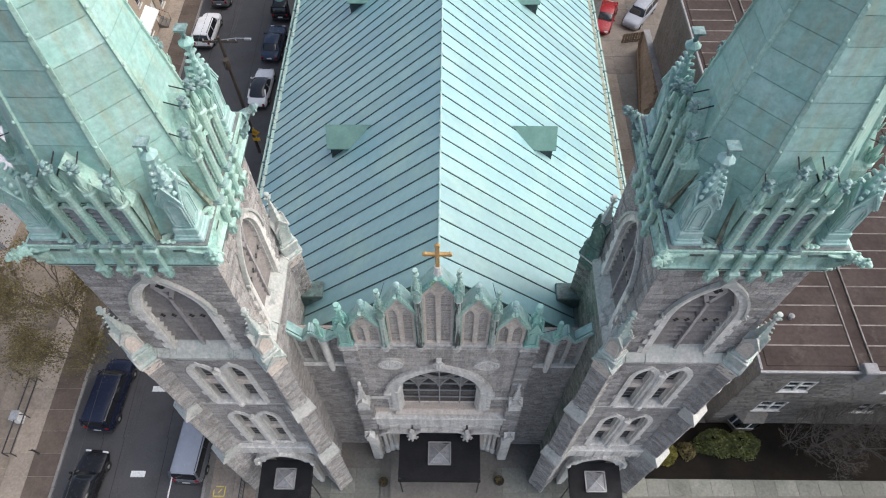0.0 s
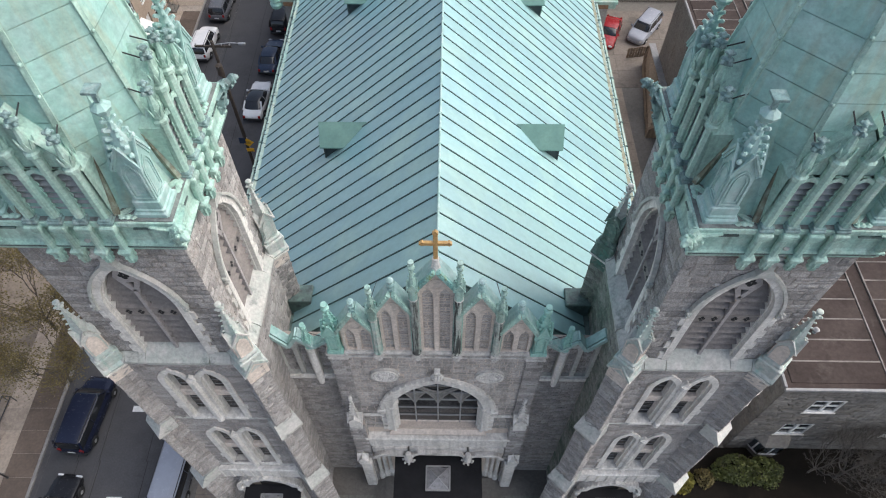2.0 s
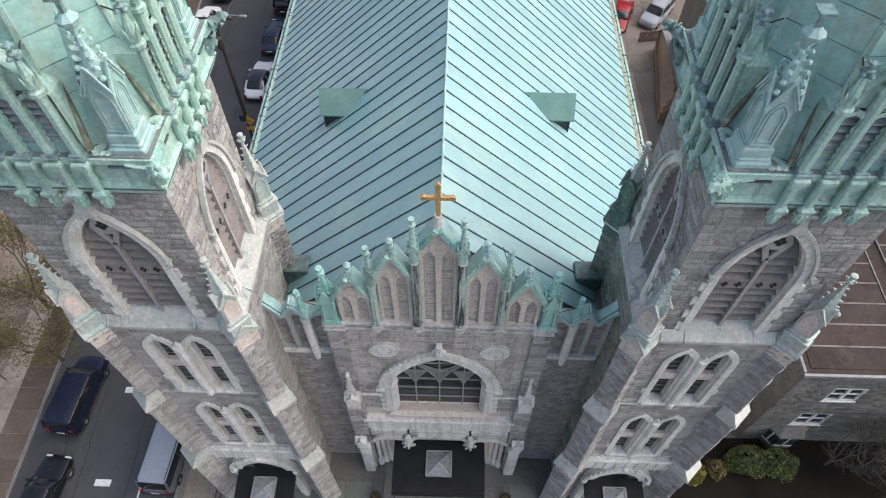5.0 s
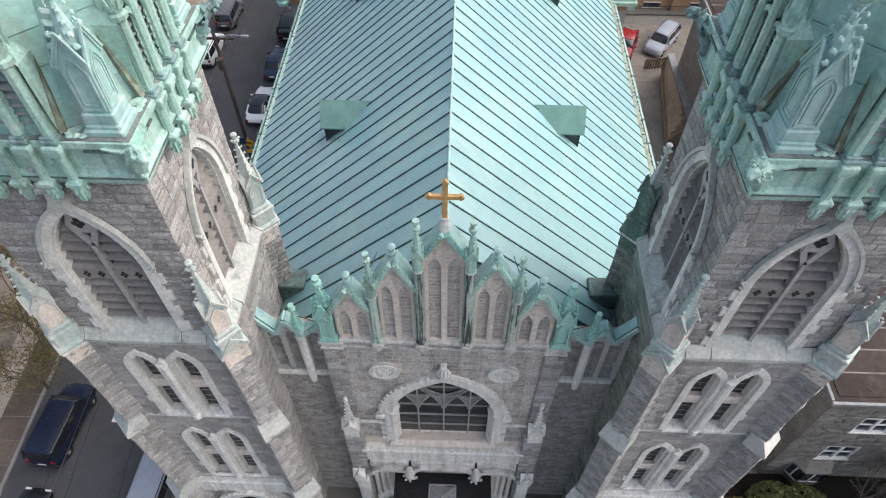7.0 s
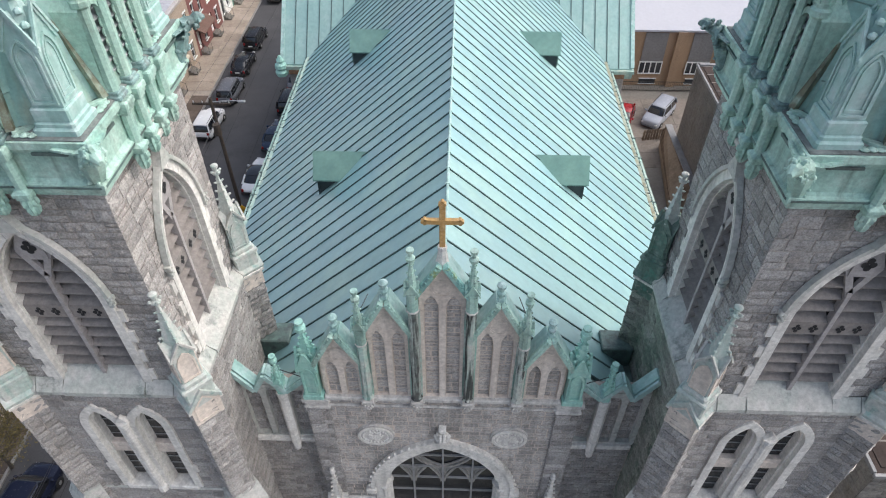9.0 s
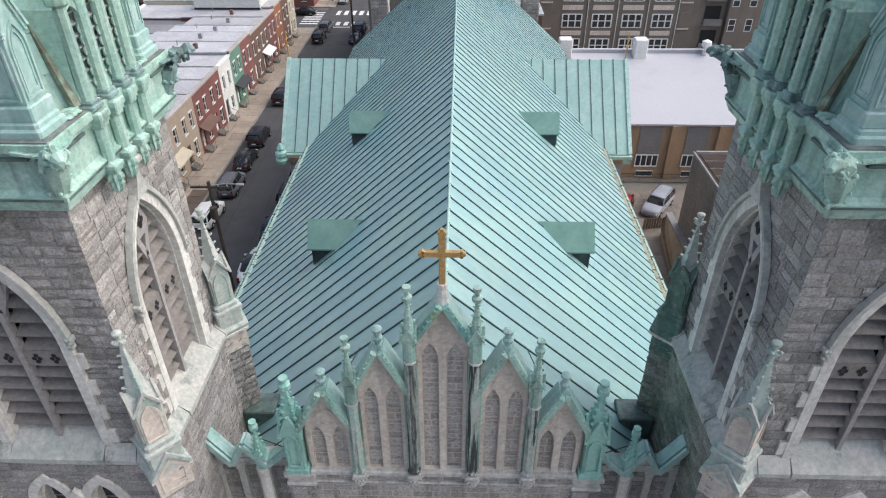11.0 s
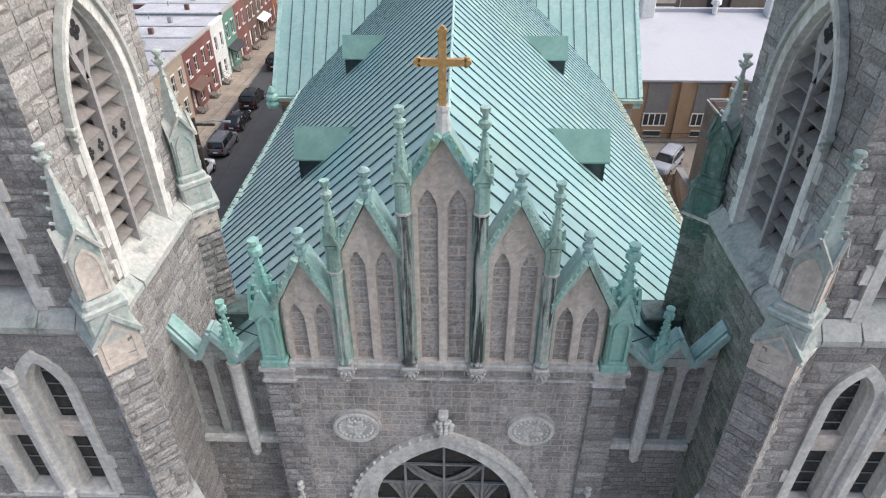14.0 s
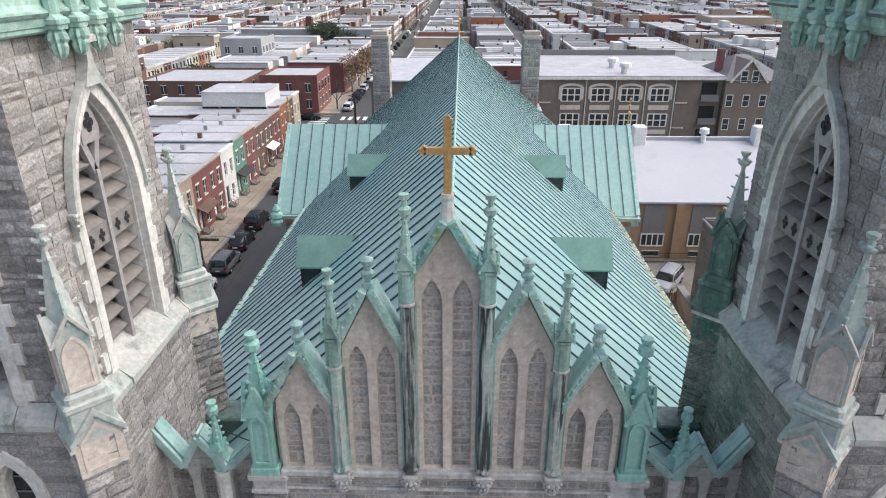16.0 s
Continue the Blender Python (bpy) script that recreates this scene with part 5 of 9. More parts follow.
def vent_dormer(y, s):
    """A small hooded vent that faces the front."""
    xo = 6.25
    zr = lambda x: RIDGE - SLOPE * x
    zf, zb = 17.08, 18.16
    xf, xb = (RIDGE - zf) / SLOPE, (RIDGE - zb) / SLOPE
    yf, yb, ye = y - 0.7 - NY, y - NY, y + 0.9 - NY
    g = G().add([(s * xo, yf - 0.06, zf), (s * (xf - 0.05), yf - 0.06, zf), (s * (xb - 0.05), yb, zb), (s * xo, yb, zb),
                 (s * xo, yf - 0.06, zf - 0.07), (s * (xf - 0.05), yf - 0.06, zf - 0.07), (s * (xb - 0.05), yb, zb - 0.09), (s * xo, yb, zb - 0.09)],
                [(0, 1, 2, 3), (4, 7, 6, 5), (0, 4, 5, 1), (1, 5, 6, 2), (2, 6, 7, 3), (3, 7, 4, 0)])
    g.add([(s * xo, yb, zb), (s * (xb - 0.05), yb, zb), (s * xo, ye, zr(xo)), (s * xo, yb, zr(xo))], [(0, 1, 2), (0, 2, 3), (0, 3, 1), (1, 3, 2)])
    d = part("vent_dormer", g, COPPER_VENT, nave, "small blue-green copper vent dormer")
    xi = xo - 0.14               # cheek, set in under the hood, painted as dark as the opening
    g = G().add([(s * xi, yf + 0.12, zf - 0.05), (s * xi, yb, zb - 0.05), (s * xi, yb, zr(xi) - 0.05), (s * xi, yf + 0.12, zr(xi) - 0.05),
                 (s * (xi - 0.06), yf + 0.12, zf - 0.05), (s * (xi - 0.06), yb, zb - 0.05), (s * (xi - 0.06), yb, zr(xi) - 0.05), (s * (xi - 0.06), yf + 0.12, zr(xi) - 0.05)],
                [(0, 1, 2, 3), (4, 7, 6, 5), (0, 3, 7, 4), (0, 4, 5, 1)])
    part("cheek", g, VENT_SHADE, d)
    # closed panel; the opening's shade is put into its dark colour
    g = G().prism([(s * (xi - 0.06), zf - 0.07), (s * (xf + 0.1), zf - 0.07), (s * (xi - 0.06), zr(xi - 0.06))], "y", yf + 0.16, yf + 0.22)
    part("vent_opening", g, VENT_SHADE, d, "dark panel painting the shaded opening of the vent")


VENT_SHADE = mat("vent_opening_shade", [(0.03, 0.045, 0.05), (0.045, 0.065, 0.07)], 1.0, 5.0, 0.6, 0.0, 0.15, 10)
COPPER_VENT = mat("blue_green_vent_copper", [(0.15, 0.285, 0.25), (0.20, 0.35, 0.305)], 0.7, 4.0, 0.45, 0.0, 0.15, 8, (0.13, 0.26, 0.25), 0.3, fine_amt=0.15)
for y in (23.8, 36.2):
    for s in (-1, 1):
        vent_dormer(y, s)

# transept
COPPER_TRANS = mat("blue_green_transept_copper", [(0.25, 0.40, 0.39), (0.30, 0.46, 0.43), (0.34, 0.47, 0.45)], 0.2, 4.0, 0.5, 0.0, 0.1, 8, (0.18, 0.33, 0.31), 0.35, fine_amt=0.15)
RUST = mat("rust_brown_metal", [(0.20, 0.10, 0.055), (0.30, 0.19, 0.11), (0.13, 0.08, 0.05)], 1.5, 7.0, 0.85, 0.0, 0.3, 15)
TY, TZ, TD, TE = 50.6, 16.7, 5.6, 11.2
g = G()
g.prism([(TY - TD + 0.3 - NY, 0), (TY + TD - 0.3 - NY, 0), (TY + TD - 0.3 - NY, TE), (TY - NY, TZ - 0.4), (TY - TD + 0.3 - NY, TE)], "x", -12.95, 12.95)
part("transept_wall", g, STONE_ISL, nave, "granite transept wall")
TP = math.atan2(TZ - TE, TD)
for sy in (-1, 1):
    g = G().add([(-13.3, TY - NY, TZ), (13.35, TY - NY, TZ), (13.35, TY + sy * TD - NY, TE), (-13.3, TY + sy * TD - NY, TE),
                 (-13.3, TY - NY, TZ - 0.2), (13.35, TY - NY, TZ - 0.2), (13.35, TY + sy * TD - NY, TE - 0.15), (-13.3, TY + sy * TD - NY, TE - 0.15)],
                [(0, 1, 2, 3), (4, 7, 6, 5), (0, 4, 5, 1), (2, 6, 7, 3), (1, 5, 6, 2), (3, 7, 4, 0)])
    tr = part("transept_roof", g, COPPER_TRANS, nave, "pale green copper transept roof")
    for k in range(30):
        x = -13.3 + 0.02 + k * 0.915
        a, b = Vector((x, TY - NY, TZ + 0.02)), Vector((x, TY + sy * TD - NY, TE + 0.02))
        part("seam", G().beam(a, b, 0.05, 0.07, (0, sy * math.sin(TP), math.cos(TP))), COPPER_SEAM, tr)
    for s in (-1, 1):
        xe = 13.35 if s > 0 else -13.3
        part("verge", G().beam((xe, TY - NY, TZ + 0.04), (xe, TY + sy * TD - NY, TE + 0.04), 0.28, 0.16, (0, 0, 1)), COPPER_PALE, tr)
for s in (-1, 1):                # corner cornices under the transept eaves
    g = G().box(min(s * 11.0, s * 13.5), max(s * 11.0, s * 13.5), TY - TD - 0.25 - NY, TY - TD + 0.4 - NY, TE - 0.35, TE - 0.1)
    g.box(min(s * 11.1, s * 13.4), max(s * 11.1, s * 13.4), TY - TD - 0.15 - NY, TY - TD + 0.35 - NY, TE - 0.75, TE - 0.35)
    part("eave_cornice", g, GUTTER, nave, "moulded copper eave cornice")
    g = G().lathe([(0.10, TE - 0.95), (0.42, TE - 0.85), (0.50, TE - 0.55), (0.36, TE - 0.35), (0.48, TE - 0.2), (0.44, TE + 0.05), (0.25, TE + 0.2), (0.30, TE + 0.35), (0.08, TE + 0.75)], 10, (s * 13.4, TY - TD - 0.1 - NY, 0))
    if s < 0:
        part("corner_urn", g, TEAL, nave, "turned copper urn at the transept corner")
    part("eave_return", G().box(min(s * 11.3, s * 12.8), max(s * 11.3, s * 12.8), TY - TD - 0.28 - NY, TY - TD - 0.26 - NY, TE - 0.7, TE - 0.36), RUST, nave, "rust-brown panel under the eave")
    g = G().lathe([(0.06, TZ), (0.05, TZ + 0.9), (0.15, TZ + 1.0), (0.05, TZ + 1.1), (0.04, TZ + 1.9), (0.1, TZ + 2.0), (0.02, TZ + 2.2)], 8, (s * 13.3, TY - NY, 0))
    g.box(s * 13.3 - 0.03, s * 13.3 + 0.03, TY - 0.32 - NY, TY + 0.32 - NY, TZ + 1.5, TZ + 1.58)
    part("ridge_finial", g, GOLD, nave, "slim gilded finial on the transept ridge")
g = G().lathe([(0.09, RIDGE), (0.06, RIDGE + 1.5), (0.2, RIDGE + 1.65), (0.06, RIDGE + 1.8), (0.04, RIDGE + 3.4), (0.02, RIDGE + 3.6)], 8, (0, ROOF1 - 0.3 - NY, 0))
g.box(-0.35, 0.35, ROOF1 - 0.34 - NY, ROOF1 - 0.26 - NY, RIDGE + 2.7, RIDGE + 2.8)
part("ridge_finial", g, GOLD, nave, "slim gilded finial at the far end of the ridge")
for s, dx in ((-1, -8.75), (1, 8.0)):    # stone chimneys behind the transept
    g = G().box(dx - 0.95, dx + 0.95, 74.0 - NY, 75.8 - NY, 0, 20.9, 0.06)
    g.box(dx - 1.05, dx + 1.05, 73.9 - NY, 75.9 - NY, 20.9, 21.3, 0.06)
    g.box(dx - 0.85, dx + 0.85, 74.1 - NY, 75.7 - NY, 21.3, 21.75, 0.05)
    ch = part("chimney", g, MORTAR, nave, "tall square granite chimney")
    r = random.Random(8)
    rows = course_layout(9.0, 20.85, lambda v: [(-0.95, 0.95)], 61 + s, 0.3, 0.45, 0.4, 0.95)
    lay_stones(ch, Matrix.Translation((dx, 74.0 - NY, 0)), rows, 0, 9, 0.05)
    rows = course_layout(9.0, 20.85, lambda v: [(-0.9, 0.9)], 63 + s, 0.3, 0.45, 0.4, 0.95)
    lay_stones(ch, Matrix.Translation((dx - s * 0.95, 74.9 - NY, 0)) @ Matrix.Rotation(radians(-90 * s), 4, "Z"), rows, 0, 10, 0.05)

# ---- facade between the towers ----
FY = 11.4
fac = thing("church_facade", (CX, FY, 0), "grey granite west front with stepped gables and copper pinnacles", "church facade")
BIG = [(0.0, 2.16, 8.55, 11.35, 3.15)]
PORTAL = [(0.0, 1.5, 0.2, 3.4, 1.6)]
g = slab(-3.75, 3.75, 0, 17.35, widen(BIG + PORTAL), 0.7)
g.moved(Matrix.Translation((0, 0.04, 0)))
wall = part("front_wall", g, MORTAR_TAN, fac, "coursed granite wall round the great window")
rows = course_layout(8.6, 17.34, free(-3.75, 3.75, BIG, 0.5), 71, 0.17, 0.30, 0.22, 0.62)
med = lambda u, v: ((abs(u) - 2.28) / 0.66) ** 2 + ((v - 15.22) / 0.60) ** 2 < 0.8
rows = [q for q in rows if not med(q[0], q[1])]
rows.sort(key=lambda q: -q[1])
lay_stones(wall, Matrix.Translation((0, 0.04, 0)), rows, 290, 31, 0.010, 0.029, single=UNIT_PALE)
# great window
_, a, z0, zs, rise = BIG[0]
arch_o, arch_i = lancet(a + 0.40, z0, zs, rise + 0.34, 12), lancet(a, z0, zs, rise, 12)
g = G().band(arch_o, arch_i, "y", -0.085, 0.3, close=False)
g.band(lancet(a + 0.12, z0, zs, rise + 0.1, 12), lancet(a - 0.16, z0, zs, rise - 0.18, 12), "y", 0.25, 0.5, close=False)
for s in (-1, 1):
    for k in range(5):
        e = sorted((s * (a + 0.38), s * (a + 0.62)))
        g.box(e[0], e[1], -0.08, 0.05, z0 + 0.1 + k * 0.55, z0 + 0.38 + k * 0.55)
    for k in range(3):
        g.lathe([(0.11, z0), (0.09, z0 + 0.15), (0.09, zs - 0.1), (0.14, zs + 0.05), (0.14, zs + 0.18), (0.01, zs + 0.2)], 8, (s * (a + 0.05 - k * 0.09), -0.06 + 0.16 * k, 0))
win = part("great_window", g, LIMESTONE, fac, "broad pointed window in a pale limestone frame")
voussoirs(win, Matrix.Identity(4), arch_o, arch_i, -0.105, -0.08, LIMESTONE)
g = G().band(lancet(a + 0.56, zs + 0.05, zs + 0.1, rise + 0.42, 12), lancet(a + 0.40, zs + 0.05, zs + 0.1, rise + 0.26, 12), "y", -0.18, 0.04, close=False)
hood = lancet(a + 0.56, zs + 0.05, zs + 0.1, rise + 0.42, 15)
for k, (hx, hz) in enumerate(hood[1:-1]):
    d = Vector((hx, 0, hz - zs - 0.4)).normalized()
    crocket(g, (hx, -0.12, hz - 0.03), (d.x, -0.2, d.z), 0.125)
for s in (-1, 1):
    g.box(s * (a + 0.55) - 0.2, s * (a + 0.55) + 0.2, -0.24, 0.04, zs - 0.12, zs + 0.12, 0.04)
g.prism([(-0.2, zs + rise + 0.3), (0.2, zs + rise + 0.3), (0.07, zs + rise + 0.62), (-0.07, zs + rise + 0.62)], "y", -0.2, 0.03)
top = zs + rise + 0.58
g.box(-0.06, 0.06, -0.19, 0.02, top, top + 0.66, 0.02).box(-0.10, 0.10, -0.22, 0.02, top + 0.60, top + 0.67, 0.02).box(-0.13, 0.13, -0.24, 0.02, top + 0.70, top + 0.77, 0.02)
for e in (-1, 1):                # two tiers of leaves round the finial's stem
    for k, (zc, rc_) in enumerate(((0.08, 0.13), (0.20, 0.19), (0.34, 0.22), (0.46, 0.13))):
        crocket(g, (e * rc_ * 0.7, -0.14, top + zc), (e, -0.5, 0.5), 0.17)
        crocket(g, (e * 0.05, -0.2, top + zc + 0.05), (e * 0.3, -1, 0.5), 0.14)
part("hood_mould", g, LIMESTONE, win, "crocketed hood mould with a leaf finial")
g = G().prism(lancet(a - 0.1, z0, zs, rise - 0.15, 12), "y", 0.46, 0.5)
part("pane", g, LEADED, win, "dark leaded glass")
TRACERY = mat("weathered_tracery", [(0.28, 0.268, 0.25), (0.22, 0.212, 0.20), (0.36, 0.343, 0.32)], 2.0, 9.0, 0.85, 0.0, 0.3, 20, (0.16, 0.155, 0.15), 0.4)
for x in (-1.12, 0.0, 1.12):
    part("mullion", G().box(x - 0.035, x + 0.035, 0.36, 0.46, z0, zs + (rise - 0.3 if x == 0 else 2.05)), WINFRAME, win)
for z in (z0 + 0.85, z0 + 1.85, 11.40, 12.25, 13.08):
    hw = lancet_half(a - 0.16, z0, zs, rise - 0.18, z)
    part("glazing_bar", G().box(-hw, hw, 0.39, 0.46, z - 0.025, z + 0.025), WINFRAME, win)
for x in (-1.12, 0.0, 1.12):     # leaf-shaped heads that spread from the mullions between the pointed lights
    spread = [(0.05 + 0.42 * (k / 8) ** 1.7, 11.15 + 1.08 * k / 8) for k in range(9)]
    g = G().prism([(x - w_, z_) for w_, z_ in spread] + [(x + w_, z_) for w_, z_ in reversed(spread)], "y", 0.435, 0.458)
    for e in (-1, 1):
        for (w_, z_), (w2, z2) in zip(spread, spread[1:]):
            g.beam((x + e * w_, 0.40, z_), (x + e * w2, 0.40, z2), 0.10, 0.055, (0, 1, 0))
            g.beam((x + e * w_ * 0.55, 0.42, z_ + 0.02), (x + e * w2 * 0.55, 0.42, z2 + 0.02), 0.06, 0.03, (0, 1, 0))
    part("tracery_head", g, TRACERY, win, "leaf-shaped stone tracery head")
for e in (-1, 1):                # the wide upper leaf over the middle lights
    g = G()
    low = [(e * (0.04 + 1.03 * t_), 12.30 + 0.76 * t_ ** 2.2) for t_ in [k / 10 for k in range(11)]]
    top = [(e * (0.04 + 0.86 * t_), 12.42 + 0.64 * t_ ** 1.5) for t_ in [k / 10 for k in range(11)]]
    for p_, q_, r_, o_ in zip(low, low[1:], top, top[1:]):
        g.prism([p_, q_, o_, r_], "y", 0.435, 0.458)
        g.beam((p_[0], 0.40, p_[1]), (q_[0], 0.40, q_[1]), 0.10, 0.055, (0, 1, 0))
        g.beam((r_[0], 0.41, r_[1]), (o_[0], 0.41, o_[1]), 0.08, 0.045, (0, 1, 0))
    part("tracery", g, TRACERY, win, "spreading stone tracery of the window head")
part("sill", G().add([(-2.5, -0.18, z0 - 0.35), (2.5, -0.18, z0 - 0.35), (2.1, 0.5, z0 + 0.02), (-2.1, 0.5, z0 + 0.02), (-2.5, -0.18, z0 - 0.5), (2.5, -0.18, z0 - 0.5), (2.5, 0.5, z0 - 0.5), (-2.5, 0.5, z0 - 0.5)],
                     [(0, 1, 2, 3), (0, 4, 5, 1), (4, 7, 6, 5), (1, 5, 6, 2), (0, 3, 7, 4), (3, 2, 6, 7)]), SANDSTONE, win, "sloping stone sill")
for s in (-1, 1):                # oval medallions
    g = G()
    for rx, rz, y, t in ((0.64, 0.58, -0.06, 0.0), (0.58, 0.52, -0.10, 0.0)):
        g.prism([(s * 2.28 + rx * math.cos(k * math.pi / 14), 15.22 + rz * math.sin(k * math.pi / 14)) for k in range(28)], "y", y, 0.06)
    md = part("medallion", g, TRIM_STONE, fac, "carved oval limestone medallion")
    g = G()
    rr = random.Random(3 + s)
    o = [(s * 2.28 + 0.60 * math.cos(k * math.pi / 14), 15.22 + 0.54 * math.sin(k * math.pi / 14)) for k in range(28)]
    i = [(s * 2.28 + 0.51 * math.cos(k * math.pi / 14), 15.22 + 0.45 * math.sin(k * math.pi / 14)) for k in range(28)]
    g.band(o, i, "y", -0.14, -0.09)
    def bead(u, w, r):
        """A low carved boss at u, w from the medallion's centre."""
        g.lathe([(r, -0.03), (r * 0.85, 0.03), (r * 0.3, 0.07)], 6)
        g.v[-18:] = [(vx + s * 2.28 + u, -0.1 - vz * 0.7, vy + 15.22 + w) for vx, vy, vz in g.v[-18:]]

    for k in range(22):
        bead(0.43 * math.cos(k * math.pi / 11), 0.37 * math.sin(k * math.pi / 11), 0.045)
    for k in range(46):
        u, w = rr.gauss(0, 0.15), rr.gauss(0, 0.14)
        if (u / 0.36) ** 2 + (w / 0.30) ** 2 < 1:
            bead(u, w, rr.uniform(0.035, 0.085))
    part("relief", g, LIMESTONE, md, "worn carved relief")
# courses
for z, zt, d in ((17.40, 17.55, 0.13), (16.95, 17.0, 0.05), (10.35, 10.47, 0.06)):
    if z > 12:
        part("string_course", G().box(-3.75, 3.75, -d, 0.1, z, zt, 0.03), TRIM_STONE, fac)
    else:
        for s in (-1, 1):
            part("string_course", G().box(min(s * 2.75, s * 3.75), max(s * 2.75, s * 3.75), -d, 0.1, z, zt, 0.03), LIMESTONE, fac)
g = G().box(-3.75, 3.75, -0.3, 0.1, 6.6, 7.75, 0.05)
g.box(-3.8, 3.8, -0.38, 0.1, 7.75, 7.9, 0.04)
for k in range(11):
    x = -3.5 + 0.7 * k
    g.box(x - 0.06, x + 0.06, -0.34, -0.2, 6.7, 7.75)
ent = part("entablature", g, LIMESTONE, fac, "panelled pale limestone band over the portal")
for x, w in ((-2.55, 1.0), (0.0, 1.65), (2.55, 1.0)):    # flat arches with pendants
    o, i = lancet(w, 5.35, 5.4, 0.95 if w > 1.2 else 0.7, 8, x), lancet(w - 0.24, 5.35, 5.38, 0.72 if w > 1.2 else 0.45, 8, x)
    g = G().band(o, i, "y", -0.62, 0.0, close=False)
    g.prism([(x - w, 6.62), (x + w, 6.62), (x + w, 5.9), (x + w * 0.6, 6.2), (x, 6.45), (x - w * 0.6, 6.2), (x - w, 5.9)], "y", -0.42, 0.0)
    for k, (hx, hz) in enumerate(o[2:-2]):
        crocket(g, (hx, -0.6, hz), (0, -0.6, 1), 0.13)
    part("portal_arch", g, TRIM_STONE, ent, "carved limestone arch")
for s in (-1, 1):
    g = G().lathe([(0.03, 4.85), (0.13, 5.0), (0.2, 5.2), (0.18, 5.45), (0.26, 5.6), (0.22, 5.9), (0.14, 6.3)], 8, (s * 1.62, -0.6, 0))
    for k in range(8):
        crocket(g, (s * 1.62 + 0.24 * math.cos(k * 0.8), -0.6 + 0.24 * math.sin(k * 0.8), 5.1 + 0.06 * k), (math.cos(k * 0.8), math.sin(k * 0.8), 0.3), 0.15)
    part("pendant", g, TRIM_STONE, ent, "leafy carved pendant")
    for k in range(3):
        g = G().lathe([(0.2, 0), (0.2, 0.9), (0.12, 1.0), (0.12, 4.6), (0.2, 4.8), (0.2, 5.1)], 8, (s * (3.45 - 0.3 * k), -0.12 + 0.1 * k, 0.2))
        part("jamb_shaft", g, LIMESTONE, ent)
# piers beside the great window
for s in (-1, 1):
    x = s * 4.06
    g = G().box(x - 0.36, x + 0.36, -0.02, 0.5, 9.8, 16.85).box(x - 0.40, x + 0.40, -0.30, 0.5, 0, 9.8)
    pier = part("pier", g, MORTAR, fac, "granite pier with carved offsets")
    for f, z0_, z1_, d in ((0, 9.8, 16.85, -0.02), (1, 0, 9.8, -0.30)):
        hw = 0.40 if f else 0.36
        rows = course_layout(z0_, z1_, lambda v, hw=hw: [(-hw - 0.03, hw + 0.03)], 91 + f + s, 0.2, 0.32, 0.3, 0.7)
        lay_stones(pier, Matrix.Translation((x, d, 0)), rows, 0, 21, 0.04)
        for q in (-1, 1):
            rows = course_layout(z0_, z1_, lambda v: [(-0.25, 0.28)], 95 + q + f, 0.2, 0.32, 0.3, 0.6)
            lay_stones(pier, Matrix.Translation((x + q * hw, 0.2 + d * 0.5, 0)) @ Matrix.Rotation(radians(90 * q), 4, "Z"), rows, 0, 22, 0.03)
    g = G().box(x - 0.43, x + 0.43, -0.11, 0.5, 16.85, 16.95, 0.03).box(x - 0.39, x + 0.39, -0.07, 0.5, 16.95, 17.26, 0.03).box(x - 0.46, x + 0.46, -0.16, 0.5, 17.26, 17.42, 0.04)
    part("capital", g, TRIM_STONE, pier, "moulded limestone cap")
    g = G()
    gable_block(g, x, -0.12, 0.62, 9.6, 10.5, 0.5)
    spirelet(g, x, -0.12, 10.7, 12.9, 0.26, 4, 6, 0.13, math.pi / 4)
    part("offset_finial", g, LIMESTONE, pier, "carved limestone finial on the pier")
    g = G()
    gable_block(g, x + s * 0.1, -0.42, 0.5, 4.5, 5.2, 0.5)
    g.box(x - 0.3, x + 0.3, -0.62, 0.1, 0, 4.5, 0.04)
    part("foot", g, LIMESTONE, pier, "limestone foot of the pier")

# stepped gables over the string course


COPPER_MOSS = mat("mossy_copper", [(0.205, 0.425, 0.39), (0.275, 0.495, 0.45), (0.37, 0.555, 0.51)], 0.7, 9.0, 0.65, 0.0, 0.4, 16, (0.05, 0.085, 0.08), 0.5, blotch=(0.27, 0.30, 0.05), blotch_scale=1.4, blotch_at=0.48, blotch_amt=0.85, fine_amt=0.45)


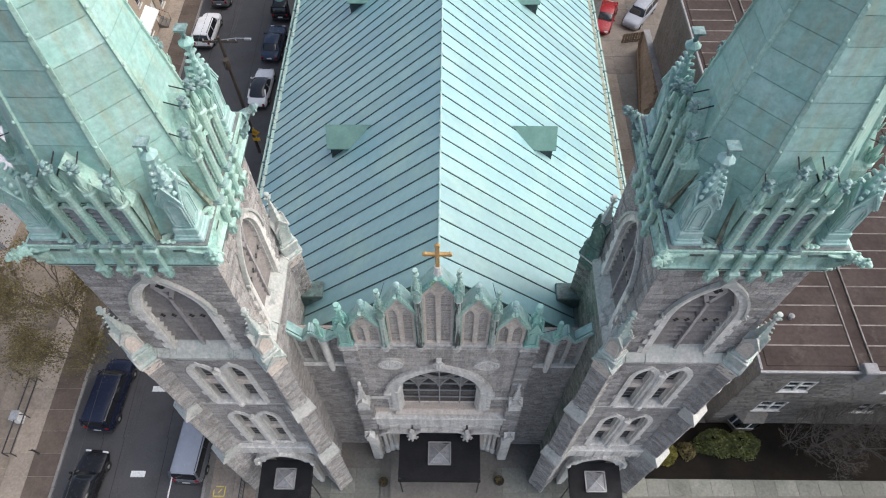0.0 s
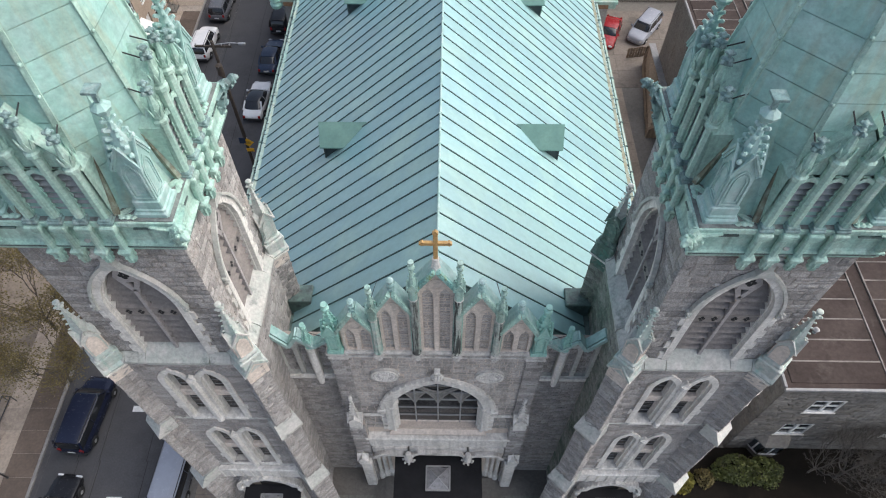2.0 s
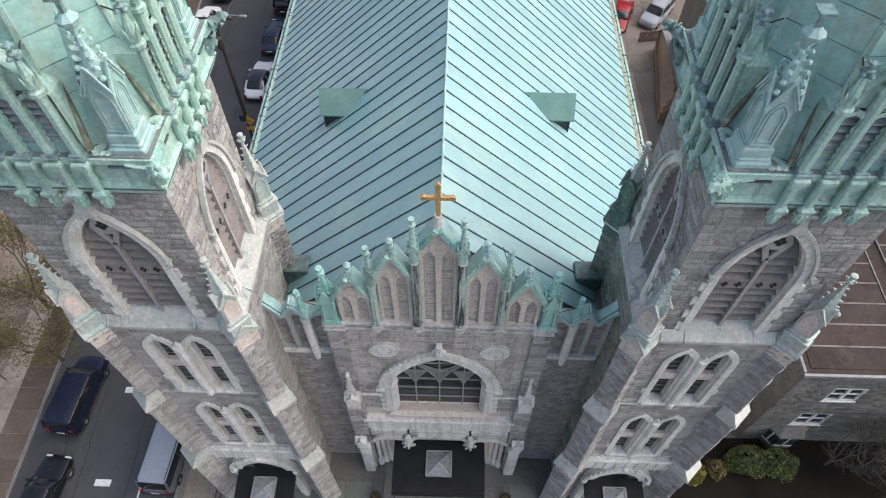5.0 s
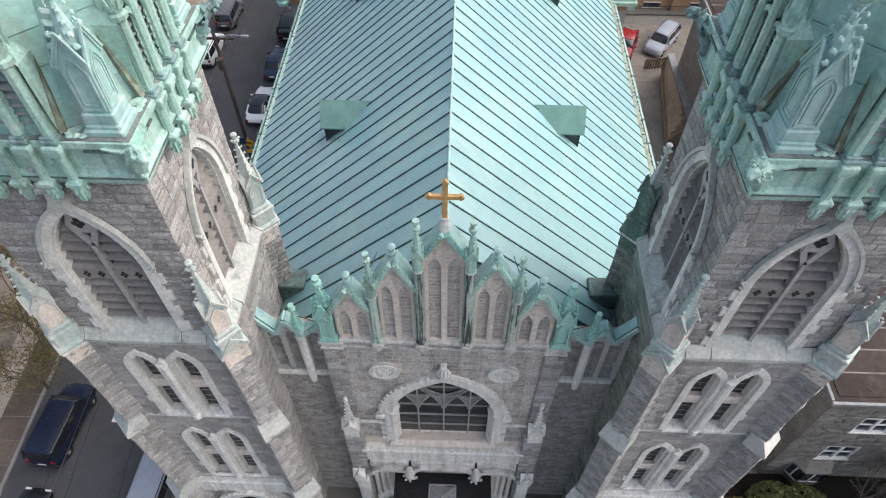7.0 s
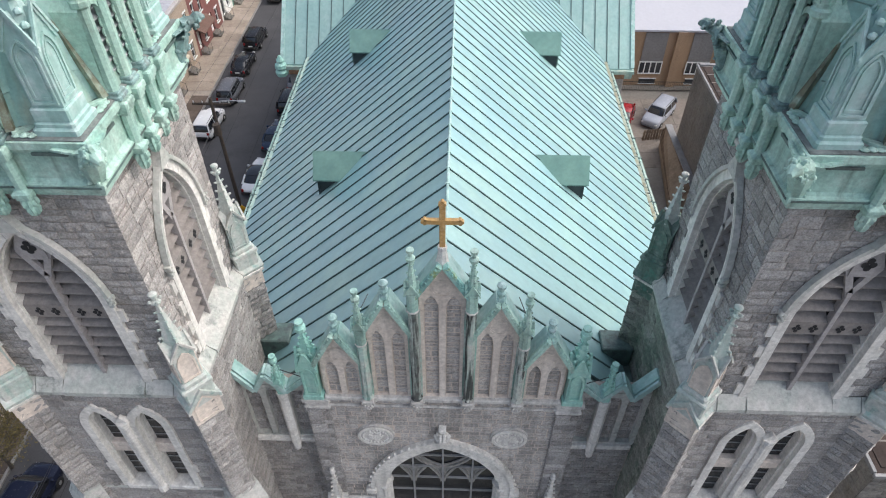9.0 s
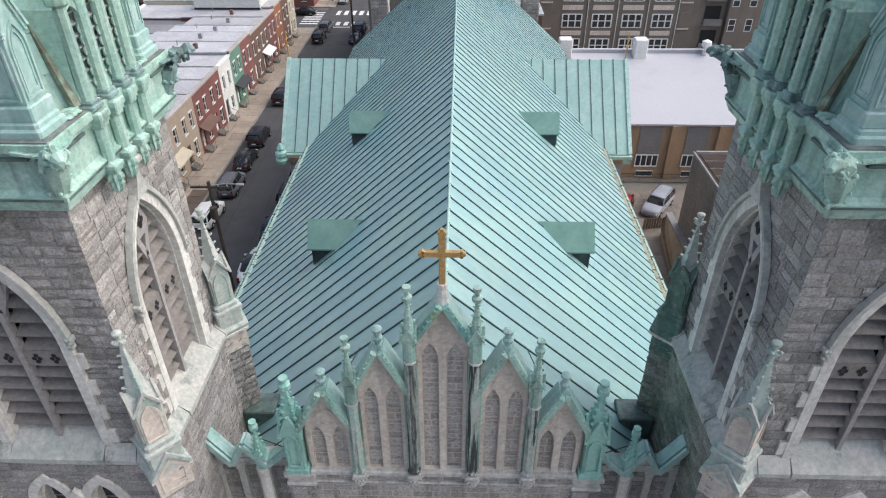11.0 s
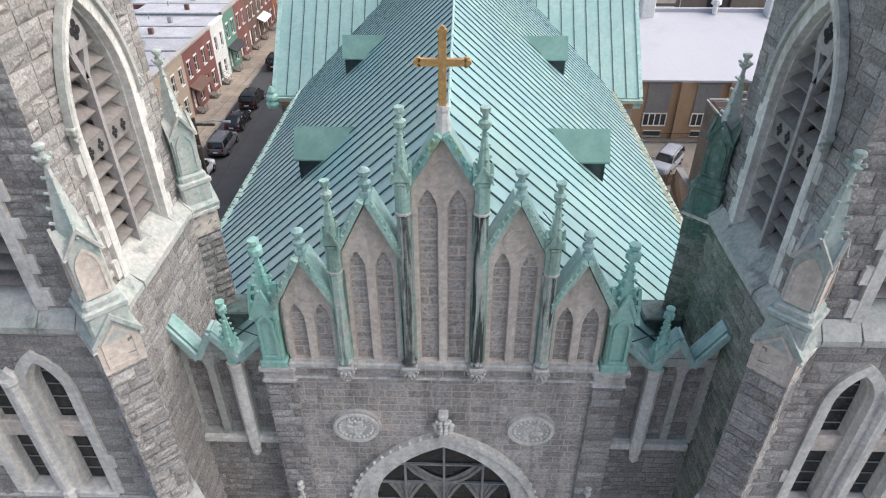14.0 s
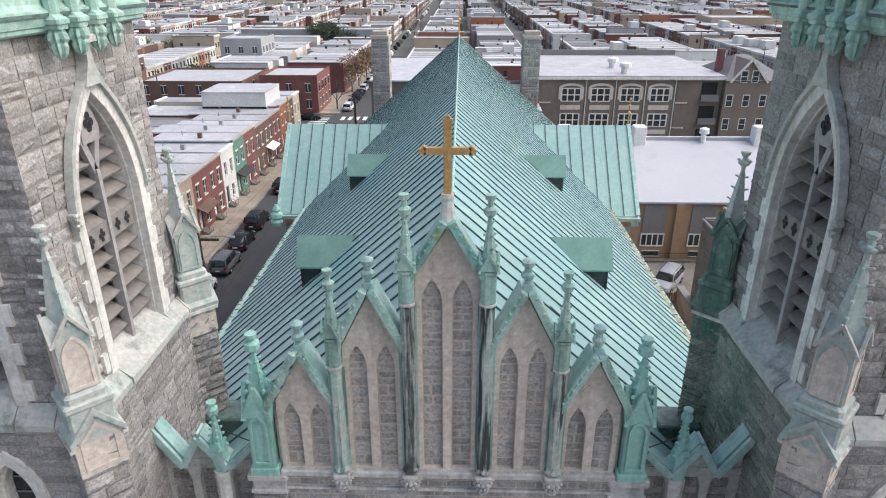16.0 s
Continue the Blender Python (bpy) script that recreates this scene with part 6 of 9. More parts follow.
def gable_bay(x, hw, ze, za, light_hw, light_top, dx):
    """One gabled panel of dressed stone with two blind lancets and a quatrefoil roundel."""
    z0_ = 17.58
    zsp = light_top - 0.55
    ops = [(x - dx, light_hw, z0_, zsp, 0.55), (x + dx, light_hw, z0_, zsp, 0.55)]
    g = slab(x - hw, x + hw, 17.55, ze, ops, 0.28)
    g.prism([(x - hw, ze), (x + hw, ze), (x, za)], "y", 0, 0.28)
    b = part("gable_panel", g, SANDSTONE, fac, "tan stone gable panel with two blind lancets")
    rows = []
    for o in ops:
        rows += [q for q in course_layout(z0_, light_top, lambda v, o=o: [(o[0] - lancet_half(o[1], o[2], o[3], o[4], v), o[0] + lancet_half(o[1], o[2], o[3], o[4], v))], int(900 + o[0] * 10), 0.15, 0.33, 0.15, 0.5) if q[2] > 0.06]
    lay_stones(b, Matrix.Translation((0, 0.115, 0)), rows, len(rows), 51, 0.008, 0.046, single=UNIT_PALE)
    part("backing", G().box(x - hw - 0.1, x + hw + 0.1, 0.118, 0.5, 17.4, ze - 0.06), MORTAR_TAN, b)
    zr = ze + (za - ze) * 0.26
    g = G()
    rq = 0.31 if hw < 0.62 else 0.33
    ring = lambda f: [(x + f * rq * math.cos(k * math.pi / 20), zr + f * rq * math.sin(k * math.pi / 20)) for k in range(40)]
    lobe = lambda k: 0.58 + 0.28 * abs(math.cos(k * math.pi / 20)) if k % 20 in range(0, 6) or k % 20 in range(15, 20) else 0.58 + 0.28 * abs(math.sin(k * math.pi / 20))
    foil = lambda f: [(x + f * lobe(k) * rq * math.cos(k * math.pi / 20), zr + f * lobe(k) * rq * math.sin(k * math.pi / 20)) for k in range(40)]
    g.band(foil(1.0), foil(0.9), "y", -0.013, 0.01)
    g.band(ring(1.0), ring(0.93), "y", -0.012, 0.01)
    part("roundel", g, SANDSTONE, b, "carved quatrefoil roundel")
    for s in (-1, 1):            # copper coping with crockets
        g = G()
        lo, hi = Vector((x + s * (hw + 0.1), 0.28 + 0.004 * s, ze - 0.12)), Vector((x, 0.28 + 0.004 * s, za + 0.1))
        n_ = Vector((s * (za - ze), 0, hw)).normalized()
        g.beam(lo + n_ * 0.06 + Vector((0, -0.17, 0)), hi + n_ * 0.06 + Vector((0, -0.17, 0)), 0.66, 0.10, n_)
        g.beam(lo + n_ * 0.10 + Vector((0, -0.42, 0)), hi + n_ * 0.10 + Vector((0, -0.42, 0)), 0.12, 0.14, n_)
        for k in range(8):
            p = lo.lerp(hi, (k + 0.6) / 8.2) + Vector((0, -0.48, 0)) + n_ * 0.1
            crocket(g, p, (n_.x, -0.5, n_.z), 0.075)
        part("coping", g, COPPER_MOSS if x == 0 else COPPER, b, "green copper coping with crockets and some moss" if x == 0 else "green copper coping with crockets")
        part("coping_face", G().beam(lo + n_ * 0.125 + Vector((0, -0.08, 0)), hi + n_ * 0.125 + Vector((0, -0.08, 0)), 0.48, 0.03, n_), COPPER_PALE, b)
    if hw < 0.64 and abs(x) > 0.5 or abs(x) > 1:
        g = G()
        g.box(x - 0.09, x + 0.09, 0.0, 0.2, za, za + 0.25, 0.02)
        g.lathe([(0.07, 0), (0.07, 0.12), (0.13, 0.17), (0.14, 0.25), (0.08, 0.3), (0.07, 0.38), (0.13, 0.44), (0.14, 0.52), (0.05, 0.58)], 8, (x, 0.1, za + 0.2))
        part("finial", g, COPPER_PALE, b, "pale copper knob on the gable")
    return b


gable_bay(0.0, 0.64, 22.35, 23.4, 0.215, 22.3, 0.31)
for s in (-1, 1):
    gable_bay(s * 1.58, 0.60, 20.75, 21.95, 0.195, 20.78, 0.295)
    gable_bay(s * 3.10, 0.60, 19.35, 20.5, 0.195, 19.30, 0.295)


def pinnacle(x, zshaft, ztip, material, label):
    """A slender shaft on a carved corbel, with a copper pinnacle on top."""
    g = G().lathe([(0.05, 16.98), (0.10, 17.03), (0.11, 17.15), (0.14, 17.28), (0.19, 17.40), (0.17, 17.46)], 8, (x, -0.12, 0), math.pi / 8)
    g.box(x - 0.17, x + 0.17, -0.29, 0.02, 17.46, 17.52, 0.02).box(x - 0.19, x + 0.19, -0.31, 0.02, 17.52, 17.59, 0.03)
    for zc, rc_, sc_ in ((17.10, 0.10, 0.07), (17.22, 0.13, 0.085), (17.37, 0.17, 0.10)):
        for q in range(7):
            a = -math.pi + q * math.pi / 6 + (zc > 17.2 and zc < 17.3) * math.pi / 12
            crocket(g, (x + rc_ * math.cos(a), -0.12 + rc_ * math.sin(a), zc), (math.cos(a), math.sin(a), 0.5), sc_)
    p = part("corbel", g, TRIM_STONE, fac, "leafy limestone corbel")
    g = G().lathe([(0.2, 17.66), (0.15, 17.76), (0.15, zshaft - 0.1), (0.17, zshaft - 0.06), (0.17, zshaft)], 8, (x, -0.1, 0), math.pi / 8)
    part("shaft", g, material, p, label)
    for e in (-1, 1):            # slim strips beside the shaft, one green, one pale
        u = x + e * 0.155
        part("side_strip", G().box(u - 0.035, u + 0.035, -0.07, 0.3, 17.68, zshaft - 0.1 - (0.9 if e * x > 0 else 0)), COPPER if e * x > 0 else SHAFT_PALE, p, "slim stained strip beside the shaft")
    part("collar", G().lathe([(0.155, zshaft - 0.05), (0.18, zshaft - 0.035), (0.185, zshaft + 0.005), (0.17, zshaft + 0.02)], 8, (x, -0.1, 0), math.pi / 8), LIMESTONE, p, "thin pale collar")
    h = ztip - zshaft
    g = G()
    g.lathe([(0.17, zshaft + 0.03), (0.165, zshaft + h * 0.29), (0.2, zshaft + h * 0.31), (0.2, zshaft + h * 0.33)], 8, (x, -0.1, 0), math.pi / 8)
    gable_block(g, x, -0.10, 0.27, zshaft + h * 0.28, zshaft + h * 0.34, h * 0.15, 0.0, 0.04)
    gable_trim(g, x, -0.10, 0.27, zshaft + h * 0.34, h * 0.16, 0.0, 0.05, 0.04)
    for q in range(4):
        a = math.pi / 4 + q * math.pi / 2
        crocket(g, (x + 0.19 * math.cos(a), -0.1 + 0.19 * math.sin(a), zshaft + h * 0.40), (math.cos(a), math.sin(a), 0.8), 0.09)
    spirelet(g, x, -0.10, zshaft + h * 0.36, ztip - 0.05, 0.165, 8, 4, 0.085)
    g.lathe([(0.045, ztip - 0.5), (0.045, ztip - 0.42), (0.12, ztip - 0.34), (0.13, ztip - 0.24), (0.06, ztip - 0.19), (0.055, ztip - 0.08), (0.10, ztip - 0.05), (0.105, ztip + 0.04)], 8, (x, -0.1, 0))
    part("pinnacle", g, COPPER, p, "crocketed copper pinnacle")
    return p


for s in (-1, 1):
    pinnacle(s * 0.80, 21.85, 24.05, SHAFT_STAIN if s < 0 else SHAFT_MIX, "black-streaked copper shaft" if s < 0 else "pale shaft half blackened by soot")
    pinnacle(s * 2.34, 20.35, 22.5, SHAFT_PALE if s < 0 else SHAFT_MIX, "pale shaft with green streaks" if s < 0 else "pale shaft half blackened by soot")
    x = s * 4.09                 # broad copper niche at the end
    g = G().box(x - 0.33, x + 0.33, -0.16, 0.5, 17.42, 17.62, 0.03)
    gable_block(g, x, 0.12, 0.50, 17.6, 19.0, 0.72, 0.0, 0.05)
    p = part("niche_pinnacle", g, TEAL, fac, "broad copper pinnacle with a panelled front")
    g = G()
    gable_trim(g, x, 0.12, 0.50, 19.0, 0.78, 0.0, 0.04, 0.08)
    part("gable_trim", g, TEAL, p)
    o, i = lancet(0.2, 17.75, 18.75, 0.35, 6, x), lancet(0.145, 17.82, 18.74, 0.27, 6, x)
    part("panel_mould", G().band(o, i, "y", -0.195, -0.15), TEAL, p)
    g = G()
    spirelet(g, x, 0.12, 19.25, 20.95, 0.30, 4, 5, 0.13, math.pi / 4)
    g.lathe([(0.05, 20.5), (0.17, 20.6), (0.17, 20.74), (0.06, 20.8), (0.13, 20.88), (0.13, 20.96)], 8, (x, 0.12, 0))
    part("spirelet", g, TEAL, p, "crocketed copper spirelet")
# side arcades
SY = 0.38
for s in (-1, 1):
    ops = [(s * u, 0.26, 14.4, 16.75, 0.62) for u in (4.82, 5.60, 6.32)]
    g = slab(min(s * 4.35, s * 6.75), max(s * 4.35, s * 6.75), 14.25, 17.4, ops, 0.25)
    g.moved(Matrix.Translation((0, SY, 0)))
    sb = part("side_arcade", g, LIME_GREEN, fac, "blind arcade of pale stone with green stains")
    g = G().box(min(s * 4.3, s * 6.8), max(s * 4.3, s * 6.8), SY + 0.2, SY + 0.6, 0, 17.2)
    sw = part("side_wall", g, MORTAR, fac, "granite wall beside the tower")
    rows = course_layout(14.4, 17.3, lambda v: [(min(s * 4.4, s * 6.7), max(s * 4.4, s * 6.7))], 131 + s, 0.17, 0.28, 0.2, 0.5)
    lay_stones(sw, Matrix.Translation((0, SY + 0.2, 0)), rows, 0, 33, 0.035, 0.022)
    rows = course_layout(0.2, 14.1, lambda v: [(min(s * 4.4, s * 6.7), max(s * 4.4, s * 6.7))], 135 + s, 0.17, 0.28, 0.2, 0.5)
    g = G().box(min(s * 4.3, s * 6.8), max(s * 4.3, s * 6.8), SY + 0.06, SY + 0.25, 0, 14.1)
    part("side_wall_base", g, MORTAR, fac)
    lay_stones(sw, Matrix.Translation((0, SY + 0.06, 0)), rows, 0, 34, 0.035, 0.022)
    part("string_course", G().box(min(s * 4.4, s * 6.65), max(s * 4.4, s * 6.65), SY - 0.12, SY + 0.2, 14.1, 14.3, 0.03), LIMESTONE, fac)
    path = [(4.45, 18.0), (5.08, 17.35), (5.66, 18.2), (6.08, 17.4), (6.72, 18.45)]
    for i_, ((xa, za_), (xb, zb_)) in enumerate(zip(path, path[1:])):
        e_ = 0.006 * i_
        g = G().beam((s * xa, SY + 0.05 + e_, za_), (s * xb, SY + 0.05 + e_, zb_), 0.40 - e_, 0.12 + e_, (0, 0, 1))
        g.beam((s * xa, SY - 0.2 - e_, za_ - 0.06), (s * xb, SY - 0.2 - e_, zb_ - 0.05), 0.08, 0.15 + e_, (0, 0, 1))
        part("coping", g, COPPER_PALE, sb, "pale copper zigzag coping")
        g = G().prism([(s * xa, za_), (s * xb, zb_), (s * xb, 17.1), (s * xa, 17.1)], "y", SY + 0.02, SY + 0.2)
        part("spandrel", g, LIME_GREEN, sb)
    x = s * 5.24
    g = G().lathe([(0.05, 13.75), (0.14, 13.9), (0.17, 14.05), (0.185, 14.3), (0.185, 16.9), (0.2, 17.05), (0.2, 17.2)], 8, (x, SY - 0.1, 0), math.pi / 8)
    part("colonnette", g, LIMESTONE, sb, "slim pale stone colonnette")
    part("corbel_tip", G().lathe([(0.02, 13.55), (0.12, 13.7), (0.14, 13.82), (0.08, 13.95)], 8, (x, SY - 0.12, 0)), LIMESTONE, sb)
    g = G()
    g.box(x - 0.12, x + 0.12, SY - 0.22, SY + 0.05, 17.1, 17.6, 0.02)
    gable_block(g, x, SY - 0.1, 0.25, 17.4, 17.8, 0.3, 0.0, 0.04)
    spirelet(g, x, SY - 0.1, 17.75, 19.1, 0.16, 8, 6, 0.10)
    g.lathe([(0.05, 18.75), (0.13, 18.82), (0.13, 18.92), (0.05, 18.98), (0.11, 19.04), (0.11, 19.1)], 8, (x, SY - 0.1, 0))
    part("pinnacle", g, TEAL, sb, "small crocketed copper pinnacle")
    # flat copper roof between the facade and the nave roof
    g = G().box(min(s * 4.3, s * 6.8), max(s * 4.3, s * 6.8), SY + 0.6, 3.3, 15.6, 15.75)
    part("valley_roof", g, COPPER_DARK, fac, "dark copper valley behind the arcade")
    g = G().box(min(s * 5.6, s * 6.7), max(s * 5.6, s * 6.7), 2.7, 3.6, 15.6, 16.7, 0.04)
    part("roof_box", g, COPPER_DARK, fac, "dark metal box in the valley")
for s in (-1, 1):                # iron ties from the pinnacles
    part("iron_tie", G().tube([(s * 2.34, 0.1, 21.4), (s * 2.2, 1.0, 21.2)], 0.014, 5), BLACKMETAL, fac, "thin iron tie")
    part("iron_tie", G().tube([(s * 5.24, SY, 18.3), (s * 4.3, 0.3, 17.9)], 0.015, 5), BLACKMETAL, fac, "thin iron tie")

# gilded cross on the middle gable
cross = thing("cross", (CX, FY + 0.1, 23.4), "weathered gilded cross on top of the middle gable", "cross")
def lobes(g, x, z, dx, dz):
    """A three-lobed tip at the end of an arm that runs along dx, dz."""
    for ex, ez, r in ((dx * 0.05, dz * 0.05, 0.048), (-dz * 0.055, dx * 0.055, 0.042), (dz * 0.055, -dx * 0.055, 0.042)):
        g.prism([(x + ex + r * math.cos(k * math.pi / 5), z + ez + r * math.sin(k * math.pi / 5)) for k in range(10)], "y", -0.055 - abs(ex) * 0.1, 0.055 + abs(ez) * 0.1)


g = G().box(-0.075, 0.075, -0.05, 0.05, 0.60, 2.0, 0.012)
lobes(g, 0, 2.0, 0, 1)
part("upright", g, GOLD, cross)
g = G().beam((-0.43, 0, 1.45), (0.43, 0, 1.45), 0.11, 0.13)
for s in (-1, 1):
    lobes(g, s * 0.43, 1.45, s, 0)
part("arm", g, GOLD, cross)
g = G().lathe([(0.20, 0.0), (0.15, 0.2), (0.11, 0.50), (0.13, 0.56), (0.12, 0.64)], 8)
part("base", g, LIMESTONE, cross, "pale stone-coloured base")
# ---- ground, street and paving ----
g = G().box(-1500, 1500, -400, 2500, -0.6, -0.15)
solid("ground", g, ASPHALT_FAR, (0, 0, 0), "grey city ground reaching to the horizon", "ground", kind="structure")
g = G().box(-25.2, -15.5, -60, 236, -0.3, 0.0)
road = solid("road", g, ASPHALT, (0, 0, 0), "dark asphalt side street with patched seams", "road", kind="structure")
g = G().box(-60, 120, 120.9, 134.0, -0.3, -0.004)
solid("road", g, ASPHALT, (0, 0, 0), "dark asphalt cross street", "road", kind="structure")
g = G().box(-15.35, 60, -60, 120.8, -0.3, 0.10)
pave_r = solid("pavement", g, CONCRETE_GREY, (0, 0, 0), "worn concrete paving round the church", "pavement", kind="structure")
g = G().box(-60, -25.4, -60, 120.8, -0.3, 0.10)
pave_l = solid("pavement", g, CONCRETE, (0, 0, 0), "tan concrete sidewalk of large slabs", "pavement", kind="structure")


STREET = Matrix.Translation((-20, 12, 0)) @ Matrix.Rotation(radians(0.65), 4, "Z") @ Matrix.Translation((20, -12, 0))     # the street runs a little aslant
for ob in (road, pave_r, pave_l):
    ob.matrix_basis = STREET


def kerb_line(x, y0, y1):
    g = G()
    y = y0
    while y < y1:
        g.box(x - 0.1, x + 0.1, y + 0.01, y + 2.39, -0.2, 0.13, 0.02)
        y += 2.4
    ob = solid("kerb", g, CURB, STREET, "worn stone kerb along the street", "kerb", kind="structure")


kerb_line(-25.3, -20, 120)
kerb_line(-15.45, -20, 120)


def slabs(parent, x0, x1, y0, y1, w, d, z, material, seed, skip=0.0):
    """Paving slabs as pieces that share one mesh."""
    me = G().box(-w / 2 + 0.012, w / 2 - 0.012, -d / 2 + 0.012, d / 2 - 0.012, 0, 0.022, 0.008).mesh("slab", material)
    r = random.Random(seed)
    nx, ny = int((x1 - x0) / w), int((y1 - y0) / d)
    for i in range(nx):
        for j in range(ny):
            ob = new("slab", me)
            ob.parent = parent
            ob.matrix_basis = pose(x0 + (i + 0.5) * w, y0 + (j + 0.5) * d, z + r.uniform(-0.004, 0.004), r.uniform(-0.15, 0.15), r.uniform(-0.15, 0.15), 0)


SLAB_BROWN = mat("brown_paving", [(0.085, 0.064, 0.05), (0.115, 0.088, 0.07), (0.07, 0.053, 0.042)], 0.3, 6.0, 0.9, 0.0, 0.3, 30, "", 0, "object", 0.16)
SLAB_TAN = mat("tan_slab", [(0.25, 0.208, 0.167), (0.30, 0.25, 0.207), (0.215, 0.175, 0.14)], 0.3, 6.0, 0.9, 0.0, 0.3, 40, "", 0, "object", 0.13)
SLAB_GREY = mat("green_grey_slab", [(0.17, 0.175, 0.15), (0.21, 0.21, 0.185)], 0.35, 6.0, 0.9, 0.0, 0.3, 40, "", 0, "object", 0.14, blotch=(0.10, 0.12, 0.09), blotch_scale=0.6)
slabs(pave_l, -27.2, -25.4, 2, 60, 1.8, 1.5, 0.10, SLAB_BROWN, 1)
slabs(pave_l, -28.7, -27.2, 2, 60, 1.5, 1.5, 0.10, SLAB_TAN, 2)
SLAB_MID = mat("worn_tan_plaza", [(0.19, 0.155, 0.122), (0.23, 0.19, 0.15), (0.16, 0.128, 0.10)], 0.3, 6.0, 0.9, 0.0, 0.3, 30, "", 0, "object", 0.10, blotch=(0.11, 0.09, 0.07), blotch_scale=0.5)
slabs(pave_l, -34.7, -28.7, 2, 44, 2.0, 2.0, 0.10, SLAB_MID, 3)
slabs(pave_l, -29.0, -25.4, 60, 117, 1.8, 1.9, 0.10, SLAB_TAN, 4)
slabs(pave_r, -15.0, -12.0, 0, 8, 1.5, 2.0, 0.10, CONCRETE_GREY, 5)
slabs(pave_r, -15.0, -12.0, 8, 46, 1.5, 2.0, 0.10, SLAB_TAN, 6)
slabs(pave_r, -12.0, 12.0, 2.0, 11.6, 1.6, 1.6, 0.10, SLAB_GREY, 7)
slabs(pave_r, 12.0, 40.0, 8.15, 9.55, 1.4, 1.4, 0.10, SLAB_GREY, 8)
slabs(pave_r, 12.0, 17.0, 28, 47.2, 2.5, 2.4, 0.10, SLAB_TAN, 9)
SLAB_LOT = mat("grey_brown_lot", [(0.165, 0.143, 0.125), (0.20, 0.175, 0.152), (0.135, 0.118, 0.105)], 0.25, 6.0, 0.9, 0.0, 0.3, 40, "", 0, "object", 0.06, blotch=(0.09, 0.08, 0.07), blotch_scale=0.45, blotch_amt=0.6)
slabs(pave_r, 12.0, 37.0, 47.2, 61, 2.5, 2.4, 0.10, SLAB_LOT, 10)
# markings
for k in range(3):
    g = G().box(-20.45, -19.5, 3.83 + 5.84 * k - 0.2, 3.83 + 5.84 * k + 0.2, 0.0, 0.006)
    solid("road_marking", g, PAINT, (0, 0, 0), "short white painted dash on the asphalt", "road marking", "lane dashes", "structure")
g = G().box(-17.75, -17.66, -20, 26, 0.0, 0.006)
solid("road_marking", g, PAINT, STREET, "thin worn white parking line", "road marking", kind="structure")
def crosswalk_bar(x0, x1, y0, y1):
    solid("road_marking", G().box(x0, x1, y0, y1, 0.0, 0.007), PAINT, (0, 0, 0), "white crosswalk bar", "road marking", "crosswalk bars", "structure")


for k in range(5):
    crosswalk_bar(-24.75 + 1.5 * k, -23.95 + 1.5 * k, 122.6, 125.0)
    crosswalk_bar(-24.35 + 1.5 * k, -23.55 + 1.5 * k, 130.0, 133.3)
for k in range(6):
    crosswalk_bar(-30.2, -26.7, 123.4 + 1.6 * k, 124.1 + 1.6 * k)
solid("road_marking", G().box(-23.8, -20.3, 121.2, 121.6, 0.0, 0.007), PAINT, (0, 0, 0), "worn white stop line before the crossing", "road marking", kind="structure")
g = G().box(-31.0, -25.45, 136.0, 232, -0.3, 0.10)
pave_f = solid("pavement", g, CONCRETE, (0, 0, 0), "tan concrete sidewalk beyond the crossing", "pavement", kind="structure")
slabs(pave_f, -29.9, -25.6, 136.2, 180, 2.15, 2.2, 0.10, SLAB_TAN, 12)
g = G()
for x in (-21.6, -18.6, -23.0):
    for k in range(9):
        g.box(x + 0.08 * math.sin(k * 1.7), x + 0.035 + 0.08 * math.sin(k * 1.7), -10 + k * 11, 1.1 + k * 11, 0.0, 0.004)
solid("tar_seam", g, RUBBER, STREET, "dark tar seams in the asphalt", "tar seam", kind="structure")
g = G()
for a, b in (((-14.7, 8.3), (-14.0, 8.3)), ((-14.7, 8.3), (-14.7, 8.7)), ((-14.0, 8.3), (-14.0, 8.9)), ((-14.4, 8.5), (-14.2, 8.75)), ((-14.6, 8.9), (-14.1, 8.9))):
    g.beam((*a, 0.128), (*b, 0.128), 0.06, 0.01)
solid("paint_mark", g, YELLOW, (0, 0, 0), "yellow spray paint marks on the pavement", "paint mark", kind="structure")
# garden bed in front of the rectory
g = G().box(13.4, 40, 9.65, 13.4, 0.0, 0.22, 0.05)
solid("flower_bed", g, EARTH, (0, 0, 0), "earth bed before the rectory, with shade darkened into its colour", "flower bed", kind="structure")
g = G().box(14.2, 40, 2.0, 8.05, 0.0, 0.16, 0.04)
solid("flower_bed", g, EARTH, (0, 0, 0), "earth bed beside the path in the same shade-darkened colour", "flower bed", kind="structure")
# porch floor and steps
g = G()
for k in range(3):
    g.box(-3.2 - 0.3 * k, 3.2 + 0.3 * k, 7.6 - 0.35 * k, 11.2, 0.1, 0.55 - 0.15 * k)
solid("portal_steps", g, CONCRETE_GREY, (CX, 0, 0), "grey stone steps before the main portal", "steps", kind="structure")


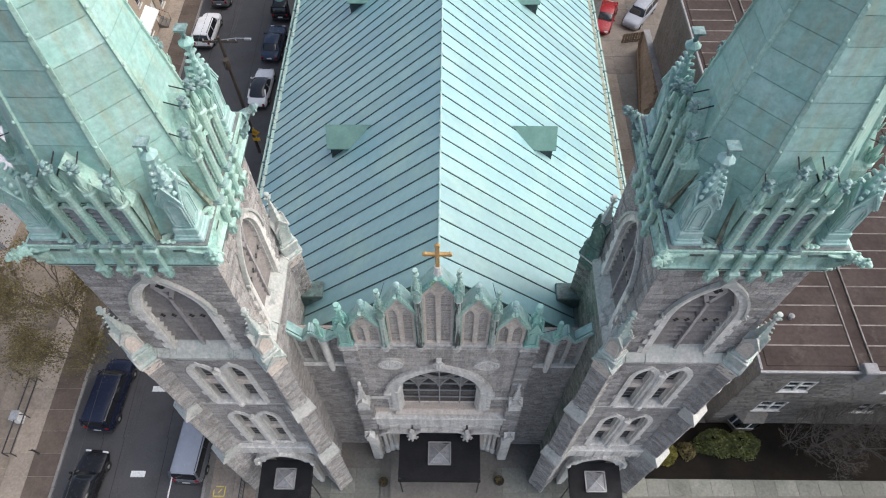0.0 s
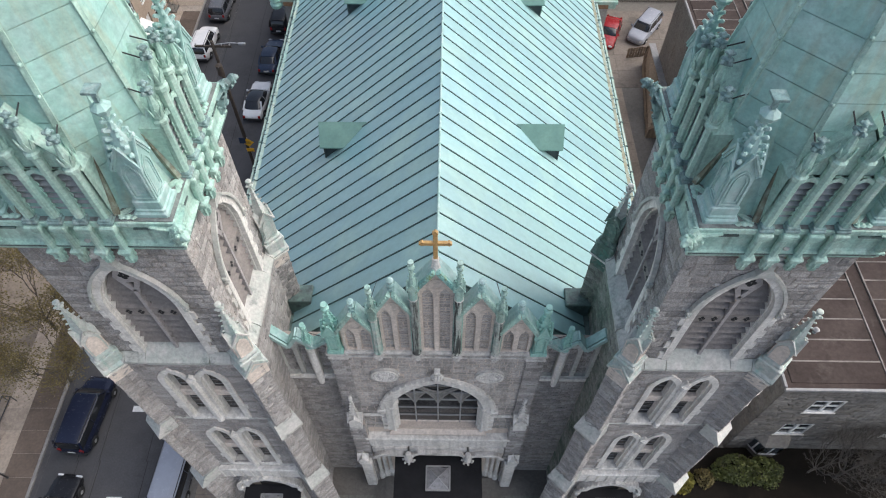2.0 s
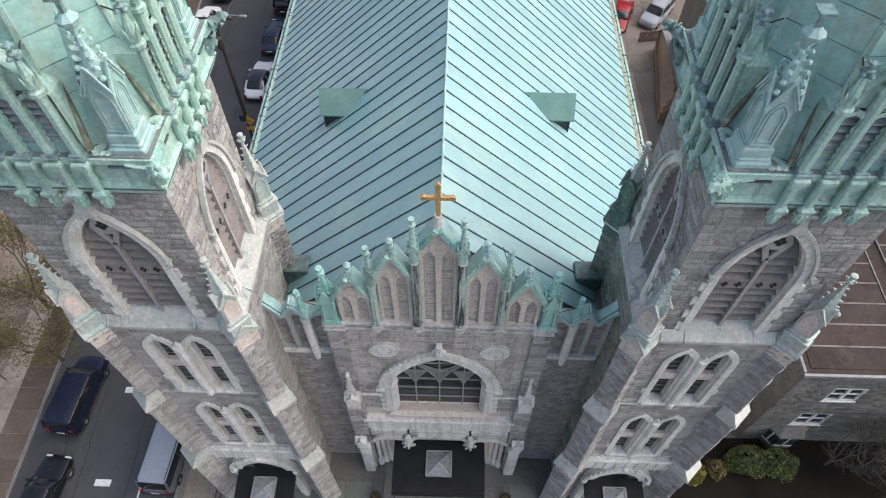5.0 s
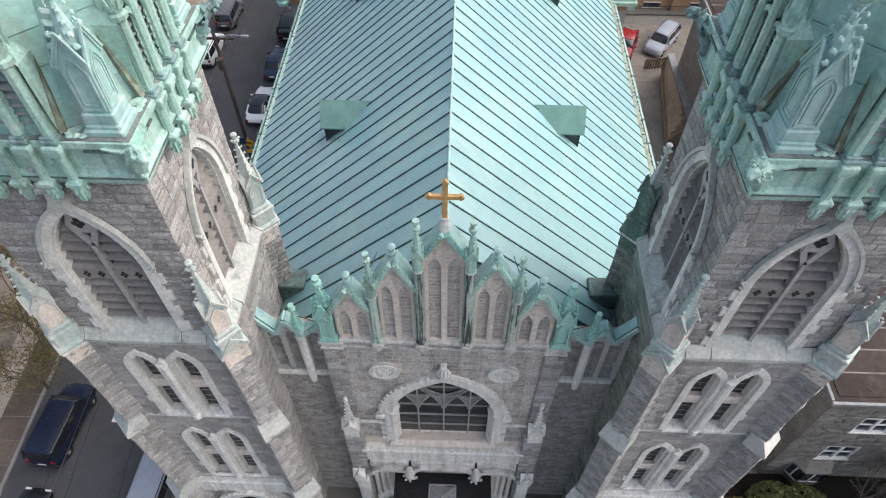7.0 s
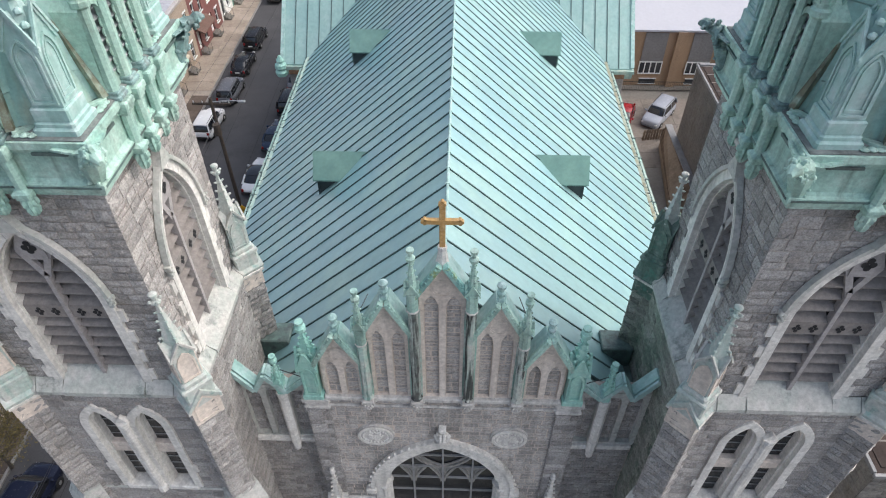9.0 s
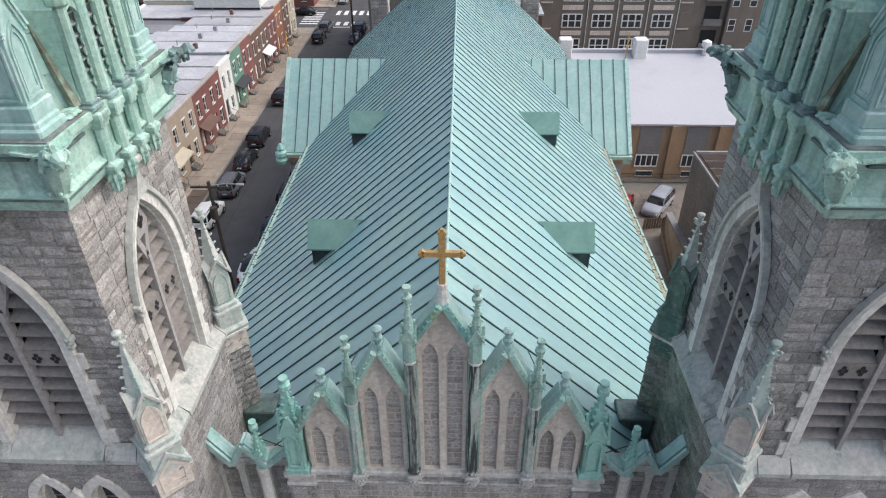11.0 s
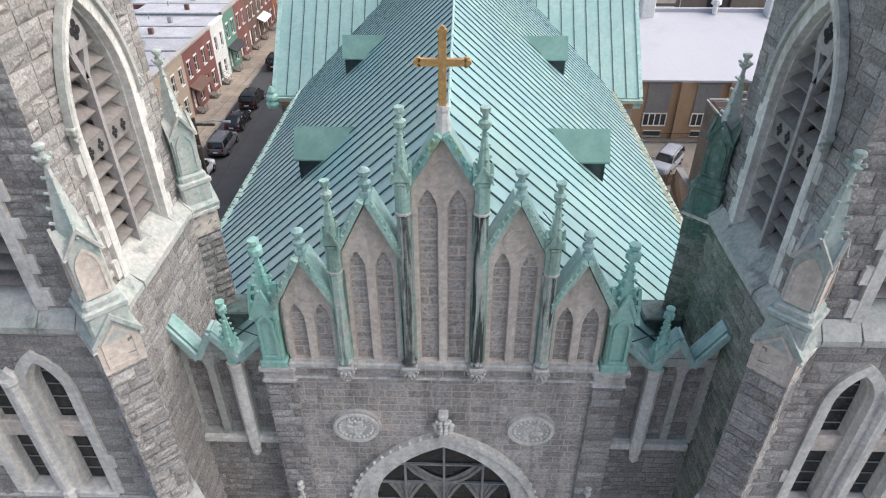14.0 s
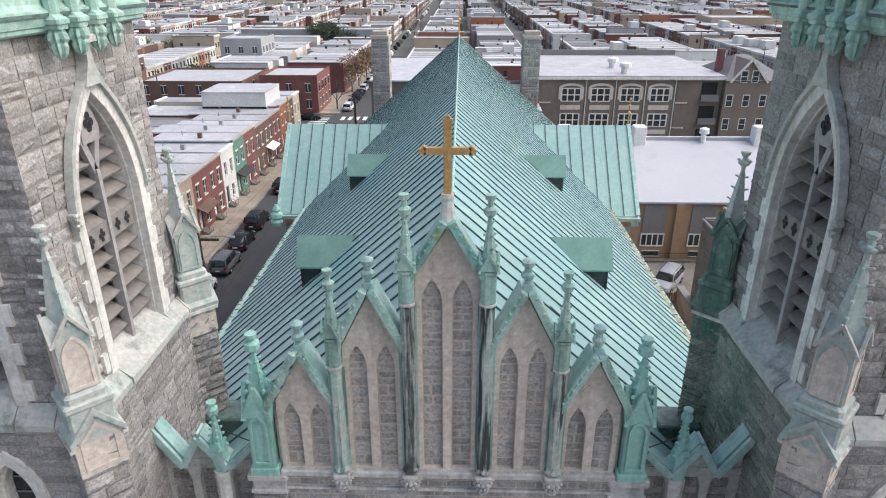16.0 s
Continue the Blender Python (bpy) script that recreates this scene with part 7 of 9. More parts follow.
# ---- canopies over the doors ----
def canopy(x, y0, y1, hw, z):
    t = thing("door_canopy", (x, y1, 0), "black canvas canopy with a square skylight over the church door", "canopy", "door canopies")
    d = y1 - y0
    r = random.Random(int(x * 3 + 50))
    nx, ny = 9, 7
    vs, fs = [], []
    for j in range(ny):
        for i in range(nx):
            u, v = i / (nx - 1), j / (ny - 1)
            sag = 0.05 * math.sin(u * math.pi * 4) * math.sin(v * math.pi * 3) + r.uniform(-0.015, 0.015)
            vs.append((-hw + 2 * hw * u, -d + d * v, z - 0.25 * (1 - v) + sag))
    for j in range(ny - 1):
        for i in range(nx - 1):
            a = j * nx + i
            fs.append((a, a + 1, a + nx + 1, a + nx))
    g = G().add(vs, fs)
    low = G().add([(p[0], p[1], p[2] - 0.03) for p in vs], [f[::-1] for f in fs])
    g.merge(low)
    part("canvas", g, CANVAS, t, "sagging black canvas", smooth=True)
    g = G().box(-hw, hw, -d - 0.02, -d + 0.02, z - 0.62, z - 0.24)
    for s in (-1, 1):
        g.add([(s * hw, -d, z - 0.25), (s * hw, 0, z), (s * hw, 0, z - 0.4), (s * hw, -d, z - 0.62), (s * (hw - 0.02), -d, z - 0.25), (s * (hw - 0.02), 0, z), (s * (hw - 0.02), 0, z - 0.4), (s * (hw - 0.02), -d, z - 0.62)],
              [(0, 1, 2, 3), (4, 7, 6, 5), (0, 4, 5, 1), (3, 2, 6, 7)])
    part("valance", g, CANVAS, t)
    for s in (-1, 1):
        for yy in (-d + 0.1, -d * 0.5):
            part("post", G().tube([(s * (hw - 0.08), yy, 0.1), (s * (hw - 0.08), yy, z - 0.2)], 0.04, 6), BLACKMETAL, t)
    q = hw * 0.27 if hw > 2 else hw * 0.38
    yc = -d * 0.45
    zz = z - 0.25 * 0.45 + 0.06
    g = G().add([(-q, yc - q, zz), (q, yc - q, zz), (q, yc + q, zz), (-q, yc + q, zz), (0, yc, zz + q * 0.32)], [(0, 1, 4), (1, 2, 4), (2, 3, 4), (3, 0, 4), (0, 3, 2, 1)])
    sk = part("skylight", g, SKYLIGHT, t, "grey pyramid skylight")
    g = G()
    for (ax, ay), (bx, by) in (((-q, -q), (q, -q)), ((q, -q), (q, q)), ((q, q), (-q, q)), ((-q, q), (-q, -q))):
        g.beam((ax, yc + ay, zz + 0.02), (bx, yc + by, zz + 0.02), 0.07, 0.1)
    for ax, ay in ((-q, -q), (q, -q), (q, q), (-q, q)):
        g.beam((ax, yc + ay, zz + 0.02), (0, yc, zz + q * 0.32 + 0.01), 0.03, 0.03)
    part("skylight_frame", g, METAL, sk)


canopy(CX, 8.5, 11.3, 2.45, 4.45)
canopy(-9.1, 7.1, 9.5, 1.5, 4.7)
canopy(9.1, 7.1, 9.5, 1.5, 4.7)


def planter(x, y):
    t = thing("planter", (x, y, 0.1), "round dark pot with a small dry plant", "planter", "planters by the portal")
    part("pot", G().lathe([(0.2, 0), (0.3, 0.35), (0.33, 0.45), (0.28, 0.47), (0.26, 0.38)], 12), WOODPOLE, t, smooth=True)
    g = G()
    r = random.Random(int(x * 10))
    for k in range(26):
        a, l = r.uniform(0, 6.28), r.uniform(0.15, 0.42)
        g.beam((0, 0, 0.36), (l * math.cos(a), l * math.sin(a), 0.4 + r.uniform(0.1, 0.4)), 0.03, 0.012, (0, 0, 1), 0.008, 0.006)
    part("plant", g, LEAF_OLIVE, t)


LEAF_OLIVE = mat("olive_leaves", [(0.105, 0.085, 0.028), (0.145, 0.112, 0.038), (0.07, 0.058, 0.022)], 1.5, 6.0, 0.7, bump=0, rnd="island", rnd_amt=0.4)
LEAF_GREEN = mat("green_leaves", [(0.06, 0.075, 0.018), (0.09, 0.10, 0.022), (0.045, 0.055, 0.015)], 1.0, 6.0, 0.65, bump=0, rnd="island", rnd_amt=0.4)
LEAF_YELLOW = mat("yellow_green_leaves", [(0.17, 0.15, 0.02), (0.12, 0.11, 0.02)], 1.5, 6.0, 0.7, bump=0, rnd="island", rnd_amt=0.4)
LEAF_DARK = mat("evergreen_needles", [(0.022, 0.035, 0.018), (0.035, 0.05, 0.024)], 0.6, 5.0, 0.8, bump=0, rnd="island", rnd_amt=0.4)
BARK_GREY = mat("pale_grey_bark", [(0.07, 0.062, 0.055), (0.11, 0.10, 0.09)], 1.5, 9.0, 0.9, 0.0, 0.5, 22)
BARK = mat("grey_brown_bark", [(0.05, 0.042, 0.036), (0.085, 0.072, 0.062)], 1.5, 9.0, 0.9, 0.0, 0.5, 22)
planter(-3.7, 9.2)
planter(3.8, 9.35)


def railing(name, pts, z, h, label, cat="railing"):
    t = thing(name, (pts[0][0], pts[0][1], z), label, cat)
    o = Vector((pts[0][0], pts[0][1], 0))
    for a, b in zip(pts, pts[1:]):
        a, b = Vector((*a, 0)) - o, Vector((*b, 0)) - o
        for hh in (h, h * 0.12):
            part("rail", G().beam(a + Vector((0, 0, hh)), b + Vector((0, 0, hh)), 0.045, 0.045), BLACKMETAL, t)
        n = max(2, int((b - a).length / 0.18))
        for k in range(n + 1):
            p = a.lerp(b, k / n)
            part("baluster", G().beam(p, p + Vector((0, 0, h)), 0.022, 0.022, (1, 0, 0)), BLACKMETAL, t)
    return t


railing("iron_railing", [(-12.75, 7.2), (-12.75, 9.3)], 0.12, 1.0, "black iron railing beside the tower door")
railing("iron_railing", [(-10.8, 7.3), (-10.8, 9.2)], 0.12, 0.9, "black iron railing under the canopy")
railing("iron_railing", [(17.2, 61.2), (37.0, 61.2)], 0.12, 1.1, "black iron railing in front of the hall")
t = thing("bike_rack", (-28.6, 13.3, 0.12), "long low dark metal rail frame on the plaza", "bike rack")
for dx in (-0.28, 0.28):
    part("rail", G().beam((dx, -2.6, 0.75), (dx, 2.6, 0.75), 0.06, 0.06), BLACKMETAL, t)
for dy in (-2.6, 0.0, 2.6):
    part("crossbar", G().beam((-0.28, dy, 0.75), (0.28, dy, 0.75), 0.05, 0.05), BLACKMETAL, t)
    for dx in (-0.28, 0.28):
        part("post", G().beam((dx, dy, 0), (dx, dy, 0.72), 0.05, 0.05, (1, 0, 0)), BLACKMETAL, t)
for x, y in ((-30.6, 13.2), (-31.2, 10.6), (-30.0, 16.4), (-26.9, 10.9)):
    t = thing("bollard", (x, y, 0.12), "short dark metal post on the plaza", "bollard", "plaza posts")
    part("post", G().lathe([(0.09, 0), (0.09, 0.06), (0.05, 0.08), (0.05, 0.85), (0.07, 0.88), (0.03, 0.95)], 8), BLACKMETAL, t)
    part("arm", G().beam((-0.25, 0, 0.8), (0.25, 0, 0.82), 0.05, 0.05), BLACKMETAL, t)
# ---- parked cars ----
def paint(name, c):
    return mat(name, [c, tuple(x * 0.9 for x in c)], 0.8, 5.0, 0.25, 0.0, 0.02, 10, spec=0.35, fine_amt=0.06)


NAVY, BLACK_P, SILVER, WHITE_P, GREY_P, RED_P, BLUE_P = (paint("navy_car_paint", (0.012, 0.016, 0.035)), paint("black_car_paint", (0.012, 0.012, 0.014)), paint("silver_car_paint", (0.30, 0.32, 0.37)),
                                                  paint("white_car_paint", (0.72, 0.72, 0.72)), paint("grey_car_paint", (0.12, 0.125, 0.14)), paint("red_car_paint", (0.25, 0.02, 0.025)), paint("blue_car_paint", (0.03, 0.045, 0.08)))
YELLOW_SIGN = mat("yellow_sign_face", [(0.75, 0.40, 0.02), (0.70, 0.36, 0.02)], 2.0, 6.0, 0.5, bump=0)
LAMP_RED = mat("tail_lamp", [(0.22, 0.01, 0.01)], 2, 5, 0.2, bump=0)
LAMP_CLEAR = mat("head_lamp", [(0.55, 0.56, 0.58)], 2, 5, 0.15, bump=0)
SHAPES = {   # length, half width, bonnet height, belt, roof, and where the screens start and end along the length (front to back)
    "sedan": (4.9, 0.92, 0.88, 0.95, 1.43, (1.0, 0.30, -1.05, -1.75)),
    "suv": (4.8, 0.95, 1.05, 1.12, 1.75, (1.15, 0.55, -2.0, -2.3)),
    "van": (5.1, 0.98, 1.05, 1.15, 1.80, (1.55, 0.85, -2.25, -2.48)),
    "wagon": (5.6, 1.0, 1.08, 1.15, 1.85, (1.7, 1.0, -2.45, -2.7)),
    "cargo": (5.0, 0.98, 1.15, 1.2, 2.0, (1.5, 0.95, -2.35, -2.45)),
}


def car(x, y, turn, kind, body, label, roof_mat=None):
    L, hw, zb, belt, zr, (a, b, c, d) = SHAPES[kind]
    t = thing("car", pose(x, y, 0.0, 0, 0, turn), label, "car", "parked cars")
    h = L / 2

    def ring(yy, w, z0, z1, soft=0.16):
        side = [(w - 0.12, z0), (w - 0.02, z0 + 0.14), (w, z0 + (z1 - z0) * 0.45), (w - 0.03, z1 - soft), (w - 0.09, z1 - 0.05), (w - 0.24, z1), (w * 0.4, z1 + 0.025)]
        return [(px, yy, pz) for px, pz in side] + [(-px, yy, pz) for px, pz in side[::-1]]

    low = 0.10 if kind == "sedan" else 0.0
    st = [(h, hw * 0.55, 0.36, 0.60), (h - 0.06, hw * 0.76, 0.28, zb - 0.24), (h - 0.2, hw * 0.90, 0.24, zb - 0.14), (h - 0.5, hw * 0.97, 0.2, zb - 0.08), (a + 0.15, hw, 0.2, zb + 0.01), (b, hw, 0.2, belt), (0, hw, 0.2, belt),
          (c, hw, 0.2, belt + 0.02), (-h + 0.5, hw * 0.98, 0.2, belt - low * 0.2), (-h + 0.2, hw * 0.92, 0.24, belt - 0.06 - low * 0.4), (-h + 0.06, hw * 0.80, 0.3, belt - 0.14 - low), (-h, hw * 0.62, 0.38, belt - 0.34)]
    part("body", G().rings([ring(*q) for q in st]), body, t, smooth=True)

    i = 0.22 if kind in ("sedan", "suv") else 0.16

    def cabin(yy, wb, wt, z):
        side = [(wb, belt - 0.04), ((wb + wt) / 2 + 0.02, (belt + z) / 2), (wt + 0.01, z - 0.07), (wt - 0.10, z - 0.01), (wt * 0.4, z + 0.015)]
        return [(px, yy, pz) for px, pz in side] + [(-px, yy, pz) for px, pz in side[::-1]]

    g = G().rings([cabin(a, hw * 0.62, hw * 0.58, belt - 0.01), cabin(a - 0.12, hw - 0.16, hw * 0.7, belt + 0.10), cabin((a + b) / 2, hw - 0.09, hw - i - 0.02, (belt + zr) / 2 + 0.04), cabin(b, hw - 0.07, hw - i, zr - 0.05),
                   cabin((b + c) / 2, hw - 0.06, hw - i + 0.01, zr - 0.03), cabin(c, hw - 0.08, hw - i - 0.01, zr - 0.07), cabin((c + d) / 2, hw - 0.11, hw - i - 0.05, (belt + zr) / 2 + 0.02), cabin(d, hw * 0.66, hw * 0.6, belt - 0.01)])
    part("glasshouse", g, GLASS, t, "dark tinted glass", smooth=True)
    w = hw - i
    g = G().rings([[(-w + e, yy, zr - 0.10 + q), (w - e, yy, zr - 0.10 + q), (w + 0.015 - e, yy, zr - 0.05 + q), (w - 0.11 - e, yy, zr + 0.01 + q), (w * 0.4, yy, zr + 0.035 + q), (-w * 0.4, yy, zr + 0.035 + q), (-w + 0.11 + e, yy, zr + 0.01 + q), (-w - 0.015 + e, yy, zr - 0.05 + q)]
                   for yy, q, e in ((b + 0.06, -0.07, 0.08), (b - 0.15, -0.02, 0.0), ((b + c) / 2, 0.0, -0.01), (c + 0.2, -0.02, 0.01), (c - 0.06, -0.08, 0.09))])
    rf = part("roof", g, roof_mat or body, t, smooth=True)
    for s in (-1, 1):
        part("pillar", G().beam((s * (hw - 0.09), a, belt - 0.04), (s * (w + 0.005), b, zr - 0.03), 0.07, 0.05), body, rf)
        part("pillar", G().beam((s * (hw - 0.05), (b + c) / 2, belt - 0.04), (s * (w + 0.01), (b + c) / 2, zr - 0.03), 0.09, 0.03, (0, 1, 0)), body, rf)
        part("pillar", G().beam((s * (hw - 0.08), d, belt - 0.02), (s * (w + 0.005), c, zr - 0.03), 0.13, 0.06), body, rf)
        if kind in ("suv", "van", "wagon"):
            part("roof_rail", G().beam((s * (w - 0.05), b - 0.1, zr + 0.05), (s * (w - 0.05), c + 0.1, zr + 0.05), 0.04, 0.05), BLACKMETAL, rf)
        part("mirror", G().box(s * (hw + 0.09) - 0.09, s * (hw + 0.09) + 0.09, a - 0.28, a - 0.14, belt - 0.02, belt + 0.14, 0.03), body, t)
        part("headlight", G().box(s * hw * 0.62 - 0.18, s * hw * 0.62 + 0.18, h - 0.16, h - 0.04, 0.58, 0.74, 0.03), LAMP_CLEAR, t)
        part("tail_light", G().box(s * hw * 0.74 - 0.1, s * hw * 0.74 + 0.1, -h - 0.01, -h + 0.1, belt - 0.34, belt - 0.1, 0.02), LAMP_RED, t)
        for yy in (h - 0.92, -h + 0.95):
            wg = G().lathe([(0.20, -0.10), (0.31, -0.10), (0.335, -0.06), (0.335, 0.06), (0.31, 0.10), (0.20, 0.10)], 18)
            wg.v = [(s * (hw - 0.06) + vz, yy + vx, 0.335 + vy) for vx, vy, vz in wg.v]
            wh = part("wheel", wg, RUBBER, t, smooth=True)
            rg = G().lathe([(0.21, -0.02), (0.19, 0.01), (0.06, 0.035), (0.05, 0.05)], 10)
            rg.v = [(s * (hw + 0.02) + s * vz, yy + vx, 0.335 + vy) for vx, vy, vz in rg.v]
            part("rim", rg, METAL, wh)
    part("bumper", G().box(-hw * 0.9, hw * 0.9, -h - 0.03, -h + 0.08, 0.36, 0.58, 0.03), BLACKMETAL if body is not SILVER else body, t)
    part("number_plate", G().box(-0.24, 0.24, -h - 0.035, -h - 0.015, 0.62, 0.76), WHITEPAINT, t, "pale plate with plain bars")


car(-22.95, 14.9, -4, "van", NAVY, "dark navy minivan parked by the sidewalk")
car(-22.95, 8.6, -5, "sedan", BLACK_P, "black sedan parked by the sidewalk")
car(-16.25, 11.8, -3, "wagon", GREY_P, "grey minivan with a silver roof beside the tower", SILVER)
car(-24.0, 53.0, -2, "suv", WHITE_P, "white SUV parked across the street")
car(-17.3, 44.9, -2, "sedan", WHITE_P, "white sedan with a dark glass roof below the church", GLASS)
car(-17.05, 51.2, -2, "sedan", BLUE_P, "dark blue sedan parked below the church roof")
car(-16.95, 57.3, 0, "suv", BLACK_P, "black SUV parked below the church roof")
car(-17.0, 62.0, 0, "sedan", GREY_P, "dark grey sedan at the kerb")
car(-23.6, 59.3, 0, "suv", GREY_P, "grey hatchback parked by the row houses")
car(-23.8, 65.2, 0, "sedan", BLACK_P, "black sedan parked by the row houses")
car(-23.9, 71.3, 0, "suv", BLACK_P, "black SUV parked by the row houses")
car(-24.2, 84.5, 0, "suv", BLACK_P, "black SUV further along the row houses")
car(-24.3, 112.8, 0, "suv", BLACK_P, "dark car near the crossing")
car(-24.3, 119.3, 0, "suv", GREY_P, "grey car near the crossing")
car(-18.0, 112.6, 0, "sedan", BLUE_P, "blue car near the crossing")
car(-18.0, 118.6, 0, "suv", BLUE_P, "dark blue car near the crossing")
car(-30.6, 130.2, 90, "sedan", BLACK_P, "dark sedan waiting on the cross street")
car(20.0, 56.0, 145, "suv", SILVER, "silver SUV parked in the walled lot")
car(16.4, 55.4, 160, "sedan", RED_P, "dark red car parked in the walled lot")
for k, m_ in enumerate((WHITE_P, BLUE_P, NAVY, BLACK_P, WHITE_P, BLACK_P, SILVER, WHITE_P, BLACK_P)):
    car(-24.2, 140.4 + 6.1 * k, 0, ("suv", "sedan")[k % 2], m_, "car parked beyond the crossing")



# ---- utility pole and signs ----
def utility_pole(x, y, h):
    t = thing("utility_pole", (x, y, 0.0), "dark timber utility pole with a crossarm and transformer", "utility pole")
    part("pole", G().lathe([(0.17, 0), (0.12, h)], 8), WOODPOLE, t, smooth=True)
    part("crossarm", G().box(-1.3, 1.3, -0.06, 0.06, h - 0.5, h - 0.36), WOODPOLE, t)
    part("lamp_arm", G().tube([(0, 0, h - 0.3), (1.2, 0.1, h - 0.2), (2.0, 0.1, h - 0.25)], 0.035, 6), METAL, t)
    part("lamp_head", G().box(1.8, 2.3, 0.0, 0.2, h - 0.32, h - 0.2, 0.03), METAL, t)
    part("transformer", G().lathe([(0.05, 0), (0.25, 0.02), (0.25, 0.85), (0.05, 0.92)], 10, (0.1, -0.42, h - 2.6)), WOODPOLE, t, "dark brown transformer drum", smooth=True)
    for dx in (-1.2, -0.6, 0.6, 1.2):
        part("insulator", G().lathe([(0.04, 0), (0.06, 0.08), (0.03, 0.16)], 6, (dx, 0, h - 0.36)), METAL, t)
    return t


utility_pole(-16.4, 37.5, 12.6)
t = thing("street_pole", (-16.2, 100.0, 0.1), "dark timber street pole with a yellow-green crossing sign", "utility pole")
part("pole", G().lathe([(0.19, 0), (0.14, 10.6)], 8), WOODPOLE, t, smooth=True)
part("crossarm", G().box(-1.0, 1.0, -0.06, 0.06, 10.0, 10.12), WOODPOLE, t)
part("sign_plate", G().prism([(-0.4, 2.5), (0, 2.1), (0.4, 2.5), (0, 2.9)], "y", -0.24, -0.21), YELLOW_SIGN, t, "yellow-green diamond plate")
g = G()
for dx, z in ((-1.2, 12.35), (1.2, 12.35), (0.0, 10.4)):
    pts = [(-16.7 + dx, 37.5 + 92 * k / 14, z - 1.6 * 4 * (k / 14) * (1 - k / 14) * 0.6) for k in range(15)]
    g.tube(pts, 0.012, 4)
    pts = [(-16.7 + dx, 37.5 - 60 * k / 14, z - 1.6 * 4 * (k / 14) * (1 - k / 14) * 0.6) for k in range(15)]
    g.tube(pts, 0.012, 4)
solid("overhead_wires", g, BLACKMETAL, (0, 0, 0), "thin overhead wires along the street", "wire", kind="stuff")
t = thing("road_sign", (-15.6, 36.0, 0.1), "yellow diamond warning sign and blue plate on a post", "road sign")
part("post", G().tube([(0, 0, 0), (0, 0, 4.6)], 0.035, 6), METAL, t)
g = G().add([(-0.45, 0, 2.7), (0, 0, 2.25), (0.45, 0, 2.7), (0, 0, 3.15), (-0.45, -0.02, 2.7), (0, -0.02, 2.25), (0.45, -0.02, 2.7), (0, -0.02, 3.15)], [(0, 1, 2, 3), (4, 7, 6, 5), (0, 4, 5, 1), (1, 5, 6, 2), (2, 6, 7, 3), (3, 7, 4, 0)])
sg = part("sign_plate", g.moved(pose(0, -0.04, 1.4)), YELLOW_SIGN, t, "yellow diamond plate")
part("bar", G().box(-0.2, 0.2, -0.075, -0.065, 4.02, 4.07), BLACKMETAL, sg)
part("bar", G().box(-0.16, 0.16, -0.075, -0.065, 4.14, 4.19), BLACKMETAL, sg)
part("lower_plate", G().box(-0.3, 0.3, -0.07, -0.04, 3.1, 3.45), YELLOW_SIGN, t)
part("blue_plate", G().box(-0.65, -0.15, -0.07, -0.04, 4.0, 4.6), BLUE_P, t, "blue and white plate")


# ---- row houses ----
ROOF_W = mat("white_roof_membrane", [(0.40, 0.40, 0.43), (0.35, 0.35, 0.38), (0.47, 0.47, 0.49)], 0.15, 3.0, 0.7, 0.0, 0.1, 8, "", 0, "object", 0.12, blotch=(0.33, 0.33, 0.35), blotch_scale=0.3, blotch_amt=0.5)
BR_RED, BR_DARK, BR_TAN, BR_ORANGE = brick("red_brick", (0.155, 0.062, 0.055), (0.20, 0.082, 0.072)), brick("dark_brown_brick", (0.12, 0.07, 0.055), (0.15, 0.09, 0.07)), brick("tan_brick", (0.34, 0.27, 0.21), (0.38, 0.31, 0.245)), brick("orange_brick", (0.27, 0.11, 0.06), (0.31, 0.13, 0.075))
ST_WHITE, ST_GREEN, ST_GREY, ST_CREAM = (mat("white_stucco", [(0.62, 0.62, 0.60), (0.55, 0.55, 0.54)], 0.3, 6.0, 0.85, 0.0, 0.15, 20), mat("green_siding", [(0.09, 0.19, 0.15), (0.11, 0.225, 0.175)], 0.3, 6.0, 0.75, 0.0, 0.15, 20),
                                         mat("grey_stucco", [(0.33, 0.33, 0.34), (0.28, 0.28, 0.29)], 0.3, 6.0, 0.85, 0.0, 0.15, 20), mat("cream_stucco", [(0.48, 0.43, 0.34), (0.43, 0.38, 0.30)], 0.3, 6.0, 0.85, 0.0, 0.15, 20))


CORNICE = mat("weathered_cornice_paint", [(0.42, 0.39, 0.37), (0.34, 0.30, 0.28)], 0.6, 6.0, 0.8, 0.0, 0.1, 15)


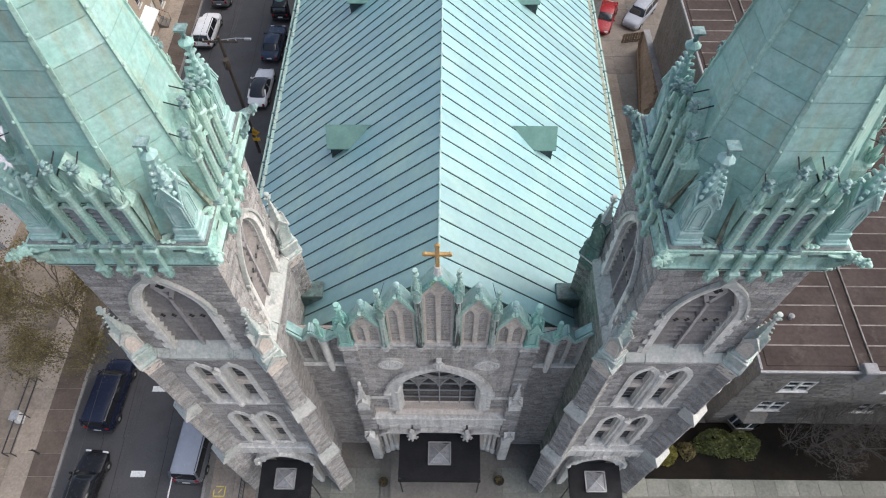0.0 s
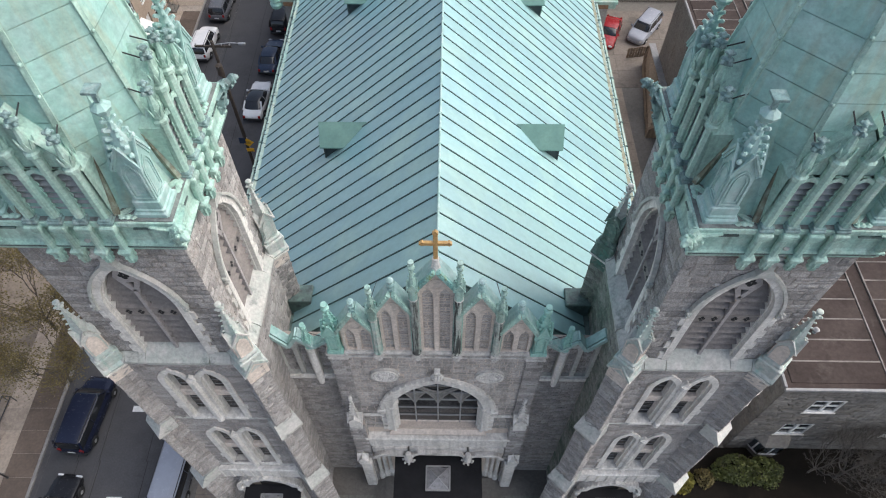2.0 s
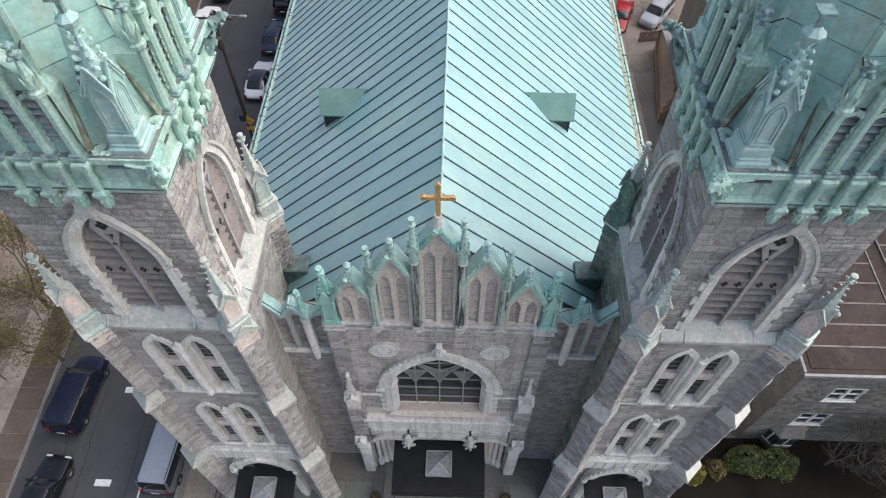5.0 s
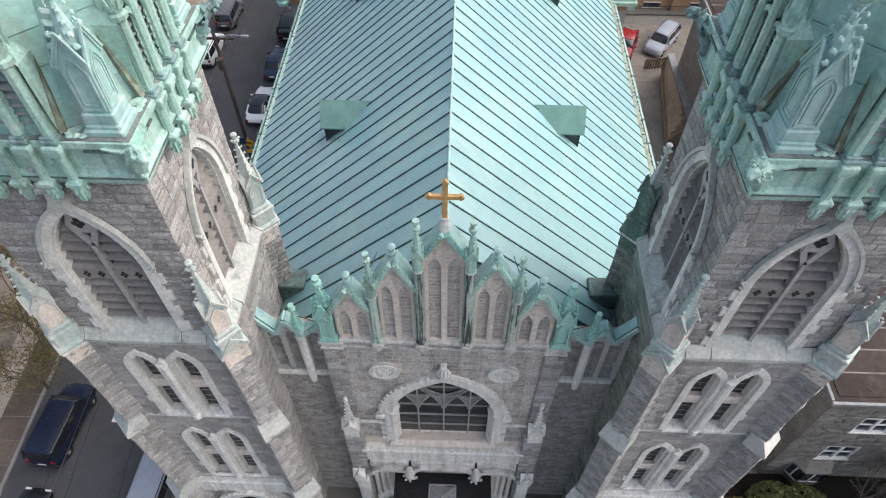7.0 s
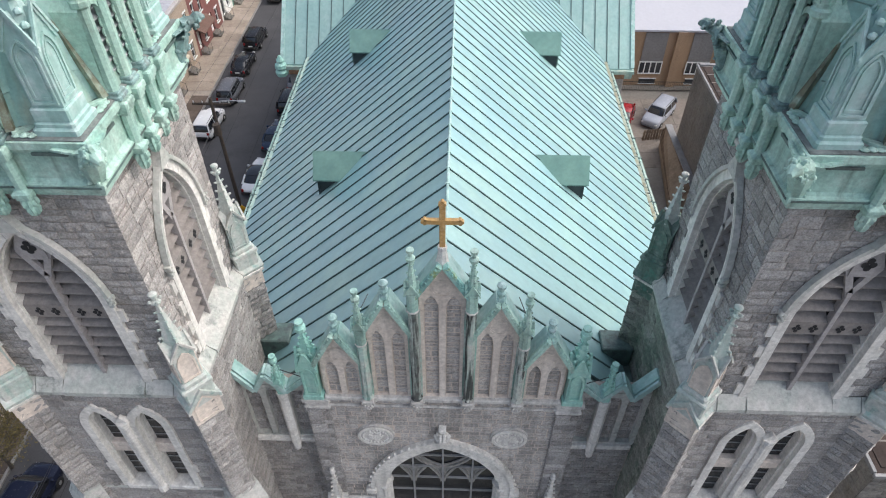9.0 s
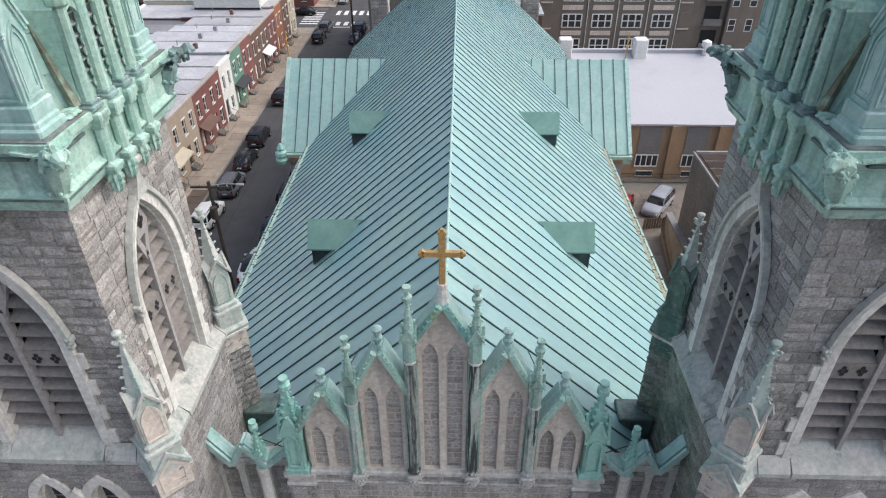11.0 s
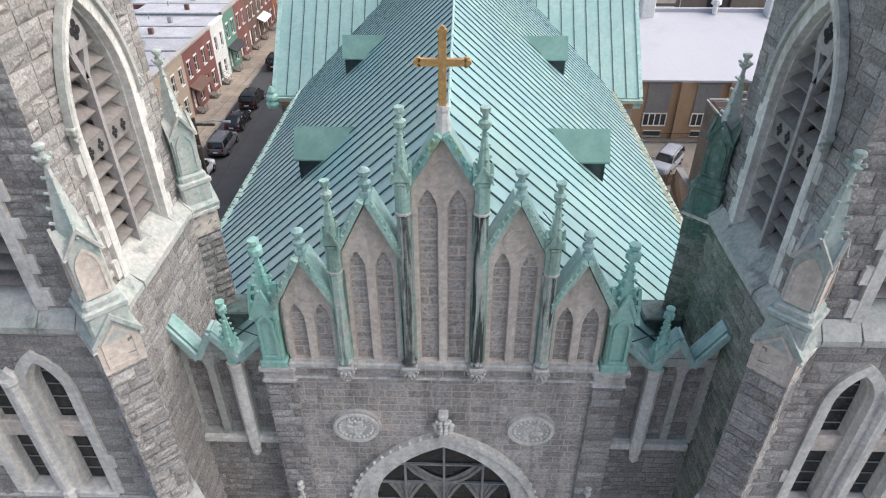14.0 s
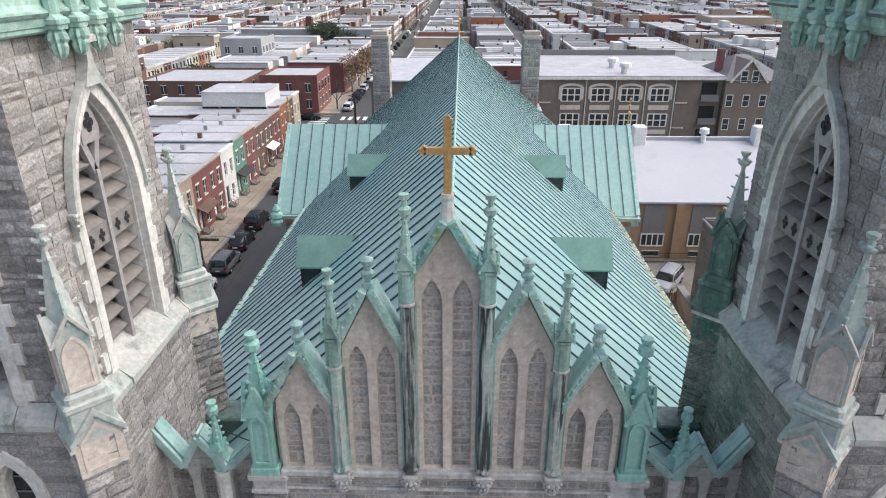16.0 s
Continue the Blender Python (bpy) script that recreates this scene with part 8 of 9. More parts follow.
def row_house(x, y, w, h, depth, wall, roof_mat, label, awning=None, facing=1):
    """A two-storey row house: its front at local x = 0 looks along +x, the house lies behind."""
    t = thing("row_house", pose(x, y, 0.1, 0, 0, 0 if facing > 0 else 180), label, "house", "row houses")
    r = random.Random(int(y * 7 + x))
    wins = [(w * 0.27, h * 0.66, 0.42, 0.85), (w * 0.73, h * 0.66, 0.42, 0.85), (w * 0.68, h * 0.22, 0.48, 0.85)]
    g = G().box(-depth, -0.3, 0.02, w - 0.02, 0, h - 0.25)
    zs = sorted({0, h} | {v for wy, wz, a, b in wins for v in (wz - b, wz + b)} | {0.5, 2.7})
    holes = [(wy - a, wy + a, wz - b, wz + b) for wy, wz, a, b in wins] + [(w * 0.12, w * 0.12 + 1.0, 0.5, 2.7)]
    for za, zb in zip(zs, zs[1:]):
        u = 0.0
        for y0_, y1_, z0_, z1_ in sorted(q for q in holes if q[2] < zb - 1e-3 and q[3] > za + 1e-3):
            g.box(-0.3, 0, u, y0_, za, zb)
            u = y1_
        g.box(-0.3, 0, u, w, za, zb)
    body = part("wall", g, wall, t)
    part("roof", G().box(-depth, -0.25, 0.05, w - 0.05, h - 0.25, h - 0.12), roof_mat, t, "flat membrane roof")
    for yy in (0.0, w):
        part("party_wall", G().box(-depth, -0.2, yy - 0.12, yy + 0.12, h - 0.25, h - 0.04, 0.05), roof_mat, t)
    g = G().box(-0.3, 0.2, 0.0, w, h - 0.12, h + 0.02, 0.03).box(-0.3, 0.12, 0.0, w, h - 0.32, h - 0.12)
    part("cornice", g, CORNICE if wall not in (ST_WHITE, ST_CREAM) else WHITEPAINT, t, "painted cornice")
    for wy, wz, a, b in wins:
        g = G().box(-0.2, -0.1, wy - a, wy + a, wz - b, wz - b + 0.08).box(-0.2, -0.1, wy - a, wy + a, wz + b - 0.08, wz + b).box(-0.2, -0.1, wy - a, wy - a + 0.07, wz - b, wz + b).box(-0.2, -0.1, wy + a - 0.07, wy + a, wz - b, wz + b).box(-0.2, -0.12, wy - a, wy + a, wz - 0.03, wz + 0.03)
        wn = part("window", g, WHITEPAINT, t)
        part("pane", G().box(-0.22, -0.17, wy - a, wy + a, wz - b, wz + b), WINDOW, wn)
        part("sill", G().box(-0.1, 0.1, wy - a - 0.08, wy + a + 0.08, wz - b - 0.12, wz - b), WHITEPAINT, wn)
        part("lintel", G().box(-0.1, 0.03, wy - a - 0.1, wy + a + 0.1, wz + b, wz + b + 0.2), WHITEPAINT, wn)
    d0 = w * 0.12
    part("door", G().box(-0.25, -0.16, d0, d0 + 1.0, 0.5, 2.7), WHITEPAINT if r.random() < 0.5 else BLACKMETAL, t)
    part("steps", G().box(0, 0.9, d0 - 0.1, d0 + 1.1, 0, 0.18).box(0, 0.6, d0 - 0.1, d0 + 1.1, 0.18, 0.34).box(0, 0.3, d0 - 0.1, d0 + 1.1, 0.34, 0.5), CONCRETE_GREY, t)
    for yy in (d0 - 0.05, d0 + 1.05):
        g = G().tube([(0.05, yy, 0.5), (0.05, yy, 1.4), (0.95, yy, 0.95), (0.95, yy, 0.05)], 0.025, 5)
        part("handrail", g, BLACKMETAL, t)
    if awning:
        g = G().add([(0, d0 - 0.3, 3.3), (0, w - 0.3, 3.3), (1.1, w - 0.3, 2.75), (1.1, d0 - 0.3, 2.75), (0, d0 - 0.3, 3.2), (0, w - 0.3, 3.2), (1.1, w - 0.3, 2.6), (1.1, d0 - 0.3, 2.6)],
                    [(0, 3, 2, 1), (4, 5, 6, 7), (0, 1, 5, 4), (2, 3, 7, 6), (0, 4, 7, 3), (1, 2, 6, 5)])
        part("awning", g, awning, t)
    g = G().box(-depth * 0.45, -depth * 0.45 + 0.5, w * 0.3, w * 0.3 + 0.5, h - 0.15, h + 0.55, 0.03)
    part("chimney", g, BR_DARK if r.random() < 0.4 else METAL, t)
    if r.random() < 0.6:
        part("roof_vent", G().tube([(-depth * 0.7, w * 0.7, h - 0.15), (-depth * 0.7, w * 0.7, h + 0.5)], 0.08, 6), METAL, t)
    return t


ROW = [(BR_RED, "red brick row house with white trim", None), (BR_TAN, "tan brick row house with a pale awning", WHITEPAINT), (BR_TAN, "tan brick row house", None), (BR_TAN, "tan brick row house with a cream awning", ST_CREAM),
       (BR_TAN, "tan brick row house beside a red one", None), (BR_RED, "red brick row house with a dark awning", BR_DARK), (BR_RED, "red brick row house beside a white one", None), (ST_WHITE, "white stuccoed row house", None),
       (ST_GREEN, "green sided row house with a dark porch roof", BLACKMETAL), (BR_RED, "red brick row house", None), (BR_DARK, "brown brick row house", None), (BR_DARK, "brown brick row house with a pale awning", WHITEPAINT),
       (BR_RED, "red brick row house", None), (BR_ORANGE, "orange brick row house", None), (BR_DARK, "dark brick row house", None), (ST_CREAM, "cream row house at the corner", None)]
for k, (m_, lab, aw) in enumerate(ROW):
    row_house(-29.3, 44.2 + k * 4.62, 4.62, 7.35 + (0.35 if k in (8, 9) else 0.0) + (0.4 if k > 12 else 0), 13.0 - (k % 3), m_, ROOF_W, lab, aw)

# white upper room on the last houses of the row
t = thing("rooftop_room", (-36.0, 103.6, 7.3), "white stuccoed room on top of the end row houses", "rooftop room")
part("wall", G().box(-5.4, 4.9, 0.0, 8.6, 0.0, 2.6), ST_WHITE, t)
part("roof", G().box(-5.5, 5.0, -0.1, 8.7, 2.6, 2.75), ROOF_W, t)
part("base_flashing", G().box(-5.45, 4.95, -0.05, 0.0, 0.12, 0.45), RUBBER, t, "black flashing along its foot")
# ---- rectory beside the church ----
ROOF_BROWN = mat("brown_roof_felt", [(0.045, 0.033, 0.03), (0.062, 0.048, 0.043), (0.038, 0.029, 0.026)], 0.3, 4.0, 0.9, 0.0, 0.2, 10, "", 0, "object", 0.10, blotch=(0.13, 0.11, 0.10), blotch_scale=0.45, blotch_at=0.6, blotch_amt=0.5, spec=0.15)
MORTAR_DARK = mat("dark_mortar", [(0.09, 0.085, 0.08), (0.12, 0.11, 0.10)], 0.6, 12.0, 0.95, 0.0, 0.4, 25)
PANEL_BULK = mat("dull_metal_hood", [(0.16, 0.16, 0.17), (0.22, 0.22, 0.23)], 1.0, 6.0, 0.6, 0.0, 0.1, 12)
rx0, rx1, ry0, ry1, rz = 18.15, 42.0, 13.45, 49.2, 9.3
rect = thing("rectory", ((rx0 + rx1) / 2, (ry0 + ry1) / 2, 0), "grey stone rectory with a flat brown panelled roof", "house")
ox, oy = -(rx0 + rx1) / 2, -(ry0 + ry1) / 2
RW = [(21.25, 7.1, 0.85, 0.75), (21.1, 3.6, 0.85, 0.8), (27.5, 7.0, 0.75, 0.75), (27.5, 3.4, 0.75, 0.8), (33.0, 7.0, 0.75, 0.75), (33.0, 3.4, 0.75, 0.8)]
RJ, rxr = 25.0, 19.75          # the rear part stands back on the church side
g = G().box(rx0 + 0.3, rx1, ry0 + 0.3, RJ, 0, rz).box(rxr + 0.3, rx1, RJ, ry1, 0, rz)
zs_ = sorted({0, rz} | {v for q in RW for v in (q[1] - q[3], q[1] + q[3])})
for za, zb in zip(zs_, zs_[1:]):
    u = rx0
    for q in sorted(q for q in RW if q[1] - q[3] < zb - 1e-3 and q[1] + q[3] > za + 1e-3):
        g.box(u, q[0] - q[2], ry0, ry0 + 0.3, za, zb)
        u = q[0] + q[2]
    g.box(u, rx1, ry0, ry0 + 0.3, za, zb)
g.box(rx0, rx0 + 0.3, ry0 + 0.3, RJ, 0, rz).box(rxr, rxr + 0.3, RJ, ry1, 0, rz)
rw = part("wall", shift(g, ox, oy), MORTAR_DARK, rect, "coursed grey stone wall")


def rect_free(v):
    out, u = [], rx0
    for q in sorted(q for q in RW if q[1] - q[3] - 0.15 < v < q[1] + q[3] + 0.05):
        out.append((u, q[0] - q[2]))
        u = q[0] + q[2]
    return out + [(u, rx1)]


rows = course_layout(0.1, rz - 0.1, rect_free, 301, 0.2, 0.36, 0.35, 1.0)
rows.sort(key=lambda q: q[0])
lay_stones(rw, Matrix.Translation((ox, ry0 + oy, 0)), rows, 280, 302, 0.04, 0.016, True)
for xw, ya, yb in ((rx0, ry0, RJ), (rxr, RJ, ry1)):
    rows = course_layout(0.1, rz - 0.1, lambda v: [(-yb, -ya)], 303, 0.3, 0.5, 0.6, 1.4)
    lay_stones(rw, Matrix.Translation((xw + ox, oy, 0)) @ Matrix.Rotation(radians(-90), 4, "Z"), rows, 0, 304, 0.04, 0.016, True)
roof_r = part("roof", shift(G().box(rx0 - 0.05, rx1, ry0 - 0.05, RJ, rz, rz + 0.12).box(rxr - 0.05, rx1, RJ, ry1, rz, rz + 0.12), ox, oy), ROOF_BROWN, rect, "flat brown felt roof with pale joints")
for bx0, bx1 in ((rx0 + 0.35, 23.6), (24.6, 31.0), (31.3, 37.5)):
    y = ry0 + 0.35
    while y < ry1 - 1:
        b_in = bx0 if y < RJ - 1.3 or bx0 > 20 else rxr + 0.35
        part("felt_panel", shift(G().box(b_in, bx1, y, y + 1.22, rz + 0.12, rz + 0.16, 0.012), ox, oy), ROOF_BROWN, roof_r)
        part("joint_strip", shift(G().box(b_in, bx1, y + 1.22, y + 1.30, rz + 0.12, rz + 0.172), ox, oy), JOINT, roof_r)
        y += 1.30
for x in (23.62, 24.5):
    part("joint_strip", shift(G().box(x, x + 0.08, ry0, ry1, rz + 0.12, rz + 0.21), ox, oy), JOINT, roof_r)
g = G().box(rx0 - 0.12, rx1, ry0 - 0.12, ry0 + 0.04, rz + 0.05, rz + 0.22, 0.02)
part("roof_edge", shift(g, ox, oy), EDGE, rect, "pale metal roof edge")
g = G().box(rx0 - 0.12, rx0 + 0.04, ry0 + 0.08, RJ, rz + 0.05, rz + 0.24, 0.02).box(rxr - 0.12, rxr + 0.04, RJ, ry1, rz + 0.05, rz + 0.24, 0.02).box(rxr + 0.1, rx1, ry1 - 0.25, ry1, rz + 0.05, rz + 0.30, 0.02)
part("roof_edge", shift(g, ox, oy), EDGE, rect, "pale metal roof edge")
part("roof_bulkhead", shift(G().box(23.7, 24.5, ry0 - 0.3, ry0 + 0.4, rz - 0.5, rz + 0.6, 0.06), ox, oy), PANEL_BULK, rect, "grey metal hood on the roof edge")
for x, y in ((20.6, 16.8), (22.6, 33.0)):
    v = part("roof_vent", shift(G().lathe([(0.14, rz + 0.1), (0.10, rz + 0.22), (0.10, rz + 0.45), (0.18, rz + 0.47), (0.05, rz + 0.56)], 10, (x, y, 0)), ox, oy), EDGE, rect, "small pale roof vent")
for x, z, a, b in RW:
    g = G().band([(x - a - 0.06, z - b - 0.06), (x + a + 0.06, z - b - 0.06), (x + a + 0.06, z + b + 0.06), (x - a - 0.06, z + b + 0.06)],
                 [(x - a + 0.06, z - b + 0.06), (x + a - 0.06, z - b + 0.06), (x + a - 0.06, z + b - 0.06), (x - a + 0.06, z + b - 0.06)], "y", ry0 - 0.01, ry0 + 0.1)
    w_ = part("window", shift(g, ox, oy), WHITEPAINT, rect, "white framed sash window")
    part("mullion", shift(G().box(x - 0.07, x + 0.07, ry0 - 0.005, ry0 + 0.098, z - b + 0.06, z + b - 0.06), ox, oy), WHITEPAINT, w_)
    for s in (-1, 1):
        part("glazing_bar", shift(G().box(min(x + s * 0.07, x + s * (a - 0.06)), max(x + s * 0.07, x + s * (a - 0.06)), ry0 + 0.02, ry0 + 0.096, z - 0.035, z + 0.035), ox, oy), WHITEPAINT, w_)
    part("pane", shift(G().box(x - a, x + a, ry0 + 0.07, ry0 + 0.12, z - b, z + b), ox, oy), WINDOW, w_)
    part("sill", shift(G().box(x - a - 0.12, x + a + 0.12, ry0 - 0.07, ry0 + 0.1, z - b - 0.16, z - b - 0.06, 0.02), ox, oy), LIMESTONE, w_)
bx = 20.45                       # bay window near the ground
poly = [(bx - 1.05, ry0 + 0.05), (bx - 0.6, ry0 - 0.6), (bx + 0.6, ry0 - 0.6), (bx + 1.05, ry0 + 0.05)]
bay = part("bay_window", shift(G().prism(poly, "z", 0.1, 0.75), ox, oy), RECT_STONE, rect, "three-sided bay window with white frames")
for (ax, ay), (cx_, cy_) in zip(poly, poly[1:]):
    p, q = Vector((ax, ay, 0)), Vector((cx_, cy_, 0))
    g = G()
    for z in (0.78, 2.05):
        g.beam(p + Vector((0, 0, z)), q + Vector((0, 0, z)), 0.1, 0.1)
    for e in (p, q, (p + q) / 2):
        g.beam(e + Vector((0, 0, 0.75)), e + Vector((0, 0, 2.1)), 0.09, 0.09, (1, 0, 0))
    part("frame", shift(g, ox, oy), WHITEPAINT, bay)
    part("pane", shift(G().beam(p + Vector((0, 0, 1.42)), q + Vector((0, 0, 1.42)), 0.03, 1.25), ox, oy), WINDOW, bay)
poly2 = [(bx - 1.15, ry0 + 0.02), (bx - 0.68, ry0 - 0.7), (bx + 0.68, ry0 - 0.7), (bx + 1.15, ry0 + 0.02)]
g = G().rings([[(px, py, 2.1) for px, py in poly2], [(px, py, 2.2) for px, py in poly2], [(bx + (px - bx) * 0.7, ry0 + 0.02 + (py - ry0) * 0.25, 2.62) for px, py in poly2]])
part("bay_roof", shift(g, ox, oy), RECT_STONE, bay, "grey lead bay roof")

# low outbuilding and walls by the lot
YARD = mat("tan_yard_wall", [(0.22, 0.17, 0.12), (0.27, 0.21, 0.155)], 0.4, 6.0, 0.9, 0.0, 0.4, 14, (0.10, 0.08, 0.06), 0.4)
YARD_BOARD = mat("brown_weathered_board", [(0.12, 0.085, 0.06), (0.17, 0.125, 0.09), (0.095, 0.066, 0.045)], 1.2, 8.0, 0.9, 0.0, 0.4, 18, (0.06, 0.045, 0.033), 0.5, "object", 0.25)
shed = thing("lean_to_shed", (19.0, 46.0, 0.1), "low lean-to with a sloping boarded roof and a grey metal top", "shed")
left = lambda y: -1.25 + 0.13 * (y + 5.0)          # its foot runs a little aslant
v = [(x_, y_, z_) for y_ in (-5.0, 4.9) for x_, z_ in ((0.7, 0), (left(y_), 0), (left(y_), 0.9), (0.2, 2.4), (0.7, 2.4))]
part("wall", G().add(v, [(0, 1, 2, 3, 4), (9, 8, 7, 6, 5), (0, 5, 6, 1), (1, 6, 7, 2), (2, 7, 8, 3), (3, 8, 9, 4)]), YARD, shed)
part("roof", G().box(0.12, 0.72, -5.05, 5.0, 2.42, 2.5), EDGE, shed, "narrow grey metal roof")
for k in range(30):
    y = -4.85 + k * 0.33
    part("board", G().beam((left(y) - 0.06, y, 0.86 + 0.008 * (k % 3)), (0.2, y, 2.43 + 0.008 * (k % 3)), 0.31, 0.03, (-1, 0, 1)), YARD_BOARD, shed)
t = thing("timber_fence", pose(18.75, 52.15, 0.1, 0, 0, 10), "short brown timber fence beside the lot", "fence")
for k in range(9):
    part("slat", G().box(-1.1 + k * 0.26, -0.9 + k * 0.26, -0.02, 0.02, 0, 1.15 + 0.03 * (k % 2)), YARD_BOARD, t)
for z in (0.2, 0.8):
    part("rail", G().box(-1.15, 1.25, 0.02, 0.07, z, z + 0.1), YARD_BOARD, t)

# ---- parish hall with the white roof ----
HALL_WALL = brick("tan_hall_brick", (0.30, 0.20, 0.125), (0.35, 0.24, 0.155))
HALL_ROOF = mat("white_hall_roof", [(0.40, 0.40, 0.435), (0.37, 0.37, 0.41)], 0.08, 3.0, 0.6, 0.0, 0.08, 6, fine_amt=0.08, blotch=(0.34, 0.34, 0.37), blotch_scale=0.25, blotch_amt=0.5)
PANEL_GREY = mat("grey_window_panel", [(0.17, 0.165, 0.165), (0.20, 0.195, 0.195)], 0.6, 5.0, 0.7, 0.0, 0.1, 10)
hall = thing("parish_hall", (26.0, 62.4, 0), "low tan brick hall with a broad white roof", "hall")
part("wall", G().box(-12.4, 14.0, 0.1, 17.0, 0, 6.3), HALL_WALL, hall, "tan brick wall")
g = G().add([(-12.6, -0.15, 6.35), (14.2, -0.15, 6.35), (14.2, 15.2, 9.0), (-12.6, 15.2, 9.0), (-12.6, 17.2, 6.3), (14.2, 17.2, 6.3), (-12.6, -0.15, 6.15), (14.2, -0.15, 6.15)],
            [(0, 1, 2, 3), (3, 2, 5, 4), (0, 6, 7, 1), (0, 3, 4, 6), (1, 7, 5, 2), (6, 4, 5, 7)])
part("roof", g, HALL_ROOF, hall, "smooth white sloping roof")
part("parapet", G().box(-12.6, 14.2, 15.0, 15.5, 8.9, 9.4, 0.04), HALL_ROOF, hall)
for x in (-13.4, -4.6, 9.6):
    v = part("roof_vent", G().box(x - 0.75, x + 0.75, 13.6, 15.1, 8.4, 10.9, 0.08), WHITEPAINT, hall, "white boxed roof vent")
part("roof_vent", G().lathe([(0.3, 8.5), (0.3, 9.8), (0.6, 10.0), (0.55, 10.5), (0.1, 10.7)], 10, (3.2, 14.6, 0)), WHITEPAINT, hall, "round white roof ventilator")
for k in range(5):
    x = -5.9 + 4.85 * k
    part("blind_panel", G().box(x - 1.15, x + 1.15, 0.02, 0.12, 2.9, 6.0), PANEL_GREY, hall, "grey boarded window panel")
    g = G().band([(x - 1.2, 1.45), (x + 1.2, 1.45), (x + 1.2, 2.9), (x - 1.2, 2.9)], [(x - 1.1, 1.57), (x + 1.1, 1.57), (x + 1.1, 2.76), (x - 1.1, 2.76)], "y", 0.0, 0.12)
    w_ = part("window", g, WHITEPAINT, hall, "row of small white framed windows")
    for j in range(1, 4):
        part("glazing_bar", G().box(x - 1.2 + 0.575 * j, x - 1.1 + 0.575 * j, 0.01, 0.11, 1.56, 2.77), WHITEPAINT, w_)
    part("pane", G().box(x - 1.15, x + 1.15, 0.06, 0.12, 1.5, 2.85), WINDOW, w_)
    part("pilaster", G().box(x + 2.0, x + 2.85, -0.22, 0.12, 0, 6.15), HALL_WALL, hall, "tan brick pilaster")
    g = G().box(x - 0.9, x + 0.9, 0.0, 0.11, 0.3, 0.36).box(x - 0.9, x + 0.9, 0.0, 0.11, 0.9, 0.96)
    w_ = part("basement_window", g, WHITEPAINT, hall)
    part("pane", G().box(x - 0.85, x + 0.85, 0.06, 0.105, 0.34, 0.92), WINDOW, w_)

# ---- brick school behind ----
SCH = brick("brown_school_brick", (0.18, 0.15, 0.128), (0.215, 0.182, 0.155))
SY0 = 104.5
school = thing("school", (27.0, SY0, 0), "three-storey brown brick school with arched window bays", "school")
part("wall", G().box(-15.0, 14.4, 0.3, 27.0, 0, 12.3), SCH, school, "brown brick wall")
part("roof", G().box(-15.2, 14.6, 0.0, 27.2, 12.3, 12.6), ROOF_W, school, "pale flat roof")
part("parapet", G().box(-15.2, 14.6, 26.6, 27.2, 12.6, 13.6), PANEL_GREY, school)
part("cornice", G().box(-15.4, 14.8, -0.2, 0.35, 12.0, 12.35), LIMESTONE, school, "pale stone cornice")
for k in range(4):
    x = -9.3 + 4.68 * k
    o = [(x - 1.95, 8.9)] + [(x + 1.95 * math.cos(math.pi * (1 - j / 10)), 10.65 + 0.75 * math.sin(math.pi * j / 10)) for j in range(11)] + [(x + 1.95, 8.9)]
    i = [(x - 1.55, 8.9)] + [(x + 1.55 * math.cos(math.pi * (1 - j / 10)), 10.6 + 0.45 * math.sin(math.pi * j / 10)) for j in range(11)] + [(x + 1.55, 8.9)]
    part("window_arch", G().band(o, i, "y", 0.1, 0.32, close=False), SANDSTONE, school, "tan arched window head")
    for z in (9.6, 5.6, 1.8):
        g = G()
        for q in (-1.5, -0.55, 0.55, 1.5):
            g.box(x + q - 0.1, x + q + 0.1, 0.16, 0.3, z - 1.0, z + 1.0)
        for q in (-1.0, 0.0, 1.0):
            g.box(x - 1.5, x + 1.5, 0.18, 0.3, z + q - 0.07, z + q + 0.07)
        w_ = part("window", g, WHITEPAINT, school, "white triple sash window")
        part("pane", G().box(x - 1.5, x + 1.5, 0.22, 0.3, z - 1.0, z + 1.0), WINDOW, w_)
    for z in (7.6, 3.7):
        part("spandrel", G().box(x - 1.6, x + 1.6, 0.2, 0.3, z - 0.35, z + 0.35), SANDSTONE, school, "pale spandrel panel")
    part("drainpipe", G().tube([(x + 2.34, 0.22, 0), (x + 2.34, 0.22, 11.9)], 0.07, 6), WHITEPAINT, school)
for z in (10.3, 6.6, 2.9):
    # the wall is flat here; a near-black plate paints the recess's shade
    part("porch_recess", G().box(11.2, 13.6, 0.2, 0.31, z - 1.4, z + 1.3), DARK, school, "near-black plate painting the shade of a balcony recess")
    part("balcony", G().box(11.0, 13.8, -0.5, 0.3, z - 1.55, z - 1.4).box(11.0, 13.8, -0.5, -0.44, z - 1.4, z - 0.5), PANEL_GREY, school)
for x, y in ((-1.2, 9.0), (-0.6, 2.6)):
    part("roof_vent", G().lathe([(0.6, 12.5), (0.6, 13.5), (1.0, 13.7), (0.9, 14.2), (0.2, 14.4)], 10, (x, y, 0)), WHITEPAINT, school, "white roof ventilator")
for z in (9.7, 5.7):
    for x in (8.2, -13.4):
        part("boarded_window", G().box(x - 0.75, x + 0.75, 0.22, 0.32, z - 1.2, z + 1.2), SCH, school, "bricked-up narrow window")
        part("sill", G().box(x - 0.9, x + 0.9, 0.1, 0.32, z - 1.4, z - 1.2), SANDSTONE, school)
annex = thing("gabled_house", (45.0, SY0 - 0.6, 0), "brown stone house with a gabled front beside the school", "house")
